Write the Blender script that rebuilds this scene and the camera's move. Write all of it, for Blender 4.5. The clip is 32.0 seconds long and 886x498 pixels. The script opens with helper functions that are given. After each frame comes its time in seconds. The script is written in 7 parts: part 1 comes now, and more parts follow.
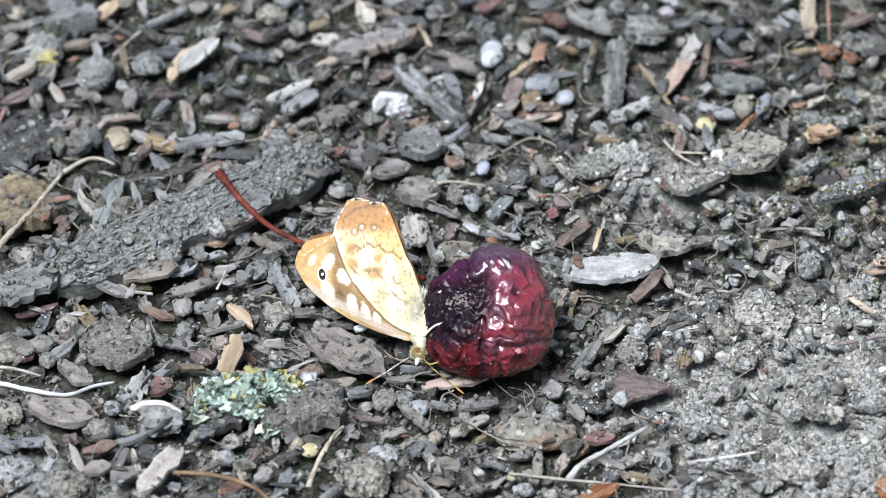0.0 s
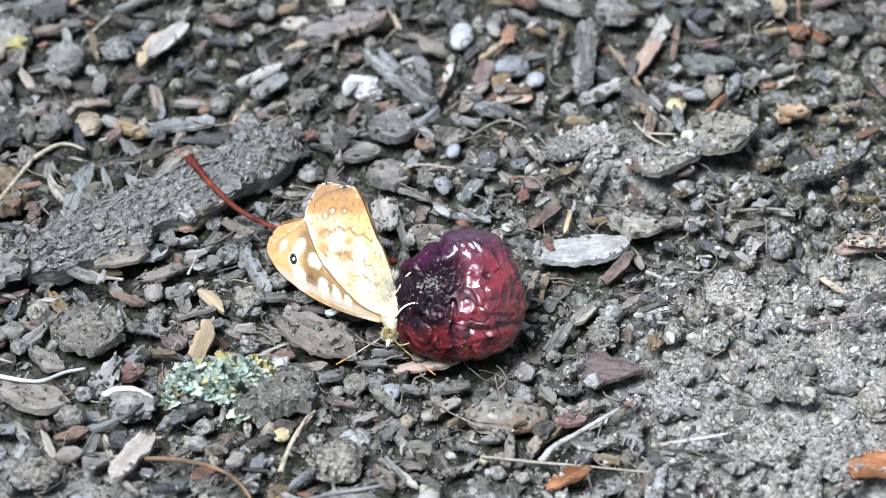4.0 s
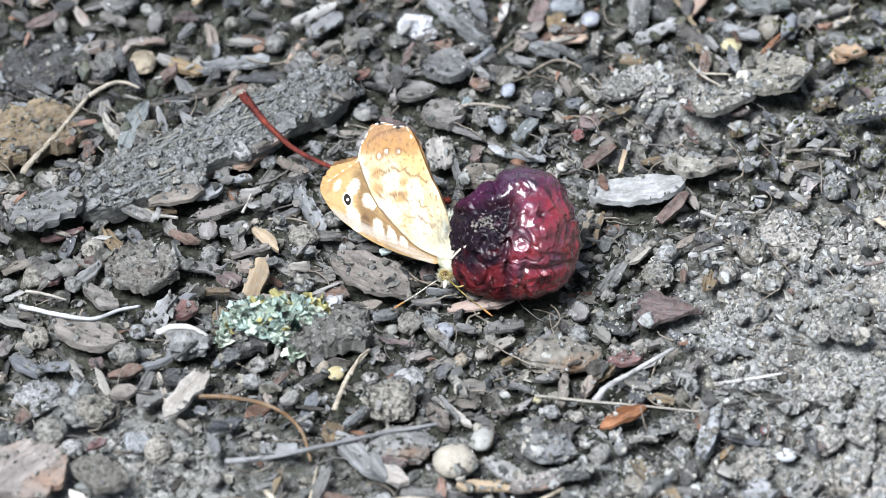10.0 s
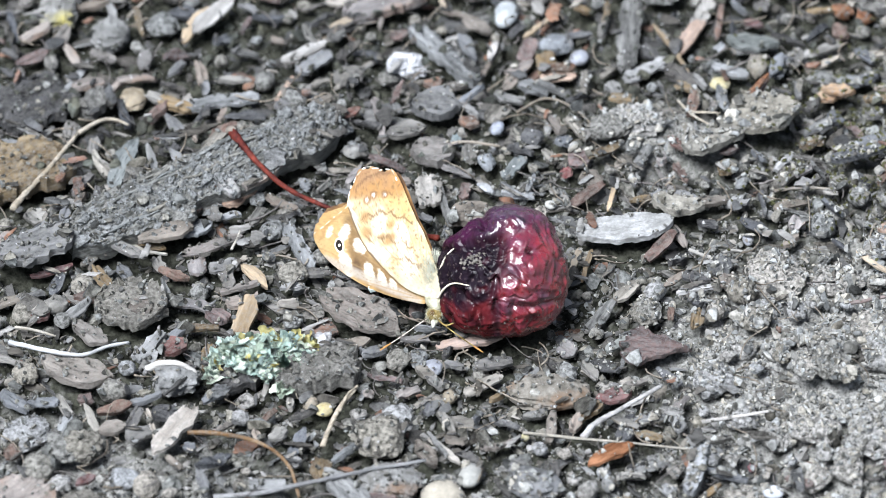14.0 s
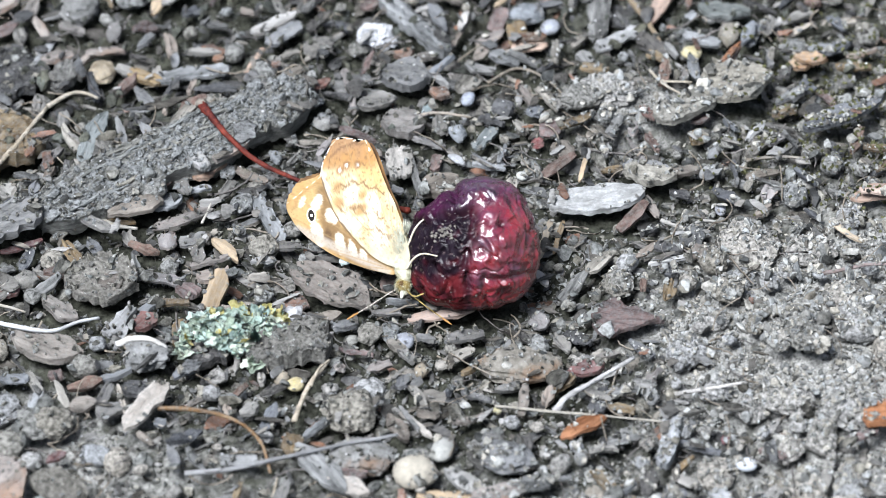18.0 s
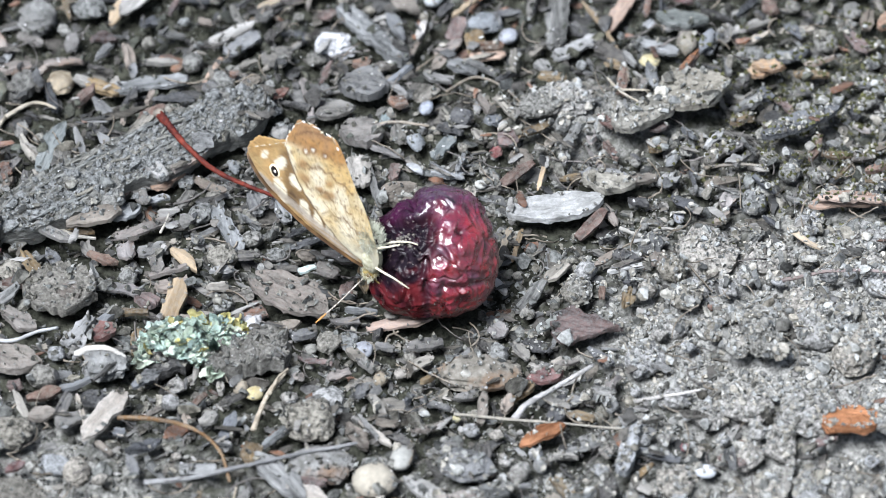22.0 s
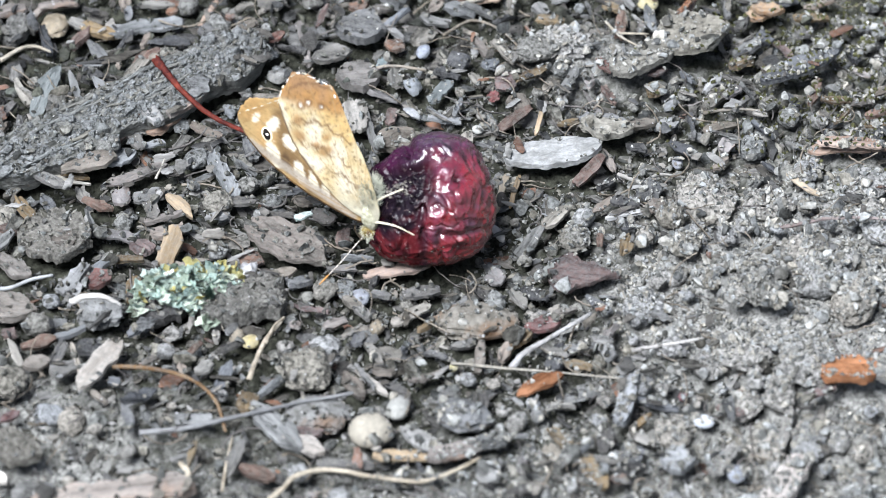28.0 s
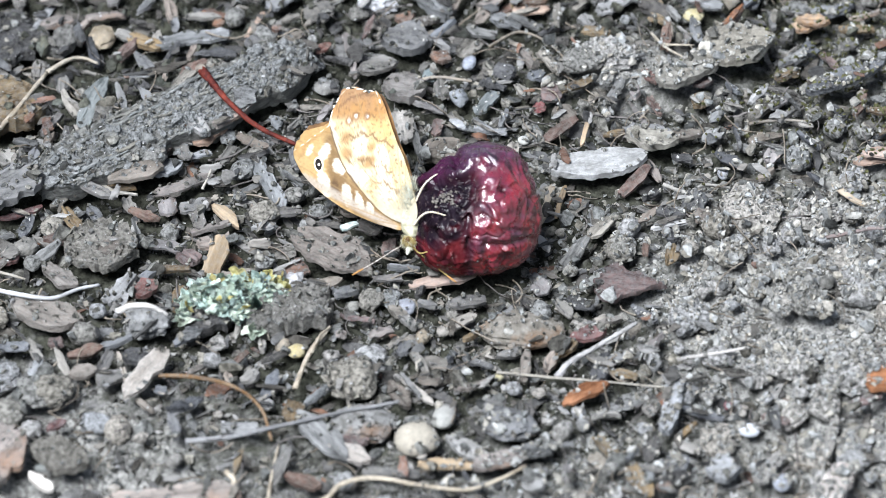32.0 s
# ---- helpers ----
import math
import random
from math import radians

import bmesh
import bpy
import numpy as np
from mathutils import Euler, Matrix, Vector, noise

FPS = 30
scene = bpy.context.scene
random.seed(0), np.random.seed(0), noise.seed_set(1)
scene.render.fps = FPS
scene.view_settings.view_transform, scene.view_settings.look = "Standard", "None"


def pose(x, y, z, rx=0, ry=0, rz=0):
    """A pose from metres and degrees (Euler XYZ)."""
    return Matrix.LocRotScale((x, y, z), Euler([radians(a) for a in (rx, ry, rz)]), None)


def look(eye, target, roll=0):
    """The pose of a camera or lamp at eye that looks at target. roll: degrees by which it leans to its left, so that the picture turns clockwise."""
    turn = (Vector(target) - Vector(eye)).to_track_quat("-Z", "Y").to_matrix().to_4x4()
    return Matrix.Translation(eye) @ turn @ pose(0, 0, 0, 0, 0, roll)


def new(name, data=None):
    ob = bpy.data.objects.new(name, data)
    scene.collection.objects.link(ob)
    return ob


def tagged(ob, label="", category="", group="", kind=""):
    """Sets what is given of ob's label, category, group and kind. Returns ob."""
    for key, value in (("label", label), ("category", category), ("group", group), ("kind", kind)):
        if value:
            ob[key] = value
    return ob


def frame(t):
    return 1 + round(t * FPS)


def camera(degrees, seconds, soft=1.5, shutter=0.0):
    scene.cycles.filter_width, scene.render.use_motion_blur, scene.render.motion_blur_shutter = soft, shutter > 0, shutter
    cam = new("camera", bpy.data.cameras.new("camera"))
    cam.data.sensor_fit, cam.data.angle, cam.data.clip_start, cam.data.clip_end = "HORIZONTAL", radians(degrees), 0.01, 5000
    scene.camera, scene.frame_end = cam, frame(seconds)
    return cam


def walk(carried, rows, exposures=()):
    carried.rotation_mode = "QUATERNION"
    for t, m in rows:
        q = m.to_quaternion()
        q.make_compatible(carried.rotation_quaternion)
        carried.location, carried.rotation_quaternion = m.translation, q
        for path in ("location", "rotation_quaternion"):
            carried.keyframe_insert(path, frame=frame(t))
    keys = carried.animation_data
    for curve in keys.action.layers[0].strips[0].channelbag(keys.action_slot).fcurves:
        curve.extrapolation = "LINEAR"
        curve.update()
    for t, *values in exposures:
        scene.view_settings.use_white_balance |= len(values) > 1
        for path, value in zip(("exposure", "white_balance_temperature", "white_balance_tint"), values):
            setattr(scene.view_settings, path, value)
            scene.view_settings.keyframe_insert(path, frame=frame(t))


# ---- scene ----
from mathutils.bvhtree import BVHTree

MM = 0.001
cam = camera(8.0, 32.0, soft=0.9)
cam.data.dof.use_dof = True
cam.data.dof.focus_distance = 0.880
cam.data.dof.aperture_fstop = 27
PATH = [
    (0, look((0.00000, -0.68709, 0.57654), (0.00000, 0.00000, 0), 0.000)),
    (0.5, look((-0.00039, -0.68681, 0.57619), (0.00198, 0.00064, 0), 0.092)),
    (1, look((-0.00099, -0.68548, 0.57558), (0.00418, 0.00034, 0), 0.142)),
    (1.5, look((0.00098, -0.68467, 0.57721), (0.00515, -0.00199, 0), 0.041)),
    (2, look((-0.00018, -0.68368, 0.57666), (0.00528, -0.00258, 0), 0.001)),
    (2.5, look((0.00095, -0.68399, 0.57642), (0.00490, -0.00276, 0), -0.181)),
    (3, look((0.00057, -0.68425, 0.57592), (0.00453, -0.00288, 0), -0.225)),
    (3.5, look((0.00184, -0.68485, 0.57763), (0.00438, -0.00295, 0), -0.328)),
    (5.5, look((0.00132, -0.68908, 0.57664), (0.00330, -0.00242, 0), -0.286)),
    (6, look((0.00181, -0.68922, 0.57637), (0.00315, -0.00027, 0), -0.391)),
    (6.5, look((0.00203, -0.68856, 0.57586), (0.00321, 0.00090, 0), -0.400)),
    (7, look((0.00199, -0.68572, 0.57617), (0.00292, -0.00438, 0), -0.409)),
    (7.5, look((0.00228, -0.68375, 0.57622), (0.00235, -0.00706, 0), -0.505)),
    (8, look((0.00117, -0.68229, 0.57688), (0.00019, -0.01133, 0), -0.408)),
    (8.5, look((0.00116, -0.68311, 0.57627), (-0.00267, -0.01587, 0), -0.546)),
    (9, look((0.00269, -0.68387, 0.57667), (-0.00121, -0.01412, 0), -0.686)),
    (9.5, look((0.00212, -0.68465, 0.57714), (-0.00143, -0.01447, 0), -0.554)),
    (10, look((0.00116, -0.68660, 0.57615), (-0.00357, -0.01683, 0), -0.508)),
    (10.5, look((0.00122, -0.68946, 0.57680), (-0.00091, -0.01444, 0), -0.278)),
    (11, look((-0.00023, -0.69278, 0.57608), (0.00276, -0.01298, 0), -0.025)),
    (11.5, look((0.00015, -0.69277, 0.57622), (0.00341, -0.01218, 0), -0.020)),
    (12, look((0.00011, -0.69323, 0.57571), (0.00273, -0.01031, 0), -0.023)),
    (12.5, look((-0.00037, -0.69177, 0.57674), (-0.00107, -0.00757, 0), -0.202)),
    (13, look((0.00224, -0.69068, 0.57597), (-0.00250, -0.00632, 0), -0.484)),
    (13.5, look((0.00135, -0.68954, 0.57631), (-0.00215, -0.00796, 0), -0.282)),
    (15.5, look((0.00251, -0.68762, 0.57630), (-0.00111, -0.00905, 0), -0.373)),
    (16, look((0.00188, -0.68624, 0.57655), (-0.00012, -0.00914, 0), -0.294)),
    (16.5, look((0.00218, -0.68555, 0.57609), (0.00200, -0.00943, 0), -0.309)),
    (17, look((0.00245, -0.68384, 0.57704), (0.00287, -0.01015, 0), -0.263)),
    (17.5, look((0.00235, -0.68406, 0.57672), (0.00247, -0.01271, 0), -0.319)),
    (18, look((0.00403, -0.68346, 0.57731), (0.00202, -0.01480, 0), -0.619)),
    (18.5, look((0.00333, -0.68303, 0.57692), (0.00217, -0.01566, 0), -0.612)),
    (19, look((0.00315, -0.68355, 0.57659), (0.00298, -0.01733, 0), -0.619)),
    (19.5, look((0.00290, -0.68365, 0.57740), (0.00493, -0.01913, 0), -0.487)),
    (20, look((0.00313, -0.68413, 0.57722), (0.00627, -0.01836, 0), -0.412)),
    (20.5, look((0.00269, -0.68485, 0.57694), (0.00662, -0.01736, 0), -0.337)),
    (21, look((0.00374, -0.68510, 0.57673), (0.00698, -0.01586, 0), -0.497)),
    (21.5, look((0.00445, -0.68505, 0.57663), (0.00741, -0.01338, 0), -0.566)),
    (22, look((0.00475, -0.68467, 0.57581), (0.00780, -0.01305, 0), -0.556)),
    (22.5, look((0.00376, -0.68411, 0.57618), (0.00819, -0.01326, 0), -0.480)),
    (23, look((0.00414, -0.68408, 0.57714), (0.00834, -0.01339, 0), -0.523)),
    (23.5, look((0.00344, -0.68488, 0.57620), (0.00848, -0.01353, 0), -0.471)),
    (24, look((0.00441, -0.68565, 0.57660), (0.00878, -0.01356, 0), -0.549)),
    (24.5, look((0.00471, -0.68535, 0.57685), (0.00947, -0.01364, 0), -0.553)),
    (25, look((0.00377, -0.68435, 0.57648), (0.01031, -0.01380, 0), -0.441)),
    (25.5, look((0.00504, -0.68300, 0.57627), (0.01060, -0.01442, 0), -0.554)),
    (27.5, look((0.00625, -0.67627, 0.57804), (0.00939, -0.02246, 0), -0.612)),
    (28, look((0.00503, -0.67520, 0.57915), (0.00809, -0.02432, 0), -0.527)),
    (28.5, look((0.00749, -0.67507, 0.57623), (0.00495, -0.02601, 0), -0.971)),
    (29, look((0.00647, -0.67470, 0.57713), (0.00346, -0.02649, 0), -0.972)),
    (29.5, look((0.00645, -0.67538, 0.57811), (0.00247, -0.02660, 0), -0.952)),
    (30, look((0.00557, -0.67605, 0.57750), (0.00154, -0.02658, 0), -0.936)),
    (30.5, look((0.00604, -0.67716, 0.57788), (0.00101, -0.02617, 0), -1.007)),
    (31, look((0.00508, -0.67801, 0.57727), (0.00094, -0.02505, 0), -0.940)),
    (31.5, look((0.00579, -0.67805, 0.57805), (0.00135, -0.02388, 0), -0.917)),
    (32, look((0.00568, -0.67908, 0.57699), (0.00179, -0.02212, 0), -0.924)),
]
walk(cam, PATH, exposures=[(0, 1.35), (1, 1.40), (2.5, 1.44), (20, 1.45), (28, 1.42), (32, 1.41)])

# ---------------------------------------------------------------- light
world = bpy.data.worlds.new("overcast_sky")
scene.world = world
world.use_nodes = True
wn = world.node_tree.nodes
sky = wn.new("ShaderNodeTexSky")
sky.sky_type = "NISHITA"
sky.sun_disc = False
sky.sun_elevation = radians(61)
sky.sun_rotation = radians(220)
sky.dust_density = 1.5
sky_grey = wn.new("ShaderNodeHueSaturation")
sky_grey.inputs["Saturation"].default_value = 0.7
world.node_tree.links.new(sky.outputs[0], sky_grey.inputs["Color"])
world.node_tree.links.new(sky_grey.outputs[0], wn["Background"].inputs["Color"])
wn["Background"].inputs["Strength"].default_value = 0.055

sun = new("sun", bpy.data.lights.new("sun", "SUN"))
sun.data.energy = 3.9
sun.data.angle = radians(27)
sun.data.color = (0.96, 1.0, 1.09)
sun.matrix_world = look((-0.31, -0.37, 0.87), (0, 0, 0))


# ---------------------------------------------------------------- materials
def rgba(c):
    return (c[0], c[1], c[2], 1.0)


def material(name, dark, light, scale=700.0, rough=0.9, bump=0.4, fine=3000.0, vary=0.25, stretch=(1, 1, 1),
             tint=None, island=False, spec=0.1, metal=0.0, coat=0.0, contrast=(0.39, 0.64), dust=0.0, depth=0.001):
    """Two-scale noise between two colours, brightness varied from piece to piece, fine relief."""
    m = bpy.data.materials.new(name)
    m.use_nodes = True
    nt = m.node_tree
    n, link = nt.nodes, nt.links.new
    b = n["Principled BSDF"]
    co = n.new("ShaderNodeTexCoord")
    mp = n.new("ShaderNodeMapping")
    mp.inputs["Scale"].default_value = stretch
    link(co.outputs["Object"], mp.inputs["Vector"])
    if island:
        rnd = n.new("ShaderNodeNewGeometry").outputs["Random Per Island"]
    else:
        rnd = n.new("ShaderNodeObjectInfo").outputs["Random"]
    n1 = n.new("ShaderNodeTexNoise")
    n1.noise_dimensions = "4D"
    n1.inputs["Scale"].default_value = scale
    n1.inputs["Detail"].default_value = 6
    n1.inputs["Roughness"].default_value = 0.65
    wm = n.new("ShaderNodeMath")
    wm.operation = "MULTIPLY"
    wm.inputs[1].default_value = 37.0
    link(rnd, wm.inputs[0])
    link(wm.outputs[0], n1.inputs["W"])
    link(mp.outputs[0], n1.inputs["Vector"])
    r1 = n.new("ShaderNodeValToRGB")
    r1.color_ramp.elements[0].position, r1.color_ramp.elements[1].position = contrast
    r1.color_ramp.elements[0].color, r1.color_ramp.elements[1].color = rgba(dark), rgba(light)
    link(n1.outputs[0], r1.inputs[0])
    colour = r1.outputs[0]
    if tint:
        mid = n.new("ShaderNodeTexNoise")
        mid.inputs["Scale"].default_value = scale * 0.22
        mid.inputs["Detail"].default_value = 3
        link(co.outputs["Object"], mid.inputs["Vector"])
        rr = n.new("ShaderNodeMapRange")
        rr.inputs["From Min"].default_value, rr.inputs["From Max"].default_value = 0.5, 0.68
        link(mid.outputs[0], rr.inputs["Value"])
        mx = n.new("ShaderNodeMix")
        mx.data_type = "RGBA"
        link(rr.outputs[0], mx.inputs[0])
        link(colour, mx.inputs[6])
        mx.inputs[7].default_value = rgba(tint)
        colour = mx.outputs[2]
    if dust:
        dn = n.new("ShaderNodeTexNoise")
        dn.inputs["Scale"].default_value = 1900
        dn.inputs["Detail"].default_value = 7
        dn.inputs["Roughness"].default_value = 0.72
        link(co.outputs["Object"], dn.inputs["Vector"])
        dr = n.new("ShaderNodeMapRange")
        dr.inputs["From Min"].default_value, dr.inputs["From Max"].default_value = 0.42, 0.63
        dr.inputs["To Max"].default_value = dust
        link(dn.outputs[0], dr.inputs["Value"])
        dx = n.new("ShaderNodeMix")
        dx.data_type = "RGBA"
        link(dr.outputs[0], dx.inputs[0])
        link(colour, dx.inputs[6])
        dx.inputs[7].default_value = (0.17, 0.17, 0.158, 1)
        colour = dx.outputs[2]
    hsv = n.new("ShaderNodeHueSaturation")
    vr = n.new("ShaderNodeMapRange")
    vr.inputs["To Min"].default_value, vr.inputs["To Max"].default_value = 1 - vary, 1 + vary
    link(rnd, vr.inputs["Value"])
    link(vr.outputs[0], hsv.inputs["Value"])
    if vary:
        odd = n.new("ShaderNodeMath")
        odd.operation = "MULTIPLY"
        odd.inputs[1].default_value = 7.31
        link(rnd, odd.inputs[0])
        part_of = n.new("ShaderNodeMath")
        part_of.operation = "FRACT"
        link(odd.outputs[0], part_of.inputs[0])
        cast = n.new("ShaderNodeValToRGB")
        cast.color_ramp.elements[0].color, cast.color_ramp.elements[1].color = (0.95, 1.0, 1.07, 1), (1.06, 1.0, 0.91, 1)
        link(part_of.outputs[0], cast.inputs[0])
        tone = n.new("ShaderNodeMix")
        tone.data_type = "RGBA"
        tone.blend_type = "MULTIPLY"
        tone.inputs[0].default_value = 1.0
        link(colour, tone.inputs[6])
        link(cast.outputs[0], tone.inputs[7])
        colour = tone.outputs[2]
    link(colour, hsv.inputs["Color"])
    link(hsv.outputs[0], b.inputs["Base Color"])
    b.inputs["Roughness"].default_value = rough
    b.inputs["Specular IOR Level"].default_value = spec
    b.inputs["Metallic"].default_value = metal
    b.inputs["Coat Weight"].default_value = coat
    n2 = n.new("ShaderNodeTexNoise")
    n2.inputs["Scale"].default_value = fine
    n2.inputs["Detail"].default_value = 6
    n2.inputs["Roughness"].default_value = 0.7
    link(mp.outputs[0], n2.inputs["Vector"])
    bp = n.new("ShaderNodeBump")
    bp.inputs["Strength"].default_value = bump
    bp.inputs["Distance"].default_value = depth
    link(n2.outputs[0], bp.inputs["Height"])
    link(bp.outputs[0], b.inputs["Normal"])
    return m


def soil_material():
    """Damp dark soil that turns pale and dry where the crust is, by the sheet's own dryness."""
    m = material("damp_grey_soil", (0.010, 0.0105, 0.0075), (0.060, 0.062, 0.047), 900, 0.95, 1.0, 1500, 0.0, depth=0.0006)
    n, link = m.node_tree.nodes, m.node_tree.links.new
    b = n["Principled BSDF"]
    damp = b.inputs["Base Color"].links[0].from_socket
    co = n.new("ShaderNodeTexCoord")
    grain = n.new("ShaderNodeTexNoise")
    grain.inputs["Scale"].default_value = 1500
    grain.inputs["Detail"].default_value = 6
    grain.inputs["Roughness"].default_value = 0.7
    link(co.outputs["Object"], grain.inputs["Vector"])
    ramp = n.new("ShaderNodeValToRGB")
    ramp.color_ramp.elements[0].position, ramp.color_ramp.elements[1].position = 0.38, 0.60
    ramp.color_ramp.elements[0].color, ramp.color_ramp.elements[1].color = (0.11, 0.110, 0.100, 1), (0.37, 0.367, 0.343, 1)
    link(grain.outputs[0], ramp.inputs[0])
    dry = n.new("ShaderNodeVertexColor")
    dry.layer_name = "dryness"
    mix = n.new("ShaderNodeMix")
    mix.data_type = "RGBA"
    link(dry.outputs["Color"], mix.inputs[0])
    link(damp, mix.inputs[6])
    link(ramp.outputs[0], mix.inputs[7])
    link(mix.outputs[2], b.inputs["Base Color"])
    return m


SOIL = soil_material()
WET_CRUMB = material("wet_soil_crumb", (0.022, 0.023, 0.017), (0.088, 0.092, 0.074), 900, 0.6, 1.0, 3200, 0.6, island=True, spec=0.3, depth=0.0004)
CRUMB = material("soil_crumb", (0.055, 0.055, 0.049), (0.205, 0.205, 0.187), 900, 0.9, 1.0, 3200, 0.75, island=True, depth=0.0004)
PALE_CRUMB = material("pale_soil_crumb", (0.135, 0.135, 0.122), (0.36, 0.358, 0.334), 900, 0.95, 1.0, 3200, 0.6, island=True, depth=0.0004)
SHARD = material("weathered_chip_shard", (0.045, 0.043, 0.040), (0.20, 0.194, 0.182), 420, 0.9, 0.9, 2600, 0.65, stretch=(0.5, 1, 1), island=True, dust=0.5, depth=0.0005)
DARK_SHARD = material("dark_damp_shard", (0.018, 0.017, 0.016), (0.075, 0.073, 0.070), 420, 0.75, 0.9, 2600, 0.5, stretch=(0.5, 1, 1), island=True, dust=0.3, spec=0.25, depth=0.0005)
LITTER = material("weathered_litter", (0.011, 0.010, 0.009), (0.22, 0.212, 0.197), 420, 0.9, 0.8, 1600, 0.65, stretch=(0.35, 1, 1), island=True, dust=0.6)
BROWN_BIT = material("red_brown_litter", (0.05, 0.028, 0.020), (0.24, 0.125, 0.08), 300, 0.8, 0.6, 1600, 0.4, stretch=(0.3, 1, 1), island=True, dust=0.5)
WOOD = {
    "grey": material("grey_weathered_wood", (0.04, 0.04, 0.038), (0.30, 0.298, 0.285), 420, 0.9, 0.9, 1300, 0.15, stretch=(0.18, 1, 1), dust=0.5),
    "dark": material("dark_wet_bark", (0.018, 0.018, 0.019), (0.085, 0.086, 0.09), 320, 0.7, 0.9, 1300, 0.15, stretch=(0.3, 1, 1), dust=0.4),
    "slate": material("blue_grey_flake", (0.055, 0.056, 0.058), (0.19, 0.194, 0.198), 360, 0.75, 0.7, 1300, 0.15, stretch=(0.3, 1, 1), dust=0.6),
    "pale": material("pale_dry_wood", (0.17, 0.155, 0.135), (0.44, 0.415, 0.375), 340, 0.85, 0.7, 1300, 0.1, stretch=(0.12, 1, 1), dust=0.4),
    "tan": material("tan_dry_husk", (0.15, 0.115, 0.075), (0.42, 0.345, 0.25), 300, 0.8, 0.6, 1300, 0.1, stretch=(0.15, 1, 1), dust=0.4),
    "orange": material("orange_bud_scale", (0.05, 0.028, 0.020), (0.27, 0.155, 0.105), 360, 0.75, 0.8, 1300, 0.15, stretch=(0.3, 1, 1), dust=0.75),
    "brown": material("brown_dead_leaf", (0.06, 0.053, 0.048), (0.235, 0.208, 0.19), 360, 0.7, 0.8, 1300, 0.12, stretch=(0.5, 1, 1), dust=0.6),
    "red": material("red_brown_skin", (0.05, 0.02, 0.018), (0.19, 0.095, 0.085), 320, 0.6, 0.6, 1300, 0.12, dust=0.5),
    "pinkwood": material("pinkish_split_wood", (0.16, 0.10, 0.07), (0.44, 0.33, 0.26), 340, 0.85, 0.7, 1300, 0.1, stretch=(0.12, 1, 1), dust=0.4),
    "white": material("white_bleached_fibre", (0.27, 0.26, 0.24), (0.54, 0.53, 0.505), 400, 0.8, 0.4, 1300, 0.05, stretch=(0.2, 1, 1)),
    "green": material("mossy_green", (0.035, 0.038, 0.018), (0.115, 0.122, 0.062), 700, 0.95, 0.9, 1500, 0.2),
    "soil": material("soil_clod_grey", (0.07, 0.07, 0.063), (0.29, 0.288, 0.268), 1600, 0.95, 1.0, 2200, 0.15, contrast=(0.38, 0.60), depth=0.0008),
    "palesoil": material("pale_soil_clod", (0.12, 0.119, 0.112), (0.42, 0.415, 0.397), 1600, 0.95, 1.0, 2200, 0.12, contrast=(0.38, 0.60), depth=0.0008),
    "stone": material("grey_stone", (0.10, 0.104, 0.104), (0.29, 0.298, 0.30), 460, 0.85, 0.8, 1500, 0.12, dust=0.5),
    "whitestone": material("cream_pebble", (0.17, 0.16, 0.138), (0.35, 0.335, 0.29), 300, 0.7, 0.3, 1500, 0.08, dust=0.4),
    "bluestone": material("bluish_pebble", (0.28, 0.30, 0.325), (0.48, 0.50, 0.53), 300, 0.6, 0.1, 1500, 0.08, dust=0.2),
    "paper": material("white_flake", (0.28, 0.285, 0.295), (0.72, 0.73, 0.745), 700, 0.8, 0.8, 1500, 0.05, dust=0.5),
}


def more(name, dark, light, stretch=(0.2, 1, 1), scale=260, rough=0.88, bump=0.6, tint=None):
    WOOD[name] = material(name + "_litter", dark, light, scale * 2.0, rough, bump * 1.3, 1300, 0.12, stretch=stretch, tint=tint, dust=0.55)


more("lichenstone", (0.100, 0.105, 0.105), (0.290, 0.302, 0.308), (1, 1, 1), 400, tint=(0.36, 0.33, 0.10))
more("tanstone", (0.157, 0.135, 0.099), (0.338, 0.301, 0.240), (1, 1, 1))
more("soilflake", (0.095, 0.095, 0.089), (0.33, 0.33, 0.315), (0.9, 1, 1), 560, 0.95, 1.0)
more("straw", (0.271, 0.234, 0.176), (0.509, 0.466, 0.386), (0.1, 1, 1))
more("slategreen", (0.093, 0.101, 0.093), (0.245, 0.257, 0.239), (0.3, 1, 1))
more("palegrey", (0.160, 0.158, 0.150), (0.373, 0.367, 0.355))
more("rot", (0.058, 0.037, 0.019), (0.247, 0.186, 0.107), (0.1, 1, 1), 200)
more("ridge", (0.09, 0.091, 0.085), (0.36, 0.362, 0.342), (0.8, 1, 1), 560, 0.95, 1.0)
more("tangrey", (0.085, 0.077, 0.070), (0.234, 0.216, 0.198), (0.5, 1, 1))
more("cream", (0.293, 0.266, 0.235), (0.499, 0.474, 0.438), (0.12, 1, 1))
more("ochre", (0.104, 0.057, 0.025), (0.245, 0.159, 0.086), (0.15, 1, 1))
more("bluestone2", (0.163, 0.168, 0.184), (0.334, 0.347, 0.377), (1, 1, 1), 350, 0.6, 0.3)
more("yellowstone", (0.250, 0.219, 0.113), (0.448, 0.411, 0.264), (1, 1, 1), 350, 0.7, 0.3)
more("brownstone", (0.104, 0.099, 0.088), (0.272, 0.269, 0.254), (1, 1, 1), 420, 0.85, 0.6, tint=(0.20, 0.12, 0.07))
more("palestick", (0.247, 0.241, 0.231), (0.487, 0.475, 0.463), (0.15, 1, 1))
more("redbrown", (0.055, 0.036, 0.032), (0.185, 0.128, 0.112), (0.5, 1, 1))
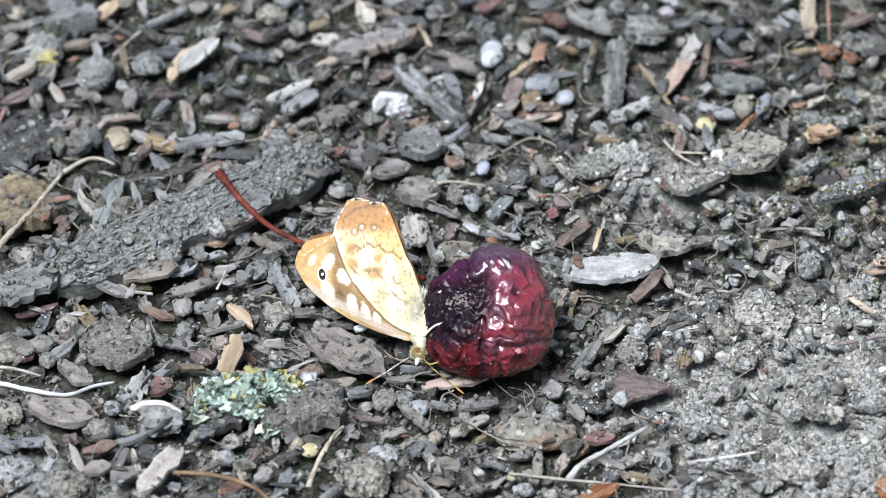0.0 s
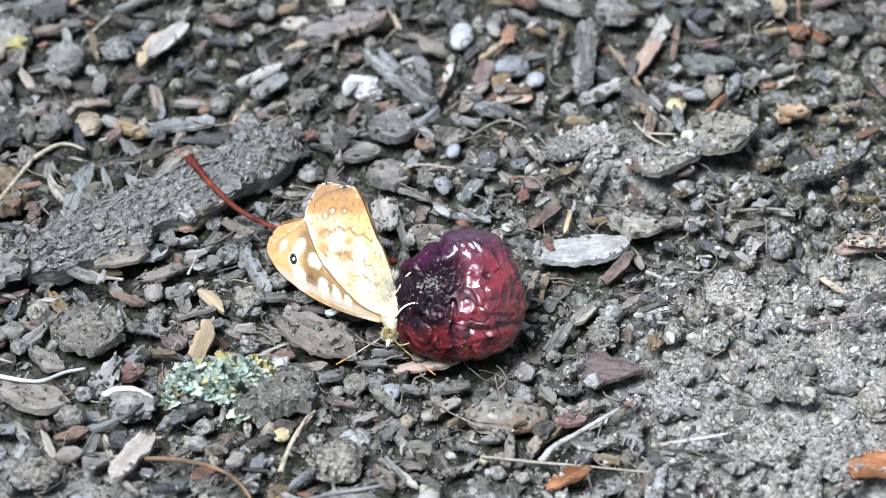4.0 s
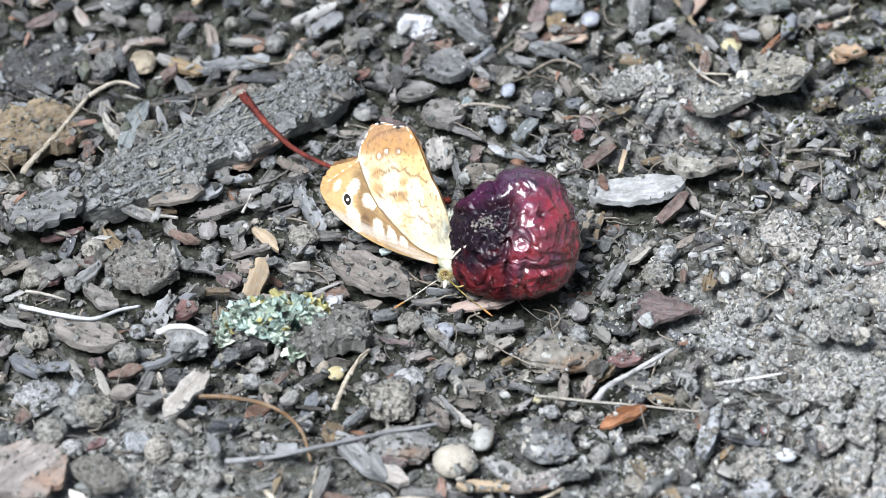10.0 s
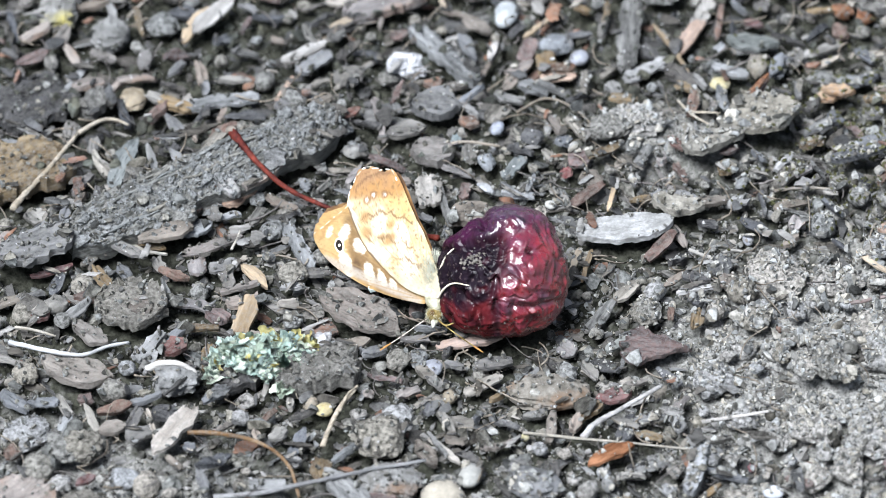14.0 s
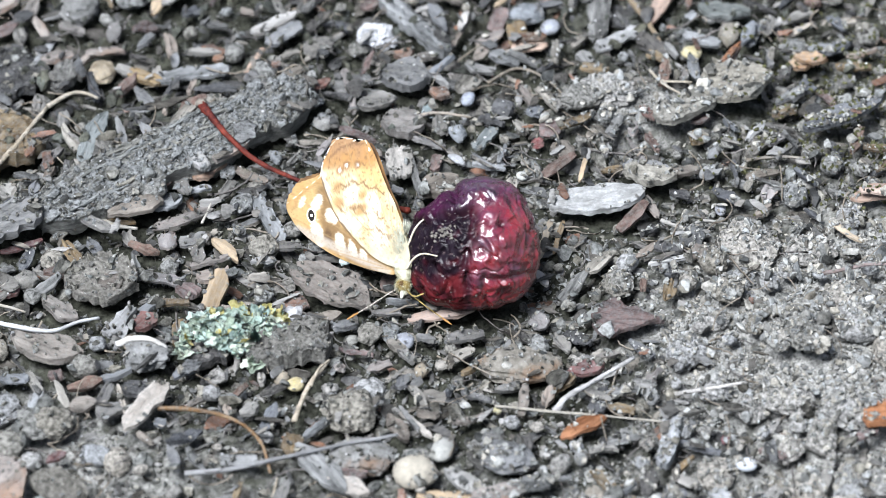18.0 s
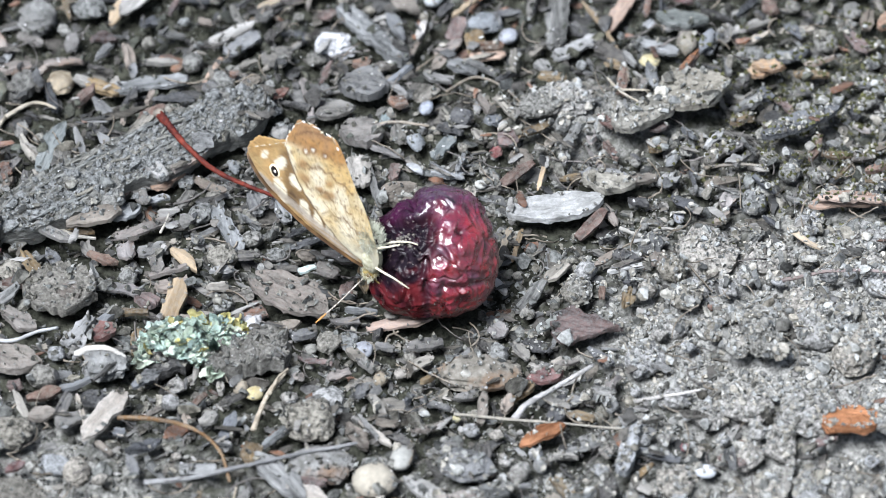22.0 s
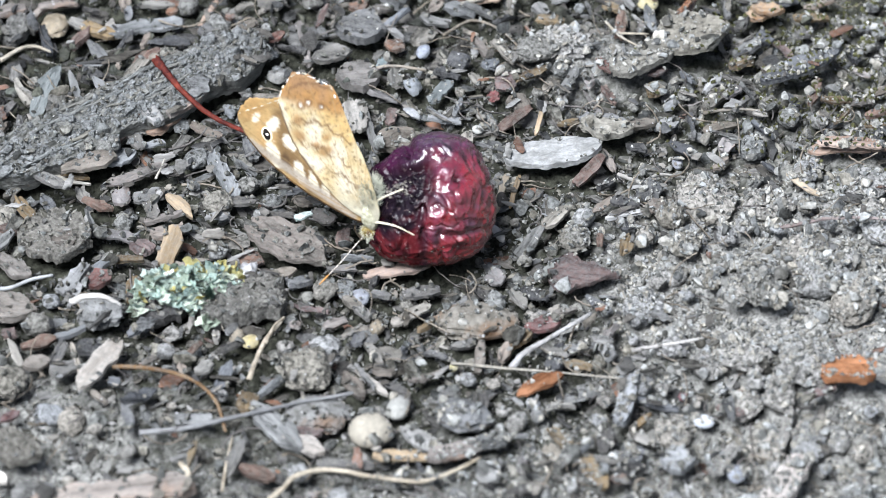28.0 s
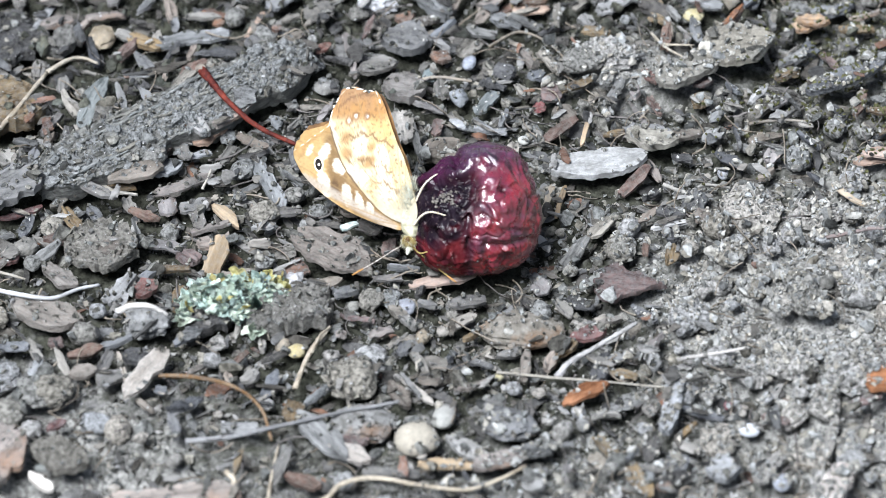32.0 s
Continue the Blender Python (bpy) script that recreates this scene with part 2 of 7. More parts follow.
more("pinkstem", (0.204, 0.151, 0.135), (0.387, 0.319, 0.295), (0.2, 1, 1))
more("seedgrey", (0.21, 0.203, 0.185), (0.41, 0.40, 0.375), (0.55, 1, 1), 420, 0.8, 0.5)
WOOD["brightorange"] = material("bright_orange_scale", (0.14, 0.058, 0.026), (0.43, 0.21, 0.11), 500, 0.6, 0.9, 1300, 0.1, stretch=(0.25, 1, 1))
more("pale2", (0.257, 0.241, 0.209), (0.441, 0.416, 0.367), (0.2, 1, 1))
more("darkstone", (0.044, 0.046, 0.049), (0.123, 0.130, 0.136), (1, 1, 1))
more("slatedark", (0.046, 0.047, 0.050), (0.15, 0.152, 0.158), (0.3, 1, 1))
more("tanstem", (0.120, 0.099, 0.073), (0.295, 0.258, 0.210), (0.2, 1, 1))
more("red2", (0.075, 0.022, 0.024), (0.229, 0.095, 0.101), (1, 1, 1))
more("pinkgrey", (0.134, 0.118, 0.108), (0.325, 0.289, 0.264), (0.12, 1, 1), tint=(0.26, 0.17, 0.12))
more("smooth", (0.262, 0.278, 0.278), (0.434, 0.452, 0.446), (1, 1, 1), 220, 0.55, 0.15)
more("tanorange", (0.244, 0.139, 0.070), (0.454, 0.331, 0.209), (0.2, 1, 1))
more("rust", (0.103, 0.037, 0.018), (0.334, 0.157, 0.077), (1, 1, 1), 600, 0.7, 0.8)
more("pinkstone", (0.185, 0.169, 0.185), (0.359, 0.334, 0.359), (1, 1, 1))
more("greenstone", (0.127, 0.153, 0.148), (0.263, 0.300, 0.287), (1, 1, 1))
more("greystem", (0.106, 0.106, 0.108), (0.274, 0.274, 0.274), (0.15, 1, 1))
more("pinkpale", (0.292, 0.261, 0.234), (0.497, 0.454, 0.417), (0.12, 1, 1))
more("mineral", (0.35, 0.35, 0.34), (0.62, 0.61, 0.60), (1, 1, 1))
more("paleblue", (0.36, 0.46, 0.46), (0.62, 0.72, 0.72), (1, 1, 1))
more("log", (0.13, 0.132, 0.120), (0.33, 0.333, 0.31), (0.3, 1, 1), 620, 0.95, 1.0)
more("paleflake", (0.12, 0.12, 0.109), (0.31, 0.31, 0.288), (0.8, 1, 1), 420, 0.9, 0.6)


# ---------------------------------------------------------------- ground
def bump_at(x, y):
    """Height of the soil in mm at a place in mm, without the crumbs."""
    h = 0.9 * math.sin(x / 17 + 0.5) * math.sin(y / 14 + 1.1) + 0.5 * math.sin(x / 7.3 + y / 9.1)
    u = (x + 63) * 0.824 + (y + 10) * 0.567
    v = -(x + 63) * 0.567 + (y + 10) * 0.824
    if u < 60:
        h += 2.2 * math.exp(-(v / 6.5) ** 2)
    h -= 4.0 * math.exp(-((x + 66) / 14) ** 2 - ((y - 22) / 11) ** 2)
    h += 3.2 * math.exp(-((x - 60) / 22) ** 2 - ((y + 34) / 16) ** 2)
    h += 1.8 * math.exp(-((x - 30) / 14) ** 2 - ((y - 16) / 9) ** 2)
    h -= 1.0 * math.exp(-((x + 4) / 12) ** 2 - ((y + 22) / 6) ** 2)
    fall = math.exp(-((x * x + y * y) / 130.0 ** 2) ** 2)
    return h * fall


def mesh_from(name, verts, faces, mat, smooth=True):
    me = bpy.data.meshes.new(name)
    me.from_pydata(verts, [], faces)
    me.materials.append(mat)
    me.polygons.foreach_set("use_smooth", [smooth is not False] * len(me.polygons))
    me.update()
    if smooth and smooth is not True:
        me.set_sharp_from_angle(angle=radians(smooth))
    return me


def part(name, bm, mat, parent, label=""):
    me = bpy.data.meshes.new(name)
    bm.to_mesh(me)
    bm.free()
    me.materials.append(mat)
    me.polygons.foreach_set("use_smooth", [True] * len(me.polygons))
    ob = new(name, me)
    ob.parent = parent
    return tagged(ob, label)


def dryness(x, y):
    """1 on the pale dry crust, 0 on the damp soil."""
    w = 1.15 * math.exp(-((x - 62) / 27) ** 2 - ((y + 36) / 26) ** 2) + 0.6 * math.exp(-((y + 78) / 22) ** 2)
    w += 0.28 * math.exp(-((x - 36) / 17) ** 2 - ((y + 30) / 20) ** 2)
    w += 0.5 * math.exp(-((x - 70) / 24) ** 2 - ((y - 12) / 26) ** 2) + 0.5 * math.exp(-((x + 50) / 24) ** 2 - ((y + 54) / 18) ** 2)
    w += 0.75 * math.exp(-((x - 29) / 13) ** 2 - ((y - 14) / 9) ** 2)
    return max(0.0, min(1.0, (w - 0.18) * 1.2))


def crust(x, y):
    """Lumps of the dry crust, in mm."""
    p = Vector((x, y, 0))
    q = p + 0.8 * Vector((noise.noise(p * 0.5), noise.noise(p * 0.5 + Vector((7, 3, 1))), 0))
    a = 0.62 - noise.voronoi(q * 0.21 + Vector((3, 8, 0)))[0][0]
    b = 0.55 - noise.voronoi(q * 0.52)[0][0]
    c = 0.5 - noise.voronoi(p * 1.25)[0][0]
    return 1.1 * a + 0.9 * b + 0.8 * c + 0.5


def build_ground():
    near = list(np.arange(-88, 88.1, 0.44))
    far = [92, 100, 110, 125, 150, 200, 300, 600, 1500, 5000, 20000, 100000]
    xs = [-f for f in reversed(far)] + near + far
    ys = xs
    verts, faces, dry = [], [], []
    for y in ys:
        for x in xs:
            z, d = 0.0, 0.0
            if abs(x) < 90 and abs(y) < 90:
                p = Vector((x, y, 0))
                rise = 0.9 * noise.noise(p * 0.22) + 0.7 * noise.noise(p * 0.6)
                z = bump_at(x, y) + rise + 0.5 * noise.noise(p * 1.3) + 0.32 * noise.noise(p * 3.1)
                d = dryness(x, y)
                if d > 0.01:
                    z += d * (crust(x, y) - 0.5 * rise)
                    d = max(0.0, min(1.0, 1.5 * d - 0.2 + 0.7 * noise.noise(p * 0.45) + 0.4 * noise.noise(p * 1.6)))
            verts.append((x * MM, y * MM, z * MM - 0.0013))
            dry += (d, d, d, 1.0)
    k = len(xs)
    for j in range(k - 1):
        for i in range(k - 1):
            faces.append((j * k + i, j * k + i + 1, (j + 1) * k + i + 1, (j + 1) * k + i))
    me = mesh_from("ground", verts, faces, SOIL)
    me.color_attributes.new("dryness", "FLOAT_COLOR", "POINT").data.foreach_set("color", dry)
    ob = new("ground", me)
    return tagged(ob, "dark grey crumbly damp soil with pale dry crusts, littered", "ground", kind="structure")


build_ground()
rng = np.random.default_rng(7)


def ico(level):
    bm = bmesh.new()
    bmesh.ops.create_icosphere(bm, subdivisions=level, radius=1.0)
    v = np.array([x.co[:] for x in bm.verts])
    f = np.array([[x.index for x in q.verts] for q in bm.faces])
    bm.free()
    return v, f


ICO1, ICO2, ICO3, ICO4 = ico(1), ico(2), ico(3), ico(4)


def turns(n, yaw_only=0.0):
    """n random turns, tilted at most about yaw_only radians when that is given."""
    a = rng.uniform(0, 2 * math.pi, n)
    c, s, o, l = np.cos(a), np.sin(a), np.zeros(n), np.ones(n)
    rz = np.stack([np.stack([c, -s, o], 1), np.stack([s, c, o], 1), np.stack([o, o, l], 1)], 1)
    t = rng.uniform(-1, 1, n) * (yaw_only or math.pi)
    c, s = np.cos(t), np.sin(t)
    rx = np.stack([np.stack([l, o, o], 1), np.stack([o, c, -s], 1), np.stack([o, s, c], 1)], 1)
    a = rng.uniform(0, 2 * math.pi, n)
    c, s = np.cos(a), np.sin(a)
    rz2 = np.stack([np.stack([c, -s, o], 1), np.stack([s, c, o], 1), np.stack([o, o, l], 1)], 1)
    return np.einsum("nij,njk,nkl->nil", rz2 if yaw_only else rz, rx, rz if not yaw_only else rz2 * 0 + np.eye(3))


def heap(name, base, scales, rots, places, mat, rough, cut=0.0):
    v, f = base
    n = len(places)
    k = rng.normal(0, 1.6, (n, 3, 3))
    ph = rng.uniform(0, 6.28, (n, 3))
    r = np.ones((n, len(v)))
    for j in range(3):
        r += rough * np.sin(np.einsum("vi,ni->nv", v, k[:, j]) * 1.6 + ph[:, j, None])
        r += 0.45 * rough * np.sin(np.einsum("vi,ni->nv", v, k[:, j - 1]) * 4.5 + ph[:, j - 1, None])
    p = v[None] * r[..., None]
    for _ in range(6 if cut else 0):
        side = rng.normal(0, 1, (n, 3))
        side /= np.linalg.norm(side, axis=1)[:, None]
        beyond = np.einsum("nvi,ni->nv", p, side) - rng.uniform(0.35, 0.8, n)[:, None]
        p = p - cut * np.maximum(0, beyond)[..., None] * side[:, None, :]
    p = p * scales[:, None, :]
    p = np.einsum("nij,nvj->nvi", rots, p) + places[:, None, :]
    faces = (f[None] + (np.arange(n) * len(v))[:, None, None]).reshape(-1, f.shape[1])
    return mesh_from(name, (p.reshape(-1, 3) * MM).tolist(), faces.tolist(), mat, 30 if cut else 48)


def stuff(name, base, scales, rots, places, mat, rough, label, category, cut=0.0):
    return tagged(new(name, heap(name, base, scales, rots, places, mat, rough, cut)), label, category, kind="stuff")


CX, CY = 6.2, -23.6
FOOT = []
CLEAN = ("seedgrey", "brightorange", "cream", "white", "whitestone", "straw", "tan", "smooth", "bluestone", "palestick", "paper", "pinkwood", "tanorange", "redbrown", "paleblue", "greystem", "ochre")


# ---------------------------------------------------------------- shapes of the litter
def ground_z(x, y):
    p = Vector((x, y, 0))
    rise = 0.9 * noise.noise(p * 0.22) + 0.7 * noise.noise(p * 0.6)
    d = dryness(x, y)
    return bump_at(x, y) + rise + (d * (crust(x, y) - 0.5 * rise) if d > 0.01 else 0.0)


def settle(x, y, z):
    """Lift a piece onto the dry crust where it lies on it."""
    d = 1.3 * dryness(x, y)
    return x, y - 1.15 * d, z + d


def seat(x, y, z, half):
    """Settle a piece and keep it from sinking into a lump of the soil under it."""
    x, y, z = settle(x, y, z)
    rise = max(0.0, min(2.5, ground_z(x, y) - 1.3 + half - z))
    return x, y - 1.15 * rise, z + rise


def slab_mesh(name, length, width, thick, mat, shape, seed, curl, ragged):
    """A flat piece of wood, bark, husk or leaf: rounded, pointed or broken ends, bowed, with a worn edge."""
    r = random.Random(seed)
    nx = max(8, min(110, int(length / 0.5)))
    ny = max(6, min(36, int(width / 0.26)))
    knots = [[r.uniform(0.1, 0.75), r.uniform(0.55, 1.0), r.uniform(0.5, 1.0), r.uniform(0.05, 0.75)] for _ in range(2)]
    broken = shape == "leaf" and name in ("bark_flake", "leaf_fragment", "bud_scale")
    crusty = mat.name.startswith(("ridge", "soilflake", "dark_wet"))
    off = Vector((r.uniform(0, 99), r.uniform(0, 99), 0))
    bend = r.uniform(-1, 1) * curl
    if shape in ("leaf", "lens") and ragged > 0.3:
        ragged = 0.2
    cup = r.uniform(0.3, 1.0) * curl
    lean = r.uniform(-0.08, 0.08)
    verts, faces = [], []
    for side in (1, -1):
        for i in range(nx + 1):
            u = -1 + 2 * i / nx
            if shape == "lens":
                half = max(0.04, (1 - abs(u) ** 2.0)) ** 0.8
            elif shape == "leaf":
                half = max(0.06, 1 - abs(u) ** 2.6) ** 0.55
            elif shape == "shard":
                half = 1.0
            elif shape == "point":
                half = max(0.05, min(1.0, (1 - u) * 0.62)) * max(0.2, 1 - abs(min(u, 0)) ** 6) ** 0.5
            else:
                half = max(0.25, 1 - abs(u) ** 9) ** 0.6
            whole = half
            for j in range(ny + 1):
                v = -1 + 2 * j / ny
                if shape == "shard":
                    row, at = knots[v > 0], min(2.999, (u + 1) * 1.5)
                    half = row[int(at)] * (1 - at % 1) + row[int(at) + 1] * (at % 1)
                elif broken:
                    row, at = knots[v > 0], min(2.999, (u + 1) * 1.5)
                    half = whole * (0.30 + 0.75 * (row[int(at)] * (1 - at % 1) + row[int(at) + 1] * (at % 1)))
                edge = half * (1 + ragged * (noise.noise(Vector((u * 3.1, (1 if v > 0 else -1) * 5, 0)) + off) + 0.5 * noise.noise(Vector((u * 9.0, (1 if v > 0 else -1) * 7, 0)) + off)))
                x = u * length / 2 + ragged * 0.55 * width * noise.noise(Vector((v * 2.3, (2 if u > 0 else -2), 3)) + off) * abs(u) ** 3
                y = v * width / 2 * edge + lean * u * length / 2
                rim = (1 - abs(v) ** 4) * (1 - abs(u) ** 10)
                z = side * thick / 2 * (0.72 + 0.28 * rim)
                z += bend * (u * u - 0.4) * length * 0.12 + cup * v * v * width * 0.18
                z += 0.25 * thick * noise.noise(Vector((x * 0.9, y * 1.7, side)) + off)
                z += 0.22 * noise.noise(Vector((x * 0.35, y * 3.4, side)) + off) + 0.12 * noise.noise(Vector((x * 2.2, y * 2.6, side + 4)) + off)
                z += 0.10 * min(width, 4) * noise.noise(Vector((x * 0.3, y * 1.3, 8)) + off)
                if crusty and side > 0:
                    p = Vector((x, y, 0)) + off
                    z += 0.9 * (0.5 - noise.voronoi(p * 0.42)[0][0]) + 0.55 * (0.5 - noise.voronoi(p * 1.0)[0][0])
                verts.append((x * MM, y * MM, z * MM))
    k = (nx + 1) * (ny + 1)
    w = ny + 1
    for i in range(nx):
        for j in range(ny):
            a = i * w + j
            faces.append((a, a + w, a + w + 1, a + 1))
            faces.append((k + a, k + a + 1, k + a + w + 1, k + a + w))
    for i in range(nx):
        for a in (i * w, i * w + ny):
            q = (a, k + a, k + a + w, a + w) if a % w == 0 else (a, a + w, k + a + w, k + a)
            faces.append(q[::-1] if a % w == 0 else q[::-1])
    for j in range(ny):
        for a in (j, nx * w + j):
            q = (a, a + 1, k + a + 1, k + a)
            faces.append(q if a < w else q[::-1])
    return mesh_from(name, verts, faces, mat, 38)


CRUSTED = []


def chip(name, x, y, z, yaw, length, width, thick, mat, shape, seed, label, category, tilt=0.0, roll=0.0, curl=0.4, ragged=0.35, group=""):
    x, y, z = seat(x, y, z, 0.5 * thick + 0.45)
    ob = new(name, slab_mesh(name, length, width, thick, WOOD[mat], shape, seed, curl, ragged))
    ob.matrix_world = pose(x * MM, y * MM, z * MM, 0, 0, yaw) @ pose(0, 0, 0, roll, tilt, 0)
    FOOT.append((x, y, math.cos(radians(yaw)), math.sin(radians(yaw)), length / 2, width / 2, mat in CLEAN))
    if mat in ("ridge", "soilflake", "dark"):
        CRUSTED.append((ob, thick * 0.5, length / 2, width / 2))
    return tagged(ob, label, category, group)


def stone(name, x, y, z, a, b, c, yaw, mat, seed, label, category, rough=None, angular=0.5, group=""):
    r = random.Random(seed)
    x, y, z = seat(x, y, z, 0.45 * c if mat in CLEAN else 0.1 * c)
    if rough is None:
        rough = 0.05 if mat in ("whitestone", "bluestone", "bluestone2", "smooth", "yellowstone") else 0.14
        if rough < 0.1:
            angular = min(angular, 0.25)
    v, f = ICO4 if a > 2.3 and rough > 0.08 else ICO3
    off = Vector((r.uniform(0, 99), r.uniform(0, 99), r.uniform(0, 99)))
    if mat in ("soil", "palesoil"):
        z += 0.3 * c
        rough, angular = min(rough, 0.13), 0.5
        if mat == "palesoil" and a > 1.9:
            z -= 1.05 * c
    elif category == "pebble":
        z += 0.3 * c
    cuts = [(Vector((r.gauss(0, 1), r.gauss(0, 1), r.gauss(0, 1))).normalized(), r.uniform(0.62, 0.9)) for _ in range(9)]
    verts = []
    for q in v:
        p = Vector(q)
        p *= 1 + rough * 1.5 * noise.noise(p * 1.4 + off) + rough * noise.noise(p * 3.3 + off) + rough * 0.7 * noise.noise(p * 7.0 + off) + rough * 0.5 * noise.noise(p * 15.0 + off)
        if rough > 0.1:
            for s, k in ((2.2, 1.4), (5.0, 1.1), (9.0, 0.8)):
                near = noise.voronoi(p * s + off)[0][0]
                p *= 1 + rough * k * (0.45 - near)
        for n, d in cuts:
            over = p.dot(n) - d
            if over > 0:
                p -= n * over * angular
        verts.append((p.x * a * MM, p.y * b * MM, p.z * c * MM))
    ob = new(name, mesh_from(name, verts, f.tolist(), WOOD[mat], 40 if rough > 0.08 else True))
    ob.matrix_world = pose(x * MM, y * MM, z * MM, 0, 0, yaw)
    FOOT.append((x, y, math.cos(radians(yaw)), math.sin(radians(yaw)), a * 0.9, b * 0.9, mat in CLEAN))
    return tagged(ob, label, category, group)


def tube(points, radii, sides=7, steps=6, rough=0.0, seed=0):
    """A smooth tapering tube through the points (mm), as a bmesh in metres."""
    pts = [Vector(p) for p in points]
    ext = [pts[0] * 2 - pts[1]] + pts + [pts[-1] * 2 - pts[-2]]
    line, rad = [], []
    for i in range(1, len(ext) - 2):
        for s in range(steps):
            t = s / steps
            a, b, c, d = ext[i - 1:i + 3]
            line.append(0.5 * (2 * b + (c - a) * t + (2 * a - 5 * b + 4 * c - d) * t * t + (3 * b - a - 3 * c + d) * t ** 3))
            rad.append(radii[i - 1] * (1 - t) + radii[i] * t)
    line.append(pts[-1])
    rad.append(radii[-1])
    bm = bmesh.new()
    rings = []
    for i, p in enumerate(line):
        tan = (line[min(i + 1, len(line) - 1)] - line[max(i - 1, 0)]).normalized()
        side = tan.cross(Vector((0.03, 0.02, 1))).normalized()
        up = side.cross(tan)
        ring = []
        for k in range(sides):
            a = 2 * math.pi * k / sides
            rr = rad[i] * (1 + rough * noise.noise(p * 1.1 + Vector((math.cos(a) * 2 + seed, math.sin(a) * 2, seed))))
            ring.append(bm.verts.new((p + (side * math.cos(a) + up * math.sin(a)) * rr) * MM))
        rings.append(ring)
    for r0, r1 in zip(rings, rings[1:]):
        for k in range(sides):
            bm.faces.new((r0[k], r0[(k + 1) % sides], r1[(k + 1) % sides], r1[k]))
    bm.faces.new(rings[0][::-1])
    bm.faces.new(rings[-1])
    bmesh.ops.recalc_face_normals(bm, faces=bm.faces)
    return bm


def twig(name, points, radius, mat, seed, label, category, taper=0.6, rough=0.35):
    points = [settle(*p) for p in points]
    n = len(points)
    radii = [radius * (1 - (1 - taper) * i / (n - 1)) for i in range(n)]
    c = Vector([sum(p[k] for p in points) / n for k in range(3)])
    bm = tube([Vector(p) - c for p in points], radii, rough=rough, seed=seed)
    me = bpy.data.meshes.new(name)
    bm.to_mesh(me)
    bm.free()
    me.materials.append(WOOD[mat])
    me.polygons.foreach_set("use_smooth", [True] * len(me.polygons))
    ob = new(name, me)
    ob.location = c * MM
    for p, q in zip(points, points[1:]):
        d = Vector((q[0] - p[0], q[1] - p[1]))
        FOOT.append(((p[0] + q[0]) / 2, (p[1] + q[1]) / 2, d.x / d.length, d.y / d.length, d.length / 2 + 0.3, radius + 0.5, mat in CLEAN))
    return tagged(ob, label, category)


# ---------------------------------------------------------------- the fruit
def smooth_step(a, b, x):
    t = max(0.0, min(1.0, (x - a) / (b - a)))
    return t * t * (3 - 2 * t)


def fruit_material():
    m = bpy.data.materials.new("shrivelled_cherry_skin")
    m.use_nodes = True
    n, link = m.node_tree.nodes, m.node_tree.links.new
    b = n["Principled BSDF"]
    co = n.new("ShaderNodeTexCoord")
    skin = n.new("ShaderNodeVertexColor")
    skin.layer_name = "skin"

    def grain(scale, detail, lo, hi, low, high):
        t = n.new("ShaderNodeTexNoise")
        t.inputs["Scale"].default_value = scale
        t.inputs["Detail"].default_value = detail
        link(co.outputs["Object"], t.inputs["Vector"])
        r = n.new("ShaderNodeMapRange")
        r.inputs["From Min"].default_value, r.inputs["From Max"].default_value = lo, hi
        r.inputs["To Min"].default_value, r.inputs["To Max"].default_value = low, high
        link(t.outputs[0], r.inputs["Value"])
        return r.outputs[0]

    def over(fac, colour, top):
        x = n.new("ShaderNodeMix")
        x.data_type = "RGBA"
        link(fac, x.inputs[0])
        link(colour, x.inputs[6])
        x.inputs[7].default_value = top
        return x.outputs[2]

    colour = over(grain(230, 5, 0.50, 0.64, 0.0, 0.72), skin.outputs["Color"], (0.010, 0.006, 0.010, 1))
    colour = over(grain(1700, 3, 0.62, 0.74, 0.0, 0.30), colour, (0.30, 0.22, 0.21, 1))
    # patchy pale bloom that also paints in some sheen where the skin is glossy
    bloom_sheen = n.new("ShaderNodeMath")
    bloom_sheen.operation = "MULTIPLY"
    link(grain(420, 5, 0.48, 0.64, 0.0, 0.12), bloom_sheen.inputs[0])
    link(skin.outputs["Alpha"], bloom_sheen.inputs[1])
    colour = over(bloom_sheen.outputs[0], colour, (0.17, 0.09, 0.19, 1))
    link(colour, b.inputs["Base Color"])
    link(grain(900, 5, 0.36, 0.66, 0.20, 0.48), b.inputs["Roughness"])
    for name, top in (("Specular IOR Level", 0.8), ("Coat Weight", 1.0)):
        g = n.new("ShaderNodeMath")
        g.operation = "MULTIPLY"
        g.inputs[1].default_value = top
        link(skin.outputs["Alpha"], g.inputs[0])
        link(g.outputs[0], b.inputs[name])
    b.inputs["Coat Roughness"].default_value = 0.20
    h = n.new("ShaderNodeTexNoise")
    h.noise_type = "RIDGED_MULTIFRACTAL"
    h.inputs["Scale"].default_value = 300
    h.inputs["Detail"].default_value = 4
    h.inputs["Distortion"].default_value = 0.8
    link(co.outputs["Object"], h.inputs["Vector"])
    bp = n.new("ShaderNodeBump")
    bp.inputs["Strength"].default_value = 1.0
    bp.inputs["Distance"].default_value = 0.0017
    link(h.outputs[0], bp.inputs["Height"])
    link(bp.outputs[0], b.inputs["Normal"])
    return m


def lump(a, b, c, level=3, rough=0.06, seed=0):
    bm = bmesh.new()
    bmesh.ops.create_icosphere(bm, subdivisions=level, radius=1.0)
    for v in bm.verts:
        v.co *= 1 + rough * noise.noise(v.co * 3 + Vector((seed, 0, 0)))
        v.co = Vector((v.co.x * a, v.co.y * b, v.co.z * c)) * MM
    return bm


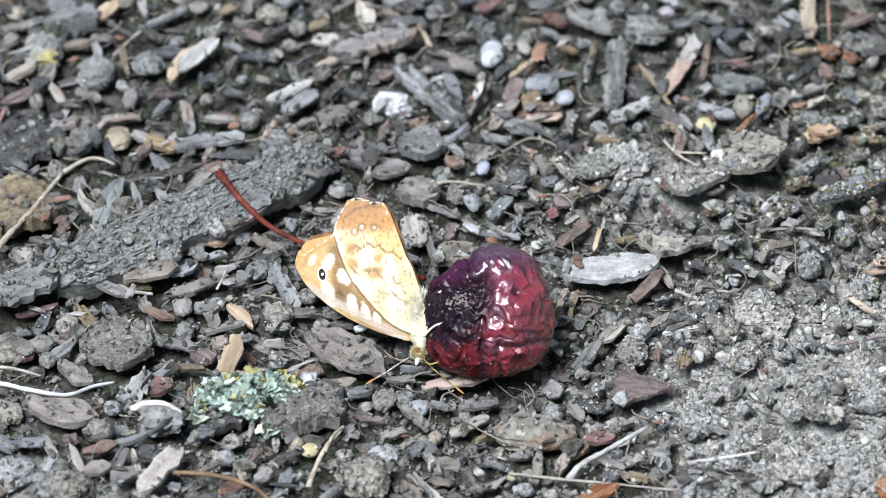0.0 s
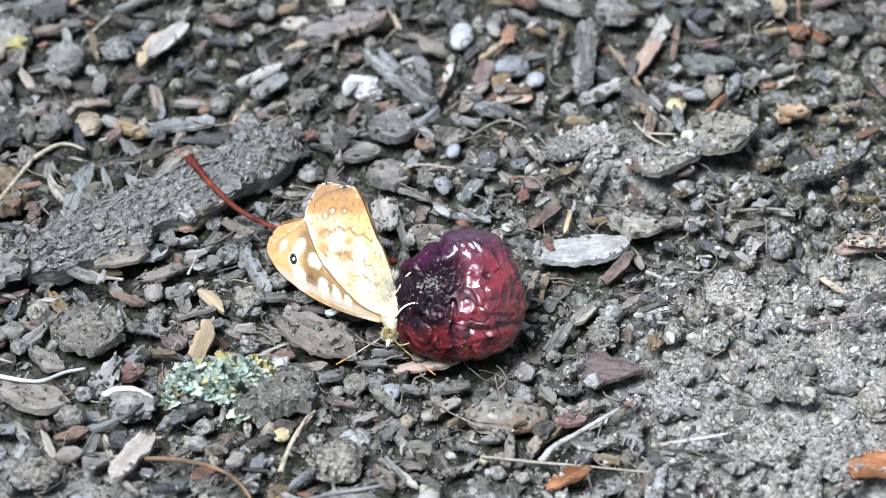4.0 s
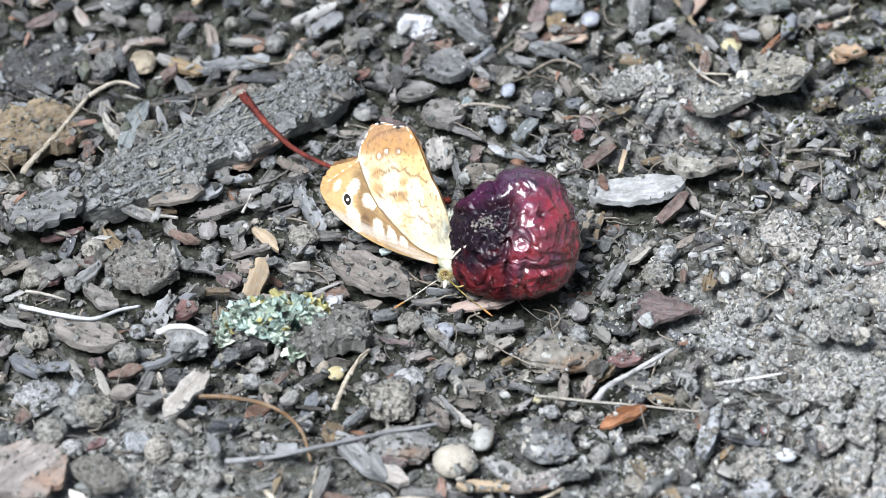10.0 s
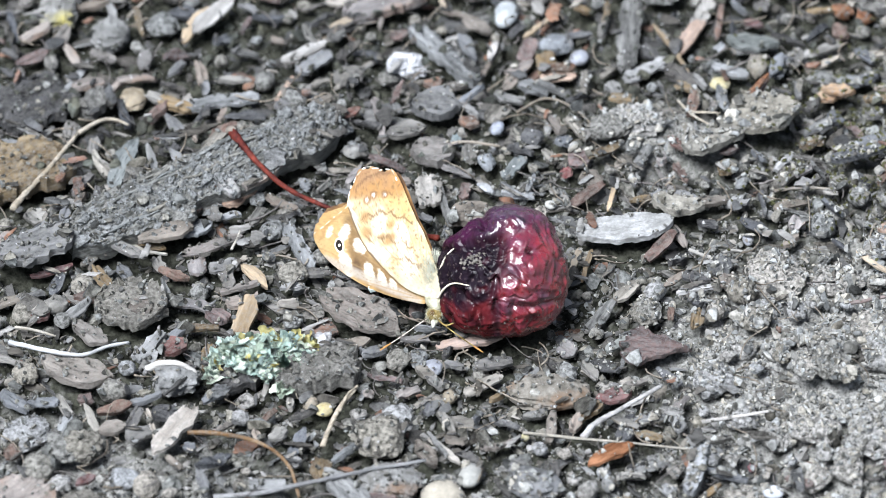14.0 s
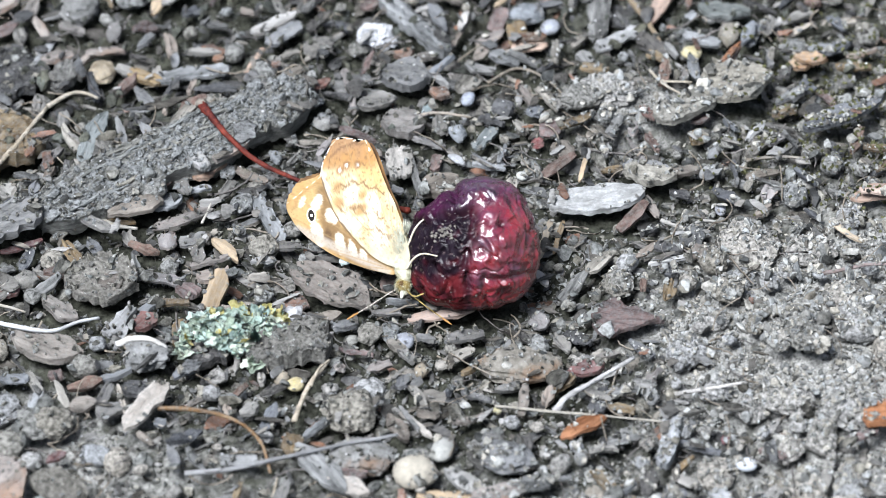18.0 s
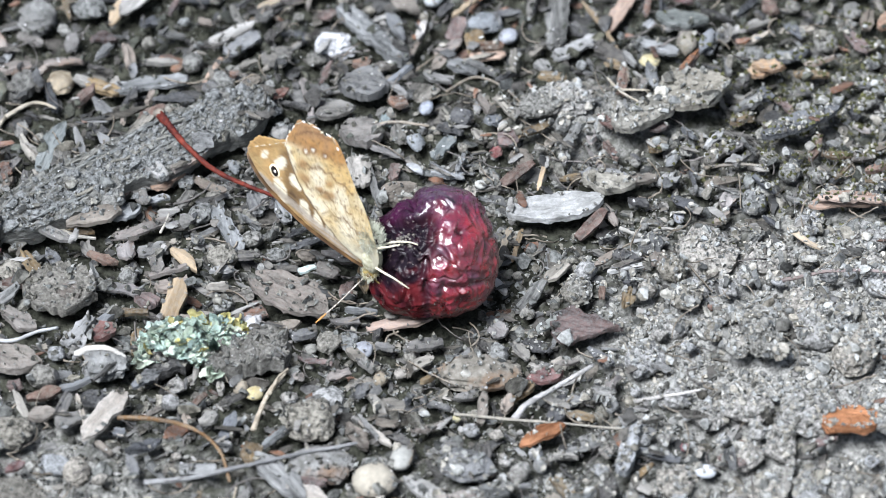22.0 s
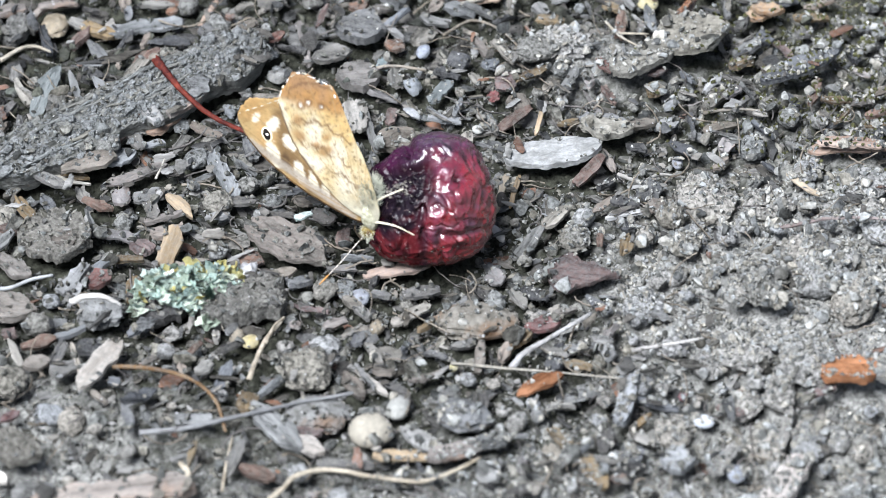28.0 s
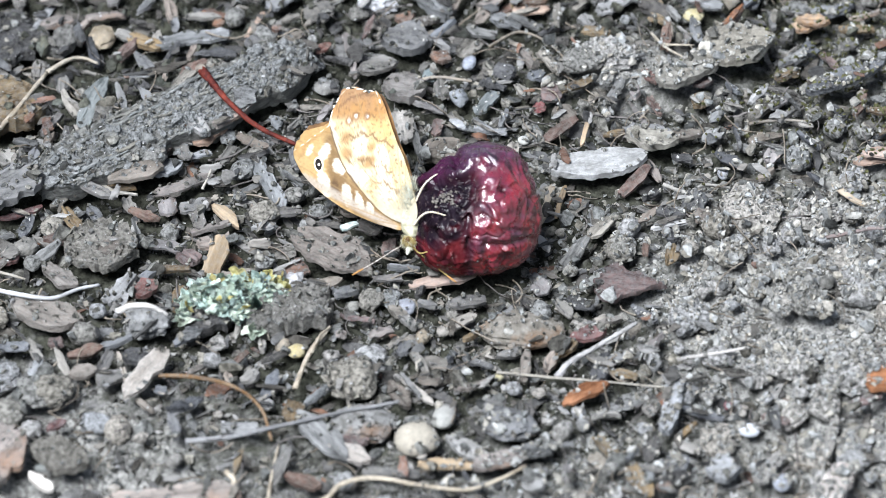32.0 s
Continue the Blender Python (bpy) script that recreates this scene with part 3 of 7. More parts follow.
OUTLINE = ((0, 9.1), (30, 9.2), (45, 9.5), (60, 9.9), (78, 9.7), (95, 9.3), (112, 8.5), (135, 8.2), (152, 9.0), (170, 9.2), (190, 9.3), (210, 9.9),
           (228, 9.8), (250, 9.0), (270, 8.8), (295, 9.0), (318, 9.7), (340, 9.4), (360, 9.1))


def girth(angle):
    """Half-width of the fruit towards an angle round its shown side, in mm."""
    angle %= 360
    for (a0, r0), (a1, r1) in zip(OUTLINE, OUTLINE[1:]):
        if a0 <= angle <= a1:
            return r0 + (r1 - r0) * smooth_step(a0, a1, angle)


def build_cherry():
    base = tagged(new("cherry"), "shrivelled dark red cherry, glossy and wrinkled, on soil", "cherry")
    base.location = (CX * MM, CY * MM, 0)
    bm = bmesh.new()
    bmesh.ops.create_icosphere(bm, subdivisions=7, radius=1.0)
    skin = []
    front, rise, across = Vector((0, -0.755, 0.656)), Vector((0, 0.656, 0.755)), Vector((1, 0, 0))
    for v in bm.verts:
        p = v.co.normalized()
        a, b, d = p.x, p.dot(rise), p.dot(front)
        c = smooth_step(-0.2, 0.5, d)
        wide = girth(math.degrees(math.atan2(b, a)))
        wob = 0.10 * noise.noise(p * 2.3 + Vector((1, 6, 2))) + 0.05 * noise.noise(p * 5.5)
        # the groove between the sunken side and the full lobe, the thick rim over the hollow, pits and folds
        side = a + 0.05 - 0.10 * b - 0.05 * math.sin(5 * b) + 0.7 * wob
        rim_at = 0.60 + 0.16 * a - 0.45 * max(0.0, a - 0.05) ** 2 + wob
        below = smooth_step(0.06, -0.10, b - rim_at)
        left = smooth_step(0.10, -0.16, side)
        r = 1 - c * 0.085 * left * below * smooth_step(-0.95, -0.2, b)
        r -= c * 0.09 * math.exp(-(side / 0.06) ** 2) * below * smooth_step(-0.9, -0.5, b)
        r -= c * 0.06 * math.exp(-((b - rim_at + 0.07) / 0.05) ** 2) * smooth_step(0.35, 0.0, a)
        r += c * 0.055 * math.exp(-((b - rim_at - 0.14) / 0.12) ** 2)
        r += c * 0.06 * math.exp(-((a - 0.42) / 0.30) ** 2 - ((b + 0.02) / 0.42) ** 2)
        r -= c * 0.07 * math.exp(-((a - 0.42) / 0.07) ** 2 - ((b - 0.31) / 0.055) ** 2)
        r -= c * 0.055 * math.exp(-((b + 0.50 - 0.20 * (a - 0.4) + 0.6 * wob) / 0.045) ** 2) * smooth_step(0.02, 0.2, a)
        r -= c * 0.05 * math.exp(-((a - 0.18 - 0.5 * wob) / 0.05) ** 2) * smooth_step(-0.35, -0.55, b)
        r -= 0.12 * math.exp(-((a + 0.30) / 0.07) ** 2 - ((b - 0.80) / 0.16) ** 2)
        r -= 0.05 * math.exp(-((a + 0.16) / 0.05) ** 2 - ((b - 0.74) / 0.10) ** 2)
        q = p + 0.22 * Vector((noise.noise(p * 2.6), noise.noise(p * 2.6 + Vector((5, 0, 0))), noise.noise(p * 2.6 + Vector((0, 7, 0)))))
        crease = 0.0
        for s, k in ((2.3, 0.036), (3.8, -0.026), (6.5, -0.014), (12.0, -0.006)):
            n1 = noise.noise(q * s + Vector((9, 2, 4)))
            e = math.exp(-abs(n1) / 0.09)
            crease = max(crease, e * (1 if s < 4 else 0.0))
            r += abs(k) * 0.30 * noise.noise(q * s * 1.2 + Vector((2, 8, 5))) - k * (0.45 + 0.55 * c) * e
        out = 8.5 * (1 - 0.12 * smooth_step(0.0, 0.7, d) * (1 - d))
        v.co = (across * a * wide + rise * b * wide + front * d * out) * (r * MM)
        v.co.z = max(v.co.z, -8.0 * MM)
        # skin colour with some painted shade and sky tint, and how glossy it is
        n1, n2 = noise.noise(p * 2.2 + Vector((4, 4, 1))), noise.noise(p * 6.0 + Vector((1, 7, 3)))
        lobe = 1 - left
        top = smooth_step(-0.10, 0.12, b - rim_at + 0.12 * n2)
        col = Vector((0.018, 0.004, 0.008)).lerp(Vector((0.115, 0.009, 0.021)), lobe)
        col = col.lerp(Vector((0.20, 0.012, 0.015)), lobe * smooth_step(0.0, 0.8, a * 0.6 - b * 0.7 + 0.7 * n1))
        # dark purple rim; its bluish cast is sky reflection mixed into the colour
        col = col.lerp(Vector((0.034, 0.006, 0.024)), top * (1 - 0.45 * smooth_step(0.0, 0.6, a)))
        col = col.lerp(Vector((0.10, 0.012, 0.014)), 0.8 * left * smooth_step(-0.25, -0.6, b + 0.3 * n2))
        # near-black skin of the hollow, plus shade painted into the groove and pit
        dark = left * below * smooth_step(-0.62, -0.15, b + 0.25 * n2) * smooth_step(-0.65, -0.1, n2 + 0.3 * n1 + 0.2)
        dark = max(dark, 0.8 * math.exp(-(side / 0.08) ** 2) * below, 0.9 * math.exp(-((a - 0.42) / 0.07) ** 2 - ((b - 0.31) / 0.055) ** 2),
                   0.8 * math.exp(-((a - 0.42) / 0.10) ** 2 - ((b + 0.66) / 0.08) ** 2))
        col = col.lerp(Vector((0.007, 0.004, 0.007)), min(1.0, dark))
        # crevice shading along the larger wrinkles, put into the colour
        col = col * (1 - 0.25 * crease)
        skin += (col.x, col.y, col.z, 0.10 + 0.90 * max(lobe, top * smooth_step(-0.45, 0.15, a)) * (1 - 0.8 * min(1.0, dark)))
    rr = random.Random(3)
    smear, flecks = [], []
    for v in bm.verts:
        p = v.co.normalized()
        a, b, c = p.x, p.dot(rise), p.dot(front)
        h = ((a + 0.50 + 0.1 * noise.noise(p * 5)) / 0.15) ** 2 + ((b - 0.22 + 0.12 * noise.noise(p * 7)) / 0.15) ** 2
        if c > 0 and rr.random() < 0.35 * math.exp(-h * h * 1.2):
            smear.append((v.co + Vector((rr.gauss(0, 1), rr.gauss(0, 1), rr.gauss(0, 1))) * 0.22 * MM, rr.uniform(0.10, 0.34)))
        elif c > -0.2 and rr.random() < 0.0008 + 0.002 * smooth_step(-0.3, -0.8, b) + 0.0012 * smooth_step(0.3, -0.1, a):
            flecks.append((v.co.copy(), rr.uniform(0.05, 0.14)))
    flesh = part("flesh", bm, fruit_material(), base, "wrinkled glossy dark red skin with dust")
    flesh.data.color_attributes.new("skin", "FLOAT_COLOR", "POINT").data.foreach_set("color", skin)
    flesh.location = (0, 0, 8.0 * MM)
    stalk = tube([(-8.9, 8.9, 7.0), (-11.3, 11.5, 5.4), (-17.8, 16.9, 3.0), (-25.5, 22.0, 2.2), (-30.7, 24.6, 3.4), (-34.7, 27.6, 5.6), (-38.2, 32.7, 6.8)],
                 [0.50, 0.36, 0.30, 0.30, 0.36, 0.40, 0.62], sides=9, rough=0.35, seed=4)
    part("stalk", stalk, WOOD["stalk"], base, "thin curved red-brown stalk")
    knob = lump(0.85, 0.7, 0.6, rough=0.3, seed=8)
    end = part("stalk_end", knob, WOOD["tangrey"], base, "pale dry knob at the stalk's end")
    end.location = (-38.3 * MM, 32.9 * MM, 6.9 * MM)
    # dry soil stuck to the skin
    for name, spots, mat, words in (("soil_smear", smear, WOOD["tangrey"], "grey smear of dried soil"), ("dust", flecks, WOOD["soilflake"], "pale flecks of dust")):
        bm = bmesh.new()
        for at, size in spots:
            geo = bmesh.ops.create_icosphere(bm, subdivisions=1, radius=1.0)
            for v in geo["verts"]:
                v.co = at + Vector((v.co.x, v.co.y, v.co.z * 0.7)) * (size * (1 + 0.4 * noise.noise(v.co * 2 + at * 3000)) * MM)
        grit = part(name, bm, mat, base, words)
        grit.location = (0, 0, 8.0 * MM)
    return base


WOOD["stalk"] = material("red_brown_stalk", (0.030, 0.007, 0.007), (0.17, 0.035, 0.022), 500, 0.55, 0.3, 1800, 0.0)
build_cherry()


# ---------------------------------------------------------------- the butterfly
def wing_material(name, gloss=0.75):
    m = bpy.data.materials.new(name)
    m.use_nodes = True
    n, link = m.node_tree.nodes, m.node_tree.links.new
    b = n["Principled BSDF"]
    at = n.new("ShaderNodeVertexColor")
    at.layer_name = "scales"
    co = n.new("ShaderNodeTexCoord")
    ns = n.new("ShaderNodeTexNoise")
    ns.inputs["Scale"].default_value = 1800
    ns.inputs["Detail"].default_value = 4
    link(co.outputs["Object"], ns.inputs["Vector"])
    mr = n.new("ShaderNodeMapRange")
    mr.inputs["To Min"].default_value, mr.inputs["To Max"].default_value = 0.80, 1.24
    link(ns.outputs[0], mr.inputs["Value"])
    hsv = n.new("ShaderNodeHueSaturation")
    hsv.inputs["Hue"].default_value, hsv.inputs["Saturation"].default_value = 0.506, 0.96
    link(at.outputs["Color"], hsv.inputs["Color"])
    link(mr.outputs[0], hsv.inputs["Value"])
    link(hsv.outputs[0], b.inputs["Base Color"])
    b.inputs["Roughness"].default_value = gloss
    b.inputs["Sheen Weight"].default_value = 0.15
    tr = n.new("ShaderNodeBsdfTranslucent")
    link(hsv.outputs[0], tr.inputs["Color"])
    mixer = n.new("ShaderNodeMixShader")
    mixer.inputs[0].default_value = 0.5
    link(b.outputs[0], mixer.inputs[1])
    link(tr.outputs[0], mixer.inputs[2])
    link(mixer.outputs[0], n["Material Output"].inputs["Surface"])
    bp = n.new("ShaderNodeBump")
    bp.inputs["Strength"].default_value = 0.35
    bp.inputs["Distance"].default_value = 0.0003
    link(ns.outputs[0], bp.inputs["Height"])
    link(bp.outputs[0], b.inputs["Normal"])
    return m


WING = wing_material("wing_scales")


def smooth(a, b, x):
    t = max(0.0, min(1.0, (x - a) / (b - a)))
    return t * t * (3 - 2 * t)


def blend(a, b, t):
    return tuple(p * (1 - t) + q * t for p, q in zip(a, b))


def segment(px, py, ax, ay, bx, by):
    t = max(0.0, min(1.0, ((px - ax) * (bx - ax) + (py - ay) * (by - ay)) / ((bx - ax) ** 2 + (by - ay) ** 2)))
    return math.hypot(px - ax - t * (bx - ax), py - ay - t * (by - ay))


def spot(c, x, y, px, py, a, b, turn, colour, share=1.0, soft=0.35, wob=0.25):
    """A patch of scales blended over the colour c: half-lengths a and b, turned by degrees."""
    t = radians(turn)
    dx, dy = x - px, y - py
    u, v = (dx * math.cos(t) + dy * math.sin(t)) / a, (-dx * math.sin(t) + dy * math.cos(t)) / b
    d = math.hypot(u, v) + wob * noise.noise(Vector((x * 0.9, y * 0.9, px))) + 0.5 * wob * noise.noise(Vector((x * 2.6, y * 2.6, py)))
    return blend(c, colour, share * smooth(1 + soft, 1 - soft, d))


def line(c, x, y, pts, width, colour, share=1.0, jag=0.3):
    """A thin wavering line of scales through the points."""
    q = Vector((x * 1.1, y * 1.1, pts[0][0]))
    x, y = x + jag * noise.noise(q), y + jag * noise.noise(q + Vector((5, 1, 3)))
    far = min(segment(x, y, *p, *n) for p, n in zip(pts, pts[1:]))
    return blend(c, colour, share * smooth(width, 0.3 * width, far))


CREAM, FIELD, UMBER = (0.84, 0.77, 0.60), (0.25, 0.14, 0.055), (0.10, 0.048, 0.02)


def fore_under(x, y):
    """Underside of the fore wing: tawny with cream spots set in a brown field."""
    q = Vector((x, y, 0))
    c = blend((0.55, 0.37, 0.16), (0.48, 0.29, 0.11), smooth(-0.3, 0.4, noise.noise(q * 0.6)))
    c = blend(c, (0.56, 0.33, 0.12), 0.7 * smooth(3.2, 0.6, math.hypot(x + 17.4, y - 15.4)))
    band = segment(x, y, -13.4, 14.6, -11.9, 9.0) + 0.6 * noise.noise(q * 0.9)
    c = blend(c, FIELD, 0.9 * smooth(1.9, 0.8, band))
    c = blend(c, FIELD, 0.85 * smooth(2.3, 1.0, segment(x, y, -11.6, 8.4, -4.4, 3.7) + 0.5 * noise.noise(q)))
    for px, py, a, b, turn in ((-9.2, 6.2, 1.2, 0.55, 118), (-7.1, 5.1, 1.1, 0.45, 118), (-5.6, 4.0, 0.9, 0.35, 118), (-12.3, 8.0, 1.4, 0.6, 108)):
        c = spot(c, x, y, px, py, a, b, turn, UMBER, 0.75, 0.5)
    c = spot(c, x, y, -15.3, 11.8, 1.75, 1.9, 0, (0.60, 0.38, 0.16), 0.8, 0.3)
    for px, py, a, b, turn in ((-14.6, 13.4, 1.35, 0.8, 60), (-11.9, 11.3, 1.35, 0.85, 125), (-14.1, 9.0, 2.1, 0.85, 112), (-10.3, 7.2, 1.75, 0.72, 110),
                               (-8.2, 6.2, 1.5, 0.55, 112), (-6.3, 5.0, 1.1, 0.45, 114), (-17.0, 13.9, 0.8, 0.5, 70)):
        c = spot(c, x, y, px, py, a, b, turn, (0.88, 0.82, 0.66), 1.0, 0.2, 0.35)
    c = blend(c, (0.50, 0.43, 0.35), smooth(0.9, 0.25, segment(x, y, -17.6, 10.0, -2.2, 2.3)) * 0.9)
    c = line(c, x, y, ((-18.7, 12.6), (-17.6, 14.7), (-15.3, 16.2), (-12.8, 16.2)), 0.22, (0.40, 0.22, 0.08), 0.7)
    for k in range(5):
        ang = radians(136 + 8 * k)
        far = segment(x, y, -1, 2.4, -1 + 24 * math.cos(ang), 2.4 + 24 * math.sin(ang))
        c = blend(c, (0.40, 0.25, 0.11), 0.5 * smooth(0.16, 0.05, far))
    return blend(c, (0.26, 0.15, 0.06), 0.35 * smooth(0.25, 0.5, noise.noise(q * 3.4)))


def hind_under(x, y):
    """Underside of the hind wing: straw with cream patches, brown zigzag lines and an orange-brown tip."""
    q = Vector((x, y, 2))
    n1, n2 = noise.noise(q * 0.4), noise.noise(q * 1.3)
    c = blend((0.68, 0.53, 0.29), (0.72, 0.62, 0.42), smooth(-0.25, 0.35, n1 + 0.3 * n2))
    c = blend(c, (0.68, 0.46, 0.18), 0.8 * smooth(2.8, 0.5, segment(x, y, -6.2, 17.6, -4.0, 15.2) + n2))
    tip = y + 0.10 * (x + 8) + 1.1 * n1
    c = blend(c, (0.48, 0.23, 0.065), 0.92 * smooth(16.4, 18.8, tip))
    c = blend(c, (0.40, 0.22, 0.11), 0.8 * smooth(18.6, 20.6, tip + 0.7 * n2) * smooth(-5.6, -8.0, x))
    c = line(c, x, y, ((-12.4, 19.4), (-10.4, 20.9), (-8.4, 21.3), (-6.4, 20.8)), 0.28, (0.20, 0.10, 0.05), 0.7)
    for px, py, a, b, turn in ((-8.4, 13.9, 1.7, 1.1, 100), (-9.2, 10.0, 1.6, 1.0, 125), (-7.3, 9.0, 1.4, 0.9, 100), (-4.6, 11.6, 2.0, 1.0, 105), (-12.7, 15.4, 2.2, 0.55, 108), (-3.6, 7.6, 1.9, 1.0, 110)):
        c = spot(c, x, y, px, py, a, b, turn, CREAM, 0.9, 0.45, 0.5)
    for px, py, a, b in ((-6.6, 11.6, 1.0, 0.7), (-10.7, 15.1, 0.7, 0.8), (-10.5, 12.9, 0.7, 0.8), (-6.4, 13.6, 0.8, 0.6), (-8.0, 12.0, 0.6, 0.5)):
        c = spot(c, x, y, px, py, a, b, 30, (0.46, 0.25, 0.09), 0.85, 0.6, 0.5)
    brown = (0.26, 0.14, 0.06)
    c = line(c, x, y, ((-11.4, 14.7), (-10.3, 15.6), (-9.4, 15.0), (-8.5, 15.8), (-7.4, 15.1), (-6.6, 15.4), (-5.4, 14.4), (-4.4, 14.5), (-3.0, 13.3)), 0.20, brown, 0.9)
    c = line(c, x, y, ((-10.6, 12.0), (-9.4, 11.6), (-8.6, 12.3), (-7.6, 11.5), (-6.6, 12.2), (-5.6, 10.8), (-4.6, 11.0), (-2.6, 9.6)), 0.20, brown, 0.85, 0.5)
    c = line(c, x, y, ((-7.4, 8.2), (-6.2, 8.9), (-5.2, 8.1), (-4.0, 8.7), (-3.0, 7.4), (-1.6, 7.2)), 0.19, brown, 0.8, 0.5)
    for px, py in ((-10.5, 17.5), (-9.5, 18.2), (-7.6, 18.0)):
        c = spot(c, x, y, px, py, 0.6, 0.6, 0, (0.30, 0.14, 0.05), 0.85, 0.3, 0.1)
        c = spot(c, x, y, px, py, 0.27, 0.27, 0, (0.86, 0.82, 0.72), 1.0, 0.3, 0.05)
    c = blend(c, brown, 0.75 * smooth(0.28, 0.46, noise.noise(q * 2.4 + Vector((0, 3, 0)))))
    c = blend(c, brown, 0.40 * smooth(0.32, 0.50, noise.noise(q * 5.2)))
    c = line(c, x, y, ((-13.7, 17.0), (-12.3, 13.5), (-11.0, 11.0), (-7.7, 7.3), (-3.5, 3.5)), 0.36, (0.16, 0.08, 0.035), 0.9, 0.15)
    for k in range(6):
        ang = radians(92 + 8.5 * k)
        far = segment(x, y, -0.4, 3.2, -0.4 + 22 * math.cos(ang), 3.2 + 22 * math.sin(ang))
        c = blend(c, (0.46, 0.31, 0.15), 0.45 * smooth(0.13, 0.04, far))
    return blend(c, (0.52, 0.50, 0.40), 0.85 * smooth(9.5, 2.5, y - 0.35 * x + 1.6 * n2))


def upper_brown(x, y):
    return blend((0.13, 0.06, 0.022), (0.34, 0.17, 0.055), smooth(-0.3, 0.5, noise.noise(Vector((x, y, 5)) * 0.7)))


def wing(name, outline, hub, z, colour, parent, label, scallop=None, cup=0.35, rings=72):
    """A thin wing fanned out from its hub to a smooth outline, with its own scale colours."""
    pts = [Vector((a, b, 0)) for a, b in outline]
    n = len(pts)
    rim = []
    for i in range(n):
        a, b, c, d = pts[i - 1], pts[i], pts[(i + 1) % n], pts[(i + 2) % n]
        for s in range(8):
            t = s / 8
            q = 0.5 * (2 * b + (c - a) * t + (2 * a - 5 * b + 4 * c - d) * t * t + (3 * b - a - 3 * c + d) * t ** 3)
            if scallop and scallop[0] <= i < scallop[1]:
                out = (q - Vector(hub)).normalized()
                q += out * (scallop[3] * math.sin((i + t) * math.pi * 2 * scallop[2]) * (0.9 + 1.2 * noise.noise(q * 0.5)) + 0.25 * noise.noise(q * 1.7))
            rim.append(q)
    h = Vector(hub)
    verts, faces, cols = [], [], []
    m = len(rim)
    for side in (1, -1):
        for k in range(1, rings + 1):
            f = k / rings
            for q in rim:
                p = h + (q - h) * f
                zz = z + cup * math.sin(f * 2.2) * (0.6 + 0.4 * noise.noise(p * 0.25)) + 0.10 * noise.noise(p * 0.7)
                verts.append((p.x * MM, p.y * MM, (zz + side * 0.035) * MM))
                cols.append((*colour(p.x, p.y), 1.0))
        verts.append((h.x * MM, h.y * MM, (z + side * 0.035) * MM))
        cols.append((*colour(h.x, h.y), 1.0))
    half = rings * m + 1
    for side in (0, 1):
        o = side * half
        for k in range(rings - 1):
            for j in range(m):
                a, b = o + k * m + j, o + k * m + (j + 1) % m
                q = (a, a + m, b + m, b)
                faces.append(q if side else q[::-1])
        for j in range(m):
            q = (o + rings * m, o + j, o + (j + 1) % m)
            faces.append(q if side else q[::-1])
    for j in range(m):
        a, b = (rings - 1) * m + j, (rings - 1) * m + (j + 1) % m
        faces.append((a, b, b + half, a + half))
    me = mesh_from(name, verts, faces, WING)
    layer = me.color_attributes.new("scales", "FLOAT_COLOR", "POINT")
    layer.data.foreach_set("color", [c for q in cols for c in q])
    ob = new(name, me)
    ob.parent = parent
    tagged(ob, label)

    def surface(x, y):
        p = Vector((x, y, 0))
        d = p - h
        best = min(rim, key=lambda q: abs((q - h).normalized().cross(d.normalized()).z) + (9 if (q - h).dot(d) < 0 else 0))
        f = min(1.0, d.length / (best - h).length)
        return z + cup * math.sin(f * 2.2) * (0.6 + 0.4 * noise.noise(p * 0.25)) + 0.10 * noise.noise(p * 0.7)
    return ob, surface


def blob(name, x, y, on, lift, a, b, turn, mat, parent, label="", wob=0.5):
    """A thin spot of scales lying on a wing."""
    bm = bmesh.new()
    n = 20
    top = []
    for k in range(n):
        t = 2 * math.pi * k / n
        r = 1 + wob * noise.noise(Vector((math.cos(t) * 1.6 + x, math.sin(t) * 1.6 + y, 0))) + 0.4 * wob * noise.noise(Vector((math.cos(t) * 4 + y, math.sin(t) * 4 + x, 3)))
        px, py = a * r * math.cos(t), b * r * math.sin(t)
        c, s = math.cos(radians(turn)), math.sin(radians(turn))
        top.append((px * c - py * s, px * s + py * c))
    rings = []
    for f in (1.0, 0.97, 0.6, 0.25):
        drop = -0.05 if f == 1.0 else lift
        rings.append([bm.verts.new(((x + p * f) * MM, (y + q * f) * MM, (on(x + p * f, y + q * f) + 0.035 + drop) * MM)) for p, q in top])
    for low, ring in zip(rings, rings[1:]):
        for k in range(n):
            bm.faces.new((low[k], low[(k + 1) % n], ring[(k + 1) % n], ring[k]))
    bm.faces.new(rings[-1])
    return part(name, bm, mat, parent, label)


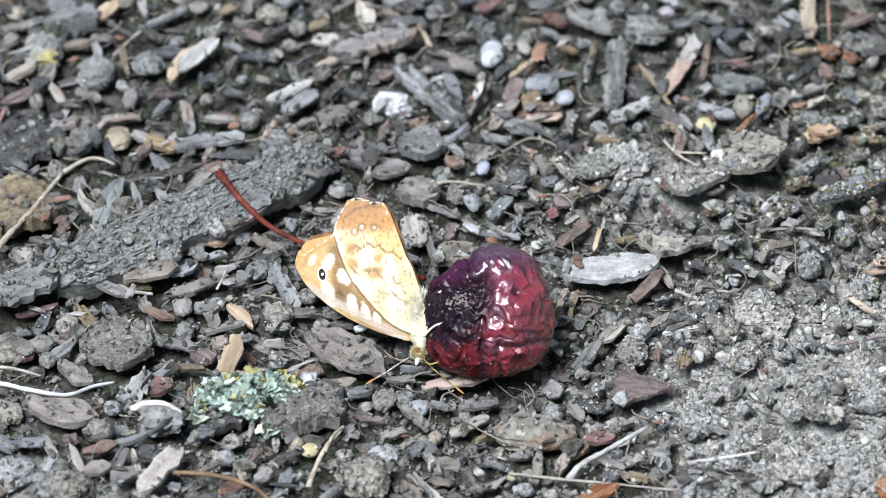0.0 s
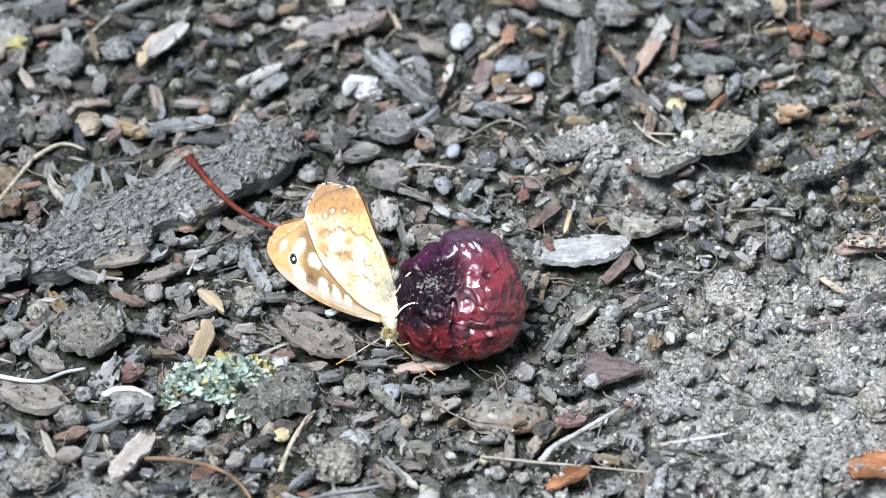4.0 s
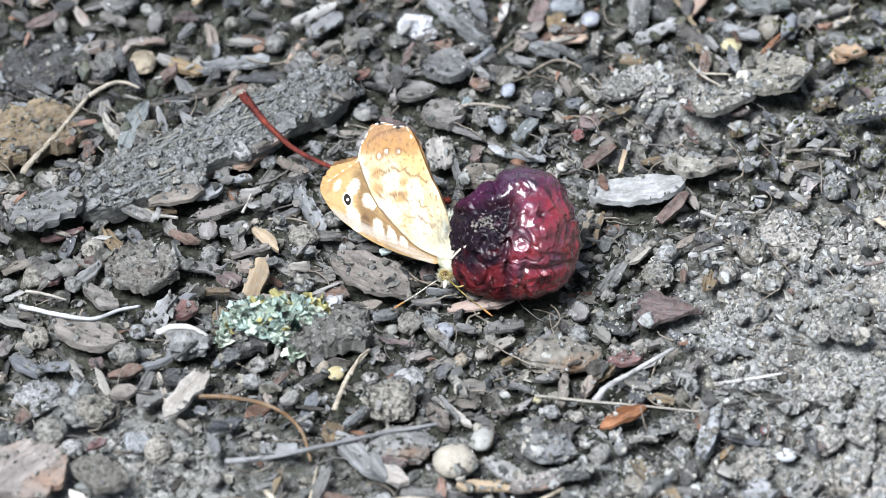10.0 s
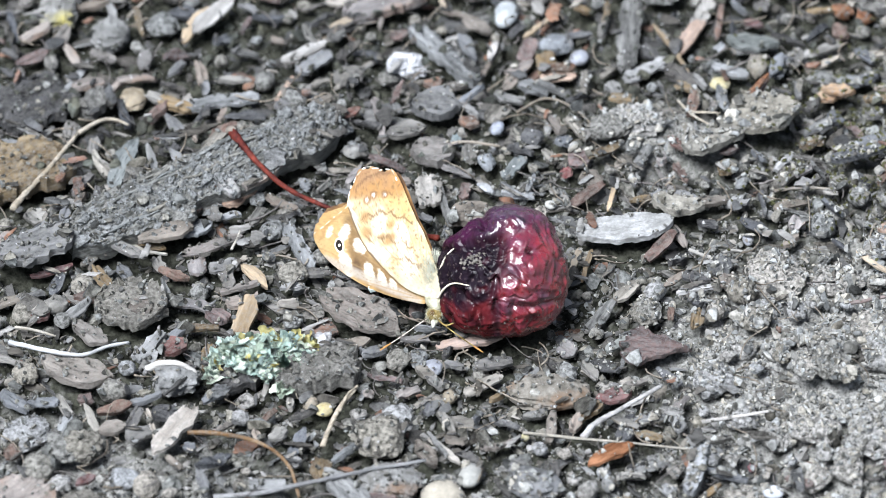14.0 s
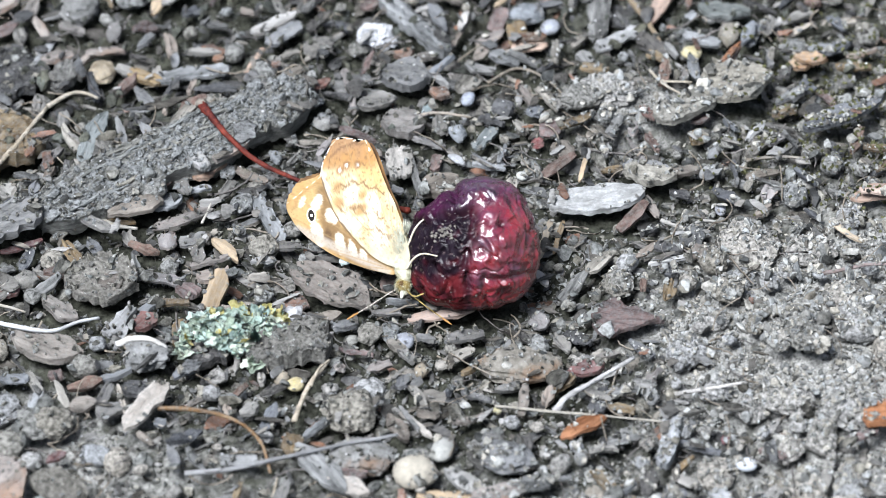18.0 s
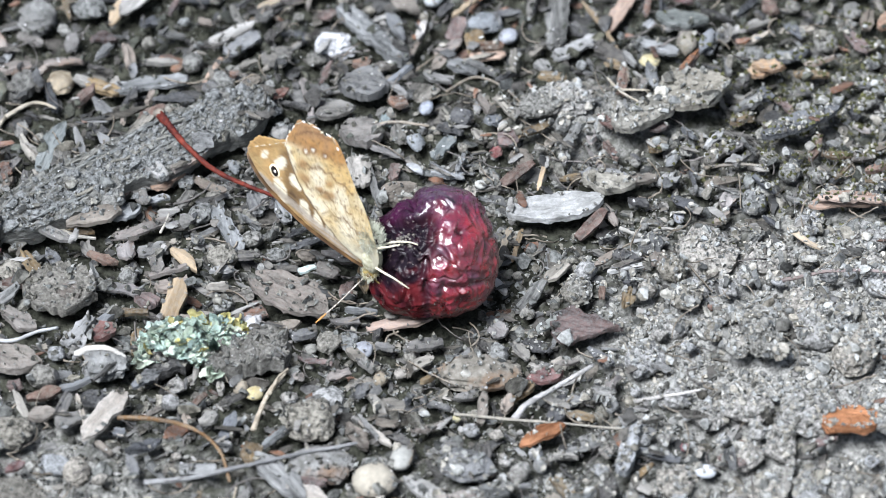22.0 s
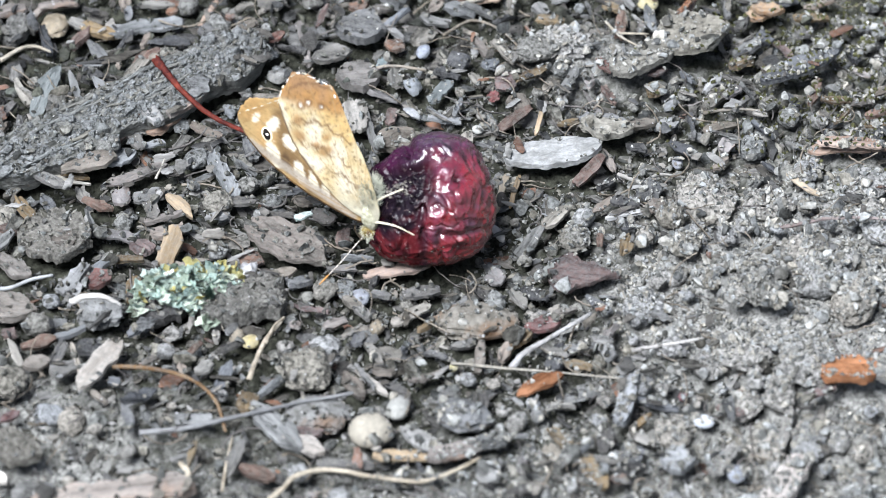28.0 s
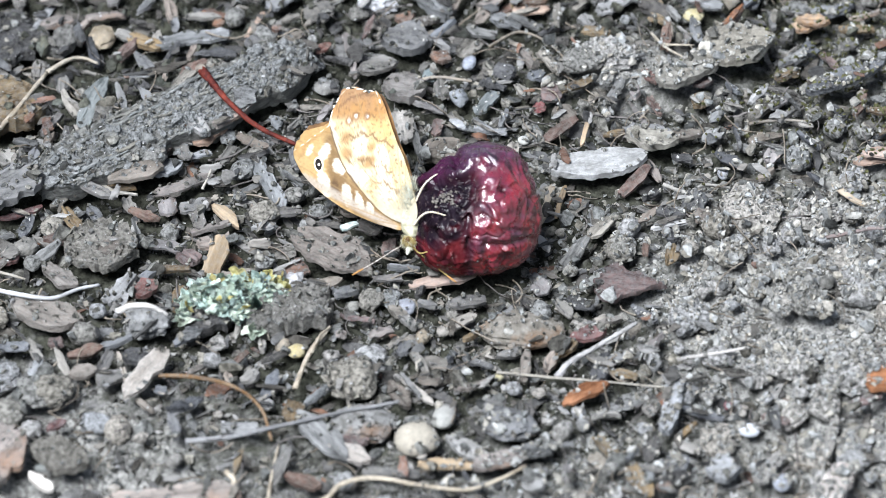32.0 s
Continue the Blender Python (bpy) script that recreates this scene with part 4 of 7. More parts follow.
def build_butterfly():
    fly = tagged(new("butterfly"), "brown and cream speckled butterfly, wings closed, feeding beside the cherry", "butterfly")
    cream = material("cream_scales", (0.78, 0.66, 0.43), (0.88, 0.80, 0.62), 900, 0.8, 0.2, 2400, 0.0)
    black = material("black_scales", (0.010, 0.008, 0.007), (0.03, 0.025, 0.02), 900, 0.7, 0.2, 2400, 0.0)
    white = material("white_scales", (0.80, 0.78, 0.72), (0.90, 0.88, 0.84), 900, 0.7, 0.1, 2400, 0.0)
    fur = material("olive_grey_fur", (0.26, 0.25, 0.16), (0.60, 0.58, 0.44), 900, 0.9, 0.6, 2600, 0.0)
    pale_fur = material("pale_grey_fur", (0.40, 0.41, 0.32), (0.70, 0.71, 0.60), 900, 0.9, 0.6, 2600, 0.0)
    amber = material("amber_body", (0.14, 0.10, 0.03), (0.42, 0.33, 0.13), 700, 0.8, 0.5, 2400, 0.0)
    shine = material("brown_compound_eye", (0.05, 0.03, 0.012), (0.12, 0.07, 0.03), 900, 0.25, 0.1, 2400, 0.0)
    legs = material("cream_leg", (0.48, 0.43, 0.31), (0.70, 0.65, 0.52), 900, 0.7, 0.2, 2400, 0.0)
    feeler = material("banded_antenna", (0.10, 0.08, 0.06), (0.75, 0.70, 0.62), 2600, 0.7, 0.1, 2400, 0.0)
    club = material("orange_antenna_tip", (0.30, 0.15, 0.05), (0.45, 0.25, 0.09), 900, 0.6, 0.1, 2400, 0.0)

    fore = [(-0.9, 2.1), (-3.5, 2.4), (-6.8, 3.5), (-10.0, 4.9), (-12.7, 6.4), (-15.3, 8.2), (-17.5, 10.1), (-19.0, 12.0), (-19.7, 13.5),
            (-19.3, 15.0), (-18.5, 16.3), (-16.6, 16.9), (-14.8, 17.4), (-12.6, 17.2), (-9.0, 13.0), (-4.5, 7.0)]
    hind = [(0.9, 2.2), (1.8, 3.4), (1.4, 5.6), (0.2, 8.7), (-1.0, 11.6), (-2.3, 13.8), (-3.5, 16.3), (-4.6, 18.7), (-5.6, 20.5), (-6.8, 21.5),
            (-8.5, 21.6), (-10.0, 22.3), (-11.4, 22.2), (-12.6, 20.9), (-13.4, 19.2), (-13.7, 17.2), (-12.3, 13.6), (-10.6, 10.6), (-7.7, 7.5), (-3.6, 4.0)]
    w, on_fore = wing("forewing", fore, (-1.2, 3.0, 0), 0.45, fore_under, fly, "buff and brown fore wing, underside", scallop=(9, 13, 0.5, 0.12), cup=0.25)
    eye = blob("eyespot", -15.3, 11.7, on_fore, 0.012, 0.80, 1.15, 20, cream, w, "cream-ringed black eyespot", wob=0.1)
    blob("iris", -15.3, 11.7, on_fore, 0.024, 0.55, 0.90, 20, black, eye, wob=0.05)
    blob("pupil", -15.25, 11.7, on_fore, 0.036, 0.2, 0.22, 0, white, eye, wob=0.05)
    for k in range(6):
        t = k / 5
        x, y = -19.4 + 5.2 * t, 14.0 + 3.1 * t
        blob("fringe_spot", x, y, on_fore, 0.02, 0.2 + 0.14 * (k % 3), 0.05 + 0.03 * (k % 2), 30, legs, w)

    w, on_hind = wing("hindwing", hind, (-0.4, 3.4, 0), 0.95, hind_under, fly, "pale buff hind wing with orange-brown scalloped tip", scallop=(8, 14, 0.5, 0.42), cup=0.35)
    for k, (x, y, turn) in enumerate(((-5.7, 20.0, 110), (-6.3, 21.1, 130), (-7.3, 21.6, 175), (-8.4, 21.6, 10), (-9.3, 22.0, 165), (-10.2, 22.3, 175), (-11.2, 22.2, 20),
                                      (-12.0, 21.6, 45), (-12.7, 20.7, 55), (-13.2, 19.7, 70), (-13.5, 18.6, 80), (-13.7, 17.4, 85))):
        blob("fringe_spot", x, y, on_hind, 0.02, 0.28 + 0.14 * (k * 5 % 3), 0.06 + 0.06 * (k * 7 % 3 == 0), turn + 12 * math.sin(k * 5), (white, legs)[k % 2], w)

    # the far pair, which swings a little on the body
    w, _ = wing("forewing", fore, (-1.2, 3.0, 0), 0.18, upper_brown, fly, "dark brown upper side of the fore wing", scallop=(9, 13, 0.5, 0.12), cup=0.2, rings=24)
    FAR_WINGS.append(w)
    w, _ = wing("hindwing", [(q[0] * 0.97 - 0.3, q[1] * 0.97) for q in hind], (-0.4, 3.4, 0), 0.0, upper_brown, fly, "dark brown upper side of the hind wing", scallop=(8, 14, 0.5, 0.32), cup=0.25, rings=24)
    FAR_WINGS.append(w)

    body = part("thorax", lump(1.5, 2.4, 1.3, rough=0.1), fur, fly, "furry olive-grey thorax")
    body.matrix_basis = pose(0.2 * MM, 3.0 * MM, 0.1 * MM, 0, 0, 8)
    r = random.Random(5)
    hair = bmesh.new()
    for k in range(1100):
        d = Vector((r.gauss(0.35, 1), r.gauss(0.1, 1), r.gauss(0.5, 1))).normalized()
        a = Vector((0.2 + d.x * 1.35, 3.0 + d.y * 2.2, 0.1 + d.z * 1.2))
        tip = a + (d * 0.8 + Vector((0.1, r.uniform(0.2, 1.1), 0.1))) * r.uniform(0.5, 1.25)
        s = d.cross(Vector((0.2, 0.5, 0.8))).normalized() * 0.045
        hair.faces.new([hair.verts.new(q * MM) for q in (a - s, a + s, tip)])
    part("fur", hair, pale_fur, body, "pale grey hairs")
    tuft = bmesh.new()
    for k in range(420):
        d = Vector((r.gauss(0, 1), r.gauss(0.2, 1), r.gauss(0.2, 1))).normalized()
        a = Vector((0.1 + d.x * 0.95, 0.3 + d.y * 0.9, d.z * 0.9))
        tip = a + (d + Vector((0.0, r.uniform(-0.9, 0.3), 0.0))) * r.uniform(0.25, 0.6)
        s = d.cross(Vector((0.2, 0.5, 0.8))).normalized() * 0.045
        tuft.faces.new([tuft.verts.new(q * MM) for q in (a - s, a + s, tip)])
    ab = part("abdomen", tube([(-0.6, 4.5, 0), (-1.7, 8, 0), (-2.8, 11, 0), (-3.8, 13.6, 0)], [0.7, 0.65, 0.5, 0.25], sides=12, rough=0.1), amber, fly, "slender amber-brown abdomen")
    ab.location.z = -0.1 * MM
    hd = part("head", lump(1.05, 0.95, 1.0, rough=0.1, seed=3), amber, fly, "small amber furry head")
    hd.matrix_basis = pose(0.1 * MM, 0.25 * MM, 0, 0, 0, 0)
    part("head_fur", tuft, fur, hd, "olive-yellow hairs").location = (-0.1 * MM, -0.25 * MM, 0)
    for z in (0.72, -0.72):
        e = part("eye", lump(0.40, 0.44, 0.36), shine, hd, "dark brown compound eye")
        e.matrix_basis = pose(0.2 * MM, 0.05 * MM, z * MM)
    palp = part("palp", tube([(0.0, -0.4, 0), (0.0, -1.2, 0.1), (-0.1, -1.9, 0.2)], [0.42, 0.4, 0.12], rough=0.2), pale_fur, hd, "pale furry palps")
    part("proboscis", tube([(0.4, -0.5, 0.1), (1.6, -1.6, -0.4), (3.2, -1.2, -1.0), (5.0, -1.8, -1.2)], [0.12, 0.1, 0.1, 0.07]), amber, hd, "thin curved tongue reaching the fruit")
    for pts in (((-0.3, -0.2, 0.6), (-1.3, -1.7, 2.4), (-2.4, -3.4, 4.3), (-3.3, -4.6, 5.7)), ((0.3, -0.3, -0.4), (1.6, -1.6, -1.5), (3.2, -3.0, -2.8), (4.3, -3.9, -3.7))):
        an = part("antenna", tube(pts, [0.09, 0.075, 0.075, 0.085], rough=0.1), feeler if pts[3][0] < 0 else amber, fly, "fine banded antenna")
        a, b = Vector(pts[2]), Vector(pts[3])
        part("club", tube([b, b + (b - a) * 0.4, b + (b - a) * 0.95], [0.09, 0.15, 0.07]), club, an, "orange antenna tip")
    for pts in (((0.9, 5.2, 0.6), (2.6, 7.0, 1.9), (3.9, 8.1, 2.4), (5.3, 9.0, 2.3)), ((1.1, 2.2, 0.8), (3.2, 3.2, 2.3), (5.2, 3.5, 3.0), (7.6, 2.9, 3.1)),
                ((1.0, 1.2, -0.6), (2.8, 0.6, -1.2), (4.6, 0.2, -1.8), (6.6, -0.6, -2.2)), ((0.9, 4.6, -0.7), (2.4, 5.6, -1.5), (4.6, 6.2, -2.0), (5.8, 6.0, -2.4))):
        part("leg", tube(pts, [0.2, 0.15, 0.12, 0.07], rough=0.2), legs, fly)
    return fly


FAR_WINGS = []
butterfly = build_butterfly()


# ---------------------------------------------------------------- lichen
def build_lichen(x, y, z):
    base = tagged(new("lichen"), "frilly pale blue-green lichen with yellow lobes on dark bark", "lichen")
    base.matrix_world = pose(x * MM, y * MM, (z + 0.9) * MM) @ Matrix.Scale(1.1, 4)
    mats = [material("blue_green_lichen", (0.30, 0.40, 0.34), (0.56, 0.66, 0.58), 700, 0.95, 0.6, 2600, 0.15),
            material("yellow_lichen", (0.42, 0.38, 0.13), (0.66, 0.62, 0.34), 700, 0.95, 0.6, 2600, 0.15),
            material("pale_lichen", (0.45, 0.54, 0.47), (0.72, 0.78, 0.70), 700, 0.95, 0.6, 2600, 0.15)]
    r = random.Random(11)
    bm = bmesh.new()
    bmesh.ops.create_icosphere(bm, subdivisions=5, radius=1.0)
    for v in bm.verts:
        p = v.co.copy()
        q = Vector((p.x * 3.0, p.y * 1.3, p.z))
        f = 1 + 0.30 * noise.noise(q * 0.9) + 0.22 * noise.noise(q * 2.2) - 0.22 * abs(noise.noise(q * 4.0)) - 0.10 * abs(noise.noise(q * 9.0))
        v.co = Vector((p.x * 6.4 * f, (p.y * 2.7 - 0.10 * p.x * abs(p.x) * 4) * f, p.z * 2.3 * f)) * MM
    part("thallus", bm, mats[0], base, "crinkled blue-green crust")
    # curled leafy lobes, each a cupped frill with a raised rim
    shapes = []
    for k in range(14):
        bm = bmesh.new()
        rings = []
        for i in range(6):
            f = i / 5
            ring = []
            for j in range(18):
                t = 2 * math.pi * j / 18
                frill = 1 + f * (0.30 * math.sin(3 * t + k) + 0.22 * noise.noise(Vector((math.cos(t) * 2, math.sin(t) * 2, k * 3.1))) + 0.12 * math.sin(7 * t + 2 * k))
                up = 0.35 * f * f + 0.30 * f * noise.noise(Vector((math.cos(t) * 1.4, math.sin(t) * 1.4, k + 0.5))) + 0.10 * f * math.sin(5 * t + k)
                ring.append(bm.verts.new(Vector((max(0.04, f) * frill * math.cos(t), max(0.04, f) * frill * math.sin(t), up)) * MM))
            rings.append(ring)
        for low, ring in zip(rings, rings[1:]):
            for j in range(18):
                bm.faces.new((low[j], low[(j + 1) % 18], ring[(j + 1) % 18], ring[j]))
        bm.faces.new(rings[0][::-1])
        bmesh.ops.solidify(bm, geom=bm.faces[:], thickness=0.16 * MM)
        me = bpy.data.meshes.new("lobe")
        bm.to_mesh(me)
        bm.free()
        me.polygons.foreach_set("use_smooth", [True] * len(me.polygons))
        me.materials.append(mats[(0, 2, 0, 1)[k % 4]] if k < 12 else mats[1])
        shapes.append(me)
    for k in range(230):
        u = r.uniform(-1, 1)
        px = u * 6.9
        py = max(-2.9, min(2.9, r.gauss(0, 1) * 1.8)) + (0.4 * u if u > 0 else 1.9 * u)
        if k % 6 == 0:
            t = r.random()
            px, py = -0.5 + 3.4 * t + r.gauss(0, 0.7), -2.0 - 3.6 * t + r.gauss(0, 0.6)
        pz = max(0.3, 2.7 * (1 - (px / 7.8) ** 2) * (1 - (py / 6.2) ** 2)) + r.uniform(-0.3, 0.5)
        yellow = (py > 0.5 and px > -1.0 and r.random() < 0.6) or r.random() < 0.05
        pick = r.choice((3, 7, 11, 12, 13)) if yellow else r.choice((0, 1, 2, 4, 5, 6, 8, 9, 10))
        lobe = new("lobe", shapes[pick])
        lobe.parent = base
        size = r.uniform(0.5, 1.05)
        lobe.matrix_basis = pose(px * MM, py * MM, pz * MM, r.gauss(25, 28), r.gauss(0, 28), r.uniform(0, 360)) @ Matrix.Scale(size, 4)
    return base


build_lichen(-26.6, -34.9, 0.9)


# ---------------------------------------------------------------- litter on the soil, piece by piece
chip("wood_chip", -62.56, 50.01, 0.92, 20.4, 7.68, 1.72, 0.50, "grey", "rect", 1, "pale grey weathered wood sliver on the soil", "wood chip", ragged=0.5, group='wood chips')
stone("bark_lump", -58.77, 43.37, 1.37, 3.20, 4.05, 2.25, -1, "lichenstone", 2, "grey bark lump with yellow lichen crust", "bark lump", rough=0.2)
chip("bark_flake", -54.69, 50.06, 1.47, 32.3, 8.36, 5.77, 1.62, "grey", "rect", 3, "broad grey weathered bark flake", "bark flake", group='bark flakes')
chip("husk", -49.67, 53.22, 1.25, 62.2, 5.01, 2.40, 0.67, "tan", "leaf", 4, "small tan husk among bark", "husk")
stone("pebble", -50.52, 38.07, 1.03, 3.12, 3.32, 1.84, -10, "stone", 5, "flat rounded grey pebble", "pebble", angular=0.3, group='pebbles')
stone("soil_clod", -43.19, 40.68, 0.85, 2.48, 2.49, 1.38, -3, "soil", 6, "rounded grey soil clod", "soil clod", group='soil clods')
chip("husk", -37.89, 40.26, 1.96, 63.0, 8.99, 2.56, 0.50, "tan", "leaf", 7, "tan papery husk, split lengthwise", "husk", curl=1.0)
chip("husk", -35.85, 40.83, 2.56, 58.1, 9.31, 2.98, 0.50, "pale", "leaf", 8, "pale cream half of a split husk", "husk", curl=1.0)
chip("bark_flake", -61.10, 24.74, -0.91, 40.1, 11.94, 9.87, 2.00, "dark", "rect", 9, "dark blue-grey flat bark slab", "bark flake", group='bark flakes')
chip("wood_chip", -56.53, 27.31, -0.38, 64.0, 15.22, 1.19, 0.50, "grey", "rect", 10, "long narrow grey wood sliver", "wood chip", ragged=0.5, group='wood chips')
stone("seed", -47.03, 24.47, 0.26, 2.00, 2.49, 1.38, 2, "tanstone", 11, "small tan pointed seed", "seed", angular=0.2)
stone("seed", -46.52, 25.69, -0.10, 0.88, 1.41, 0.63, 9, "whitestone", 12, "cream seed tip on damp soil", "seed", angular=0.2)
chip("bark_flake", -52.47, 22.83, 0.70, 55.5, 6.43, 3.55, 2.20, "soilflake", "rect", 13, "lumpy grey bark piece", "bark flake", group='bark flakes')
chip("wood_chip", -34.12, 23.54, 0.45, 15.4, 11.10, 2.61, 0.73, "grey", "rect", 14, "long grey wood flake, pale underside", "wood chip", group='wood chips')
chip("wood_chip", -25.01, 25.56, 1.06, 66.2, 6.95, 0.84, 0.50, "pinkwood", "rect", 15, "thin pinkish wood splinter", "wood chip", group='wood chips')
chip("bud_scale", -21.82, 24.02, 1.88, 29.1, 1.57, 1.72, 0.50, "orange", "leaf", 16, "bright orange-brown bud scale", "bud scale", group='bud scales')
chip("bud_scale", -30.21, 27.10, 0.54, 21.3, 1.74, 1.60, 0.50, "orange", "leaf", 17, "small orange-brown scale on damp soil", "bud scale", group='bud scales')
chip("wood_chip", -22.25, 33.71, 1.63, 37.0, 7.83, 2.02, 0.57, "pale", "rect", 18, "pale dry wood sliver", "wood chip", group='wood chips')
twig("dry_straw", [(-62.90, -2.38, 2.10), (-60.71, 1.78, 2.26), (-58.09, 5.84, 2.75), (-54.40, 15.21, 1.61)], 0.48, "straw", 19, "pale dry grass stem lying bent", "straw")
twig("dry_straw", [(-54.40, 15.21, 1.61), (-51.44, 17.96, 1.56), (-49.44, 18.49, 1.44), (-47.23, 17.65, 1.08)], 0.36, "straw", 20, "pale dry grass stem end", "straw")
chip("bark_flake", -47.68, 7.65, 1.53, 74.4, 13.71, 3.04, 0.85, "slategreen", "leaf", 21, "smooth grey-green flat flake", "bark flake", group='bark flakes')
chip("bark_flake", -43.59, 9.01, 1.85, -77.7, 6.66, 1.44, 0.50, "palegrey", "leaf", 22, "small pale grey-green flake", "bark flake", group='bark flakes')
chip("wood_chip", -62.51, 7.19, 1.05, 25.4, 14.32, 10.53, 3.00, "rot", "rect", 23, "rotten yellow-brown wood piece with open grain", "wood chip", group='wood chips')
bark_strip = chip("bark_strip", -35.9, 5.0, 0.9, 36.8, 46.0, 8.6, 4.2, "log", "rect", 24, "long straight grey bark strip dusted with soil", "bark flake", roll=11, ragged=0.25, curl=0.05, group='bark flakes')
chip("wood_chip", -33.6, 2.6, 3.6, -62, 8.6, 3.1, 1.1, "palegrey", "shard", 301, "grey wood shard lying against the bark strip", "wood chip", ragged=0.15, group='wood chips')
chip("bark_flake", -27.6, 3.6, 3.2, 42, 7.4, 2.6, 0.8, "pinkgrey", "shard", 302, "pinkish-brown bark flake against the bark strip", "bark flake", ragged=0.15, group='bark flakes')
chip("bud_scale", -36.2, 0.6, 3.3, 8, 4.2, 2.4, 0.7, "orange", "leaf", 303, "rusty bud scale lying on the bark strip", "bud scale", group='bud scales')
chip("bark_flake", -41.0, -8.2, 2.6, 20, 8.0, 4.0, 0.9, "tangrey", "shard", 304, "dull brown flake leaning on the bark strip", "bark flake", ragged=0.2, group='bark flakes')
chip("wood_chip", -46.4, -11.8, 2.6, -35, 7.0, 2.2, 0.8, "slate", "shard", 305, "slate-grey shard leaning on the bark strip", "wood chip", ragged=0.15, group='wood chips')
stone("soil_clod", -38.6, -4.6, 2.2, 2.2, 1.8, 1.6, 20, "soil", 306, "grey soil clod beside the bark strip", "soil clod", group='soil clods')
chip("bark_flake", -58.83, -13.45, 4.43, 26.1, 10.26, 5.73, 1.50, "slate", "rect", 26, "dark grey bark slab end", "bark flake", group='bark flakes')
chip("root", -56.66, -15.35, 1.50, 27.4, 6.21, 1.09, 0.50, "red", "rect", 27, "thin red-brown root piece", "root")
stone("soil_clod", -52.31, -17.38, 0.60, 1.68, 2.08, 1.15, 1, "soil", 28, "rounded soil clod on damp soil", "soil clod", group='soil clods')
chip("wood_chip", -22.47, -9.14, 1.16, -72.5, 10.70, 2.30, 0.64, "grey", "rect", 29, "grey weathered wood chip", "wood chip", group='wood chips')
chip("wood_chip", -35.09, -0.59, 1.26, -68.2, 7.81, 2.00, 0.56, "slate", "rect", 30, "slate-grey wood chip on damp soil", "wood chip", group='wood chips')
chip("wood_chip", -30.76, 1.66, 1.06, 48.9, 6.15, 2.41, 0.67, "pinkwood", "rect", 31, "pale and rust coloured wood chip", "wood chip", group='wood chips')
chip("bud_scale", -38.08, -2.27, 1.33, 29.0, 4.48, 2.37, 0.66, "orange", "leaf", 32, "rust-brown bark scale on damp soil", "bud scale", group='bud scales')
chip("wood_chip", -22.17, 10.99, 0.96, -54.9, 3.59, 1.60, 0.50, "tan", "rect", 33, "small tan chip with cream face", "wood chip", group='wood chips')
stone("pebble", -21.63, 5.70, -0.48, 0.88, 1.41, 0.63, 13, "stone", 34, "small grey seed-shaped pebble", "pebble", angular=0.2, group='pebbles')
twig("husk_strip", [(-45.95, -8.56, 0.86), (-43.76, -9.94, 0.68), (-40.72, -10.73, 0.73)], 0.40, "straw", 35, "curled tan husk strip", "husk")
chip("husk", -43.48, -8.78, 0.57, -17.2, 5.29, 1.64, 0.50, "rot", "lens", 36, "yellow-brown curled husk on damp soil", "husk", curl=1.0)
chip("wood_chip", -34.44, -9.15, 0.91, 27.6, 9.18, 1.96, 0.55, "brown", "rect", 37, "brown-grey twig fragment lying flat", "wood chip", group='wood chips')
chip("wood_chip", -32.45, -13.76, 1.09, 21.6, 4.80, 2.05, 0.57, "slate", "rect", 38, "narrow slate-grey chip on damp soil", "wood chip", group='wood chips')
stone("soil_clod", -26.18, -5.85, 0.65, 1.92, 2.28, 1.27, -12, "soil", 39, "crumbly soil clod on damp soil", "soil clod", rough=0.25, group='soil clods')
twig("rootlet", [(-31.69, -10.24, 1.25), (-31.04, -8.13, 1.22), (-30.54, -5.97, 1.17)], 0.20, "straw", 40, "fine pale rootlet on damp soil", "rootlet")
chip("bark_flake", -36.55, -5.72, 1.05, 30.3, 4.53, 3.20, 0.90, "grey", "leaf", 41, "small grey bark flake", "bark flake", group='bark flakes')
chip("leaf_fragment", -28.32, -16.28, 1.39, -48.2, 6.10, 2.23, 0.63, "tan", "leaf", 42, "tan leaf scrap on damp soil", "leaf fragment", group='leaf fragments')
chip("wood_chip", -28.26, -2.41, 0.77, 69.5, 4.27, 1.66, 0.50, "grey", "rect", 43, "short grey chip on damp soil", "wood chip", group='wood chips')
chip("wood_chip", -24.94, 0.69, 0.45, -33.3, 5.34, 1.46, 0.50, "brown", "rect", 44, "short brown stick piece", "wood chip", group='wood chips')
stone("soil_clod", -28.36, 1.83, 0.14, 1.12, 1.74, 0.81, 0, "soil", 45, "small rounded clod on damp soil", "soil clod", group='soil clods')
chip("bark_flake", -45.30, -23.41, 1.77, -10.0, 9.86, 11.21, 2.00, "soilflake", "leaf", 46, "large round grey bark disc with pale rim", "bark flake", group='bark flakes')
chip("leaf_fragment", -43.83, -24.17, 2.40, 24.9, 3.39, 4.45, 0.50, "brown", "leaf", 47, "brown leaf scrap in a bark disc", "leaf fragment", group='leaf fragments')
chip("wood_chip", -37.46, -21.65, 0.92, -11.8, 7.28, 1.93, 0.54, "brown", "rect", 48, "red-brown twig fragment on damp soil", "wood chip", group='wood chips')
chip("bud_scale", -29.38, -26.03, 2.49, 67.4, 6.33, 2.68, 0.80, "tan", "rect", 49, "rust and cream bark scale standing up", "bud scale", tilt=-25, group='bud scales')
stone("soil_clod", -60.20, -24.10, 1.22, 1.68, 2.18, 1.21, 5, "soil", 50, "rounded soil clod on damp soil", "soil clod", group='soil clods')
